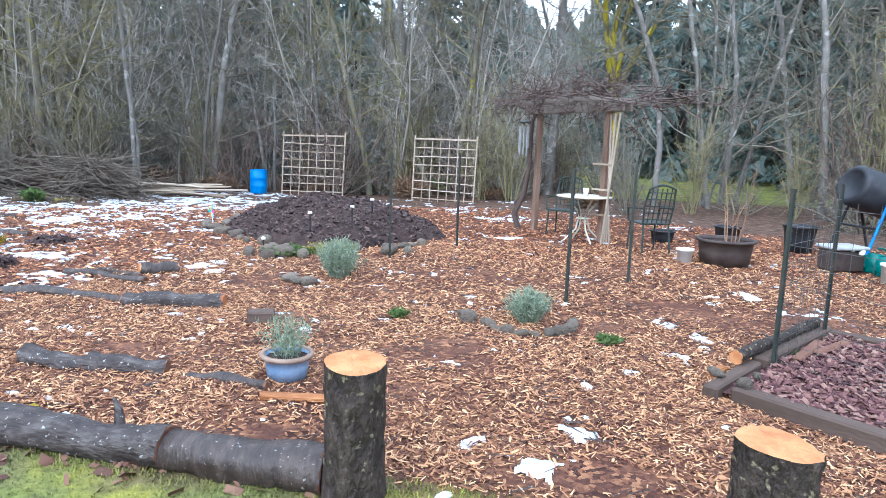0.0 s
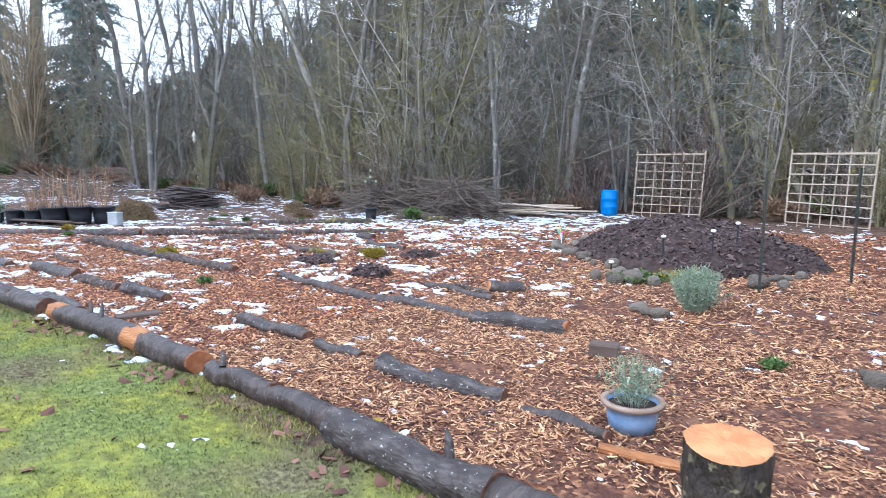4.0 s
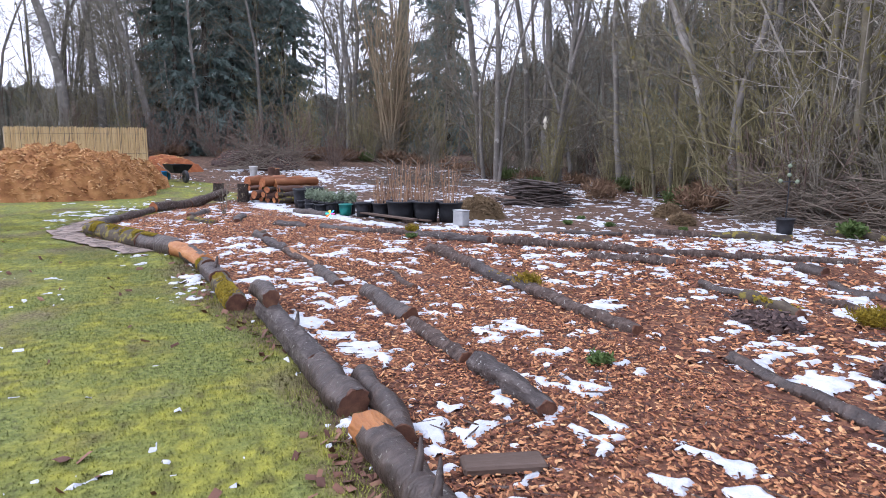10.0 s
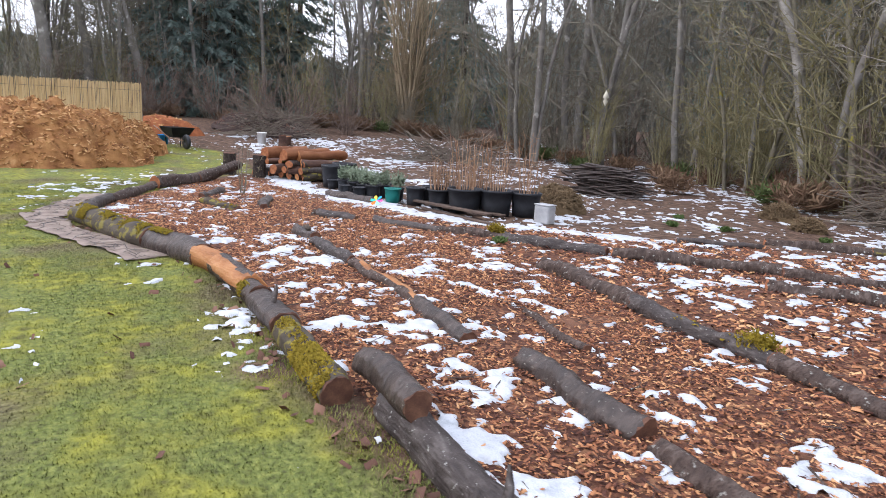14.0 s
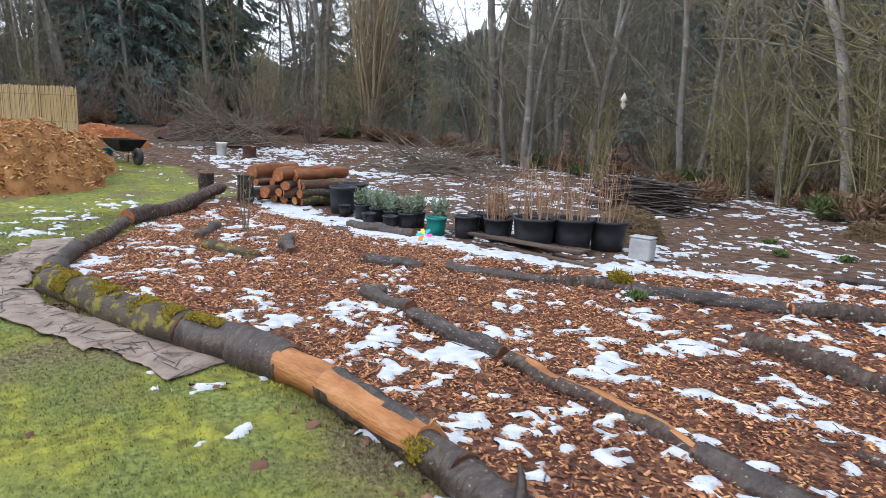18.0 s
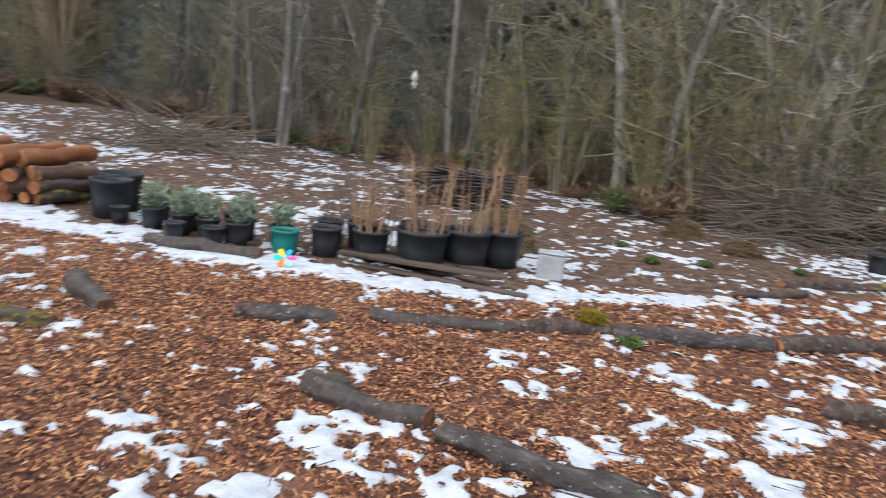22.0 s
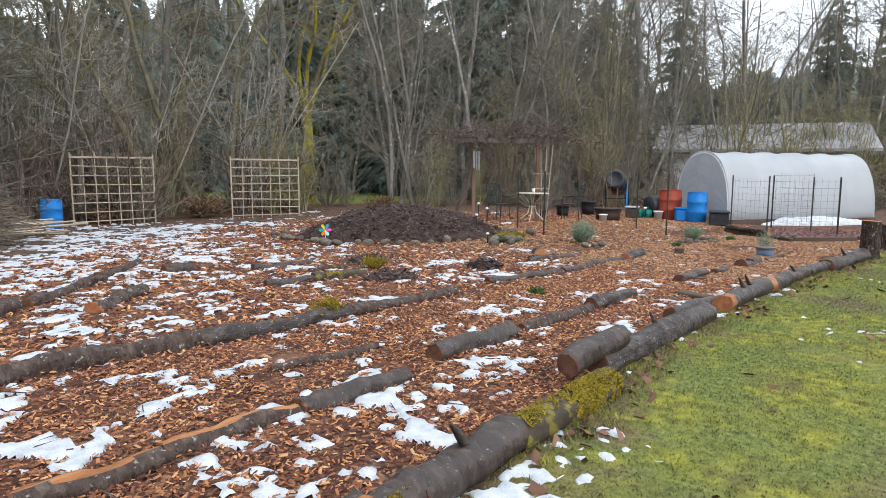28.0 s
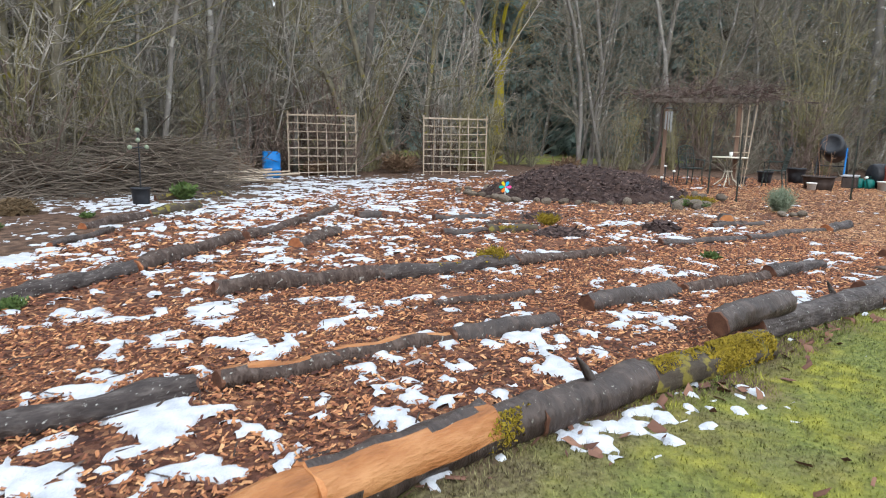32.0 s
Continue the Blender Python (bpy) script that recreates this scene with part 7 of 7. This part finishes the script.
SNOW_W = [(-13.6, 4.5, 0.55), (-14.3, 4.7, 0.35), (-13.2, 4.47, 0.4), (-12.8, 4.45, 0.3), (-13.05, 4.9, 0.4), (-14.75, 3.95, 0.35), (-16.4, 2.8, 0.35), (-15.6, 3.1, 0.3), (-17.1, 2.85, 0.35), (-11.87, 4.55, 0.32), (-11.7, 5.3, 0.2), (-13.0, 6.3, 0.28), (-13.1, 7.1, 0.25), (-13.9, 6.1, 0.2), (-12.3, 5.95, 0.26), (-12.75, 6.35, 0.28), (-12.3, 6.9, 0.22), (-14.2, 4.15, 0.3), (-16.8, 4.3, 0.25), (-17.4, 4.0, 0.2), (-19.3, 3.75, 0.3), (-18.2, 3.3, 0.3), (-12.9, 5.05, 0.25), (-13.3, 5.6, 0.2), (-15.1, 5.6, 0.12), (-18.6, 5.3, 0.25)]
SNOW_M = [(-10.5, 5.2, 0.5), (-10.0, 5.15, 0.45), (-9.6, 5.15, 0.35), (-11.3, 4.75, 0.35), (-10.75, 4.62, 0.3), (-10.8, 5.3, 0.3), (-11.7, 4.9, 0.22), (-8.9, 4.78, 0.3), (-8.3, 5.0, 0.25), (-7.6, 4.9, 0.35), (-6.4, 4.95, 0.35), (-6.0, 5.0, 0.25), (-5.2, 4.95, 0.38), (-4.7, 4.9, 0.2), (-8.85, 5.65, 0.2), (-8.25, 6.4, 0.22), (-7.8, 6.3, 0.28), (-8.9, 6.35, 0.2), (-5.9, 5.9, 0.3), (-5.3, 6.25, 0.28), (-5.0, 6.05, 0.22), (-4.75, 5.6, 0.18), (-7.1, 6.5, 0.22), (-6.6, 6.7, 0.2), (-3.4, 6.0, 0.15), (-4.65, 5.85, 0.2)]
SNOW_N = [(-6.3, 8.05, 0.45), (-5.9, 7.8, 0.3), (-6.3, 9.3, 0.3), (-8.3, 7.8, 0.35), (-9.3, 8.05, 0.3), (-11.25, 8.65, 0.4), (-12.2, 7.75, 0.35), (-11.0, 7.95, 0.3), (-5.4, 9.2, 0.3), (-3.3, 9.3, 0.25), (-4.6, 8.15, 0.3), (-2.85, 10.0, 0.25), (-9.9, 8.55, 0.25), (-7.2, 6.42, 0.2), (-10.9, 8.1, 0.22)]
SNOW_S = [(-10.4, 3.8, 0.2), (-11.1, 3.85, 0.2), (-10.75, 3.85, 0.17), (-10.15, 3.75, 0.17), (-13.25, 3.25, 0.2), (-13.5, 3.05, 0.14), (-12.4, 3.3, 0.12), (-19.2, 2.2, 0.35), (-20.4, 2.6, 0.4), (-18.4, 1.7, 0.3), (-21.6, 3.4, 0.45), (-20.0, 1.6, 0.25)]
SNOW_E = [(0.43, 6.33, 0.12), (1.4, 6.2, 0.12), (1.25, 5.38, 0.13), (1.7, 6.45, 0.12), (2.2, 6.95, 0.12), (0.78, 5.0, 0.14), (0.98, 4.85, 0.1), (0.11, 7.86, 0.11), (0.2, 8.5, 0.12), (2.4, 7.6, 0.14), (2.9, 8.2, 0.15), (2.6, 8.9, 0.14), (2.2, 8.1, 0.1), (3.3, 9.3, 0.18), (0.0, 7.0, 0.08), (1.5, 9.6, 0.14), (0.3, 12.6, 0.3), (2.4, 10.3, 0.16)]
SNOW_F = [(-28.4, 7.2, 1.1), (-30.6, 9.0, 1.2), (-27.8, 8.8, 0.9), (-25.6, 10.2, 0.8), (-26.0, 7.6, 0.8), (-24.0, 6.6, 0.6), (-31.5, 6.4, 0.6), (-23.0, 8.5, 0.7), (-21.3, 9.4, 0.6), (-19.5, 9.6, 0.5), (-6.6, 17.6, 1.2), (-8.2, 17.4, 0.9), (-5.0, 18.3, 0.9), (-3.4, 17.6, 0.7), (-7.4, 15.8, 0.8), (-1.2, 17.4, 0.6), (-9.6, 14.4, 0.6), (-12.2, 13.9, 0.5), (-10.3, 12.8, 0.5), (0.2, 15.5, 0.5)]
BAND_X, BAND_Y = [-22.5, -20.3, -18.0, -16.5, -15.5, -14.7, -13.9, -12.6], [6.1, 6.1, 6.7, 7.2, 7.75, 8.45, 9.4, 11.0]


def snow_field(x, y):
    m = np.full(x.shape, -2.5)
    for some in (SNOW_W, SNOW_M, SNOW_N, SNOW_S, SNOW_E, SNOW_F):
        for a, b, r in some:
            r = r * (0.82 if some is SNOW_W and b > 5.4 else 1.0)
            m = np.maximum(m, 1 - np.hypot(x - a, y - b) / (r * 1.03))
    band = 1 - np.abs(y - np.interp(x, BAND_X, BAND_Y)) / 0.42
    m = np.maximum(m, np.where((x > -22.5) & (x < -12.8), band, -1))
    # scattered remains, thickest in the north-west
    dens = step01((y - 6.2) / 5) * step01((-2.5 - x) / 5) * 0.78 + 0.45 * step01((-4 - x) / 5) * step01((y - border_y(x)) / 0.3)
    dens = dens * (1 - 0.5 * step01((y - 9.8) / 0.8) * step01((-12.2 - x) / 0.8))
    dens = np.where((x < -19) & (y > 7.5), 0.55, dens) * (y > border_y(x) - 0.1)
    m = np.maximum(m, -0.75 - 6 * (y < border_y(x) - 0.1) * (x > -17) + 0.62 * dens + 1.5 * (fbm(x, y * 1.3, 1.1, 81) - 0.5))
    strip = np.where((x > -22.5) & (x < -13.5), np.clip(band, 0, 0.6), 0)
    wx, wy = x + 0.16 * (vnoise(x, y, 0.2, 84) - 0.5), y + 0.16 * (vnoise(x, y, 0.2, 85) - 0.5)
    east = 0.35 * step01((x + 4.5) / 3) + 0.25 * (y < border_y(x) - 0.1)
    return np.minimum(m, 0.7) - east + 2.0 * strip + 2.4 * (fbm(wx, wy, 0.36, 83) - 0.5) + 2.7 * (vnoise(wx, wy, 0.12, 88) - 0.5) + 1.9 * (vnoise(x, y, 0.055, 89) - 0.5) - 0.5


def build_snow():
    xs, ys = np.arange(-33, 4.2, 0.032), np.arange(1.2, 20.5, 0.032)
    X, Y = np.meshgrid(xs, ys, indexing="ij")
    f = snow_field(X, Y)
    f = np.where((np.hypot(((X - MX) * math.cos(0.75) - (Y - MY) * math.sin(0.75)) / 2.4, ((X - MX) * math.sin(0.75) + (Y - MY) * math.cos(0.75)) / 1.55) < 1) | (np.hypot((X + 25.0) / 2.6, (Y - 1.2) / 3.4) < 1), -1, f)
    Z = gz(X, Y) + np.where(f < 0, np.maximum(f, -0.35) * 0.16, np.minimum(f, 0.6) * 0.03) + 0.003
    low = -0.7
    keep = (f[:-1, :-1] > low) & (f[1:, :-1] > low) & (f[1:, 1:] > low) & (f[:-1, 1:] > low)
    i, j = np.nonzero(keep)
    b = len(ys)
    q = np.stack([i * b + j, (i + 1) * b + j, (i + 1) * b + j + 1, i * b + j + 1], 1)
    used, inv = np.unique(q, return_inverse=True)
    V = np.stack([X, Y, Z], -1).reshape(-1, 3)[used]
    tagged(part("snow", raw("snow", V, inv.reshape(-1, 4), True), M_SNOW), "patches of thin melting snow on the wood chips", "snow", kind="stuff")


build_snow()


def build_chips():
    rg = np.random.default_rng(15)
    for x0, x1, y0, y1, per, lo, hi, asp in ((-21, -4, 2.3, 7.2, 2000, 0.013, 0.046, 0.42), (-4, 4.5, 4.2, 8.0, 3000, 0.016, 0.062, 0.24), (-21, -4, 7.2, 10.5, 380, 0.02, 0.075, 0.42), (-4, 6.0, 8.0, 12, 1000, 0.02, 0.075, 0.26), (-14, 7, 10.5, 18, 170, 0.03, 0.09, 0.4)):
        n = int((x1 - x0) * (y1 - y0) * per)
        x, y = rg.uniform(x0, x1, n), rg.uniform(y0, y1, n)
        ok = (bed_mask(x, y) > rg.random(n) * 0.9 + 0.08) & (snow_field(x, y) < 0.1 + 0.5 * (rg.random(n) < 0.07)) & (fbm(x, y, 0.9, 95) > (0.24 if x0 == -4 else 0.12) + 0.28 * rg.random(n))
        P = np.stack([x[ok], y[ok], gz(x[ok], y[ok]) + 0.004 + 0.022 * rg.random(ok.sum())], -1)
        tagged(part("wood_chips", chips_mesh(P, rg, lo, hi, asp, 0.32), M_CHIPY if x0 == -4 else M_CHIP), "loose straw-coloured wood shreds covering the path" if x0 == -4 else "loose orange-brown wood chips covering the beds", "wood chips", kind="stuff")
    # long shreds and twigs lying on the chips
    n = 2600
    x, y = rg.uniform(-20, 4.5, n), rg.uniform(2.6, 11, n)
    ok = bed_mask(x, y) > 0.7
    P = np.stack([x[ok], y[ok], gz(x[ok], y[ok]) + 0.022], -1)
    tagged(part("twig_litter", chips_mesh(P, rg, 0.06, 0.2, 0.06, 0.06, 0.6), M_BARKG), "thin twigs and shreds scattered over the beds", "twigs", kind="stuff")


build_chips()


def build_grass():
    rg = np.random.default_rng(16)
    M = bpy.data.materials.new("grass_blade")
    M.use_nodes = True
    nt = M.node_tree
    bs = nt.nodes["Principled BSDF"]
    bs.inputs["Roughness"].default_value, bs.inputs["Specular IOR Level"].default_value = 0.75, 0.2
    base = lawn_colour(nt, nt.nodes.new("ShaderNodeTexCoord").outputs["Object"])
    tone = nt.nodes.new("ShaderNodeHueSaturation")
    spread = nt.nodes.new("ShaderNodeMapRange")
    spread.inputs[3].default_value, spread.inputs[4].default_value = 0.75, 1.4
    nt.links.new(nt.nodes.new("ShaderNodeNewGeometry").outputs["Random Per Island"], spread.inputs[0])
    nt.links.new(spread.outputs[0], tone.inputs["Value"])
    nt.links.new(base, tone.inputs["Color"])
    nt.links.new(tone.outputs[0], bs.inputs["Base Color"])
    n = 300000
    x = rg.uniform(-21, 1.6, n)
    y = border_y(x) - np.abs(rg.normal(size=n)) * 2.0 + 0.12
    ok = (fbm(x, y, 0.5, 97) > 0.12 + 0.4 * rg.random(n)) & (snow_field(x, y) < 0.05) & (y > -1.5)
    x, y = x[ok], y[ok]
    n = len(x)
    tall = 1 + 0.8 * (border_y(x) - y < 0.25)
    h = rg.uniform(0.006, 0.02, n) * tall
    a = rg.uniform(0, 6.28, n)
    lean = rg.uniform(0.2, 1.1, n)
    w = rg.uniform(0.0018, 0.0045, n)
    b = np.stack([x, y, gz(x, y)], -1)
    s = np.stack([-np.sin(a), np.cos(a), 0 * a], -1) * w[:, None]
    t = b + np.stack([np.cos(a) * lean * h, np.sin(a) * lean * h, h], -1)
    V = np.stack([b - s, b + s, t], 1).reshape(-1, 3)
    F = np.arange(3 * n).reshape(-1, 3)
    tagged(part("grass", raw("grass", V, F), M), "short winter grass and moss of the lawn", "grass", kind="stuff")
    n = 420
    x = rg.uniform(-17, 1.0, n)
    x = rg.uniform(-17, 1.0, 80)[rg.integers(80, size=n)] + rg.normal(size=n) * 0.13
    y = border_y(x) - 0.06 - np.abs(rg.normal(size=n)) * 0.15
    far = rg.random(n) < 0.35
    y = np.where(far, border_y(x) - rg.uniform(0.2, 3.5, n), y)
    P = np.stack([x, y, gz(x, y) + 0.015], -1)
    tagged(part("fallen_leaves", chips_mesh(P, rg, 0.04, 0.1, 0.6, 0.6, 0.06), M_DEAD), "brown fallen leaves along the log border", "leaves", kind="stuff")


build_grass()
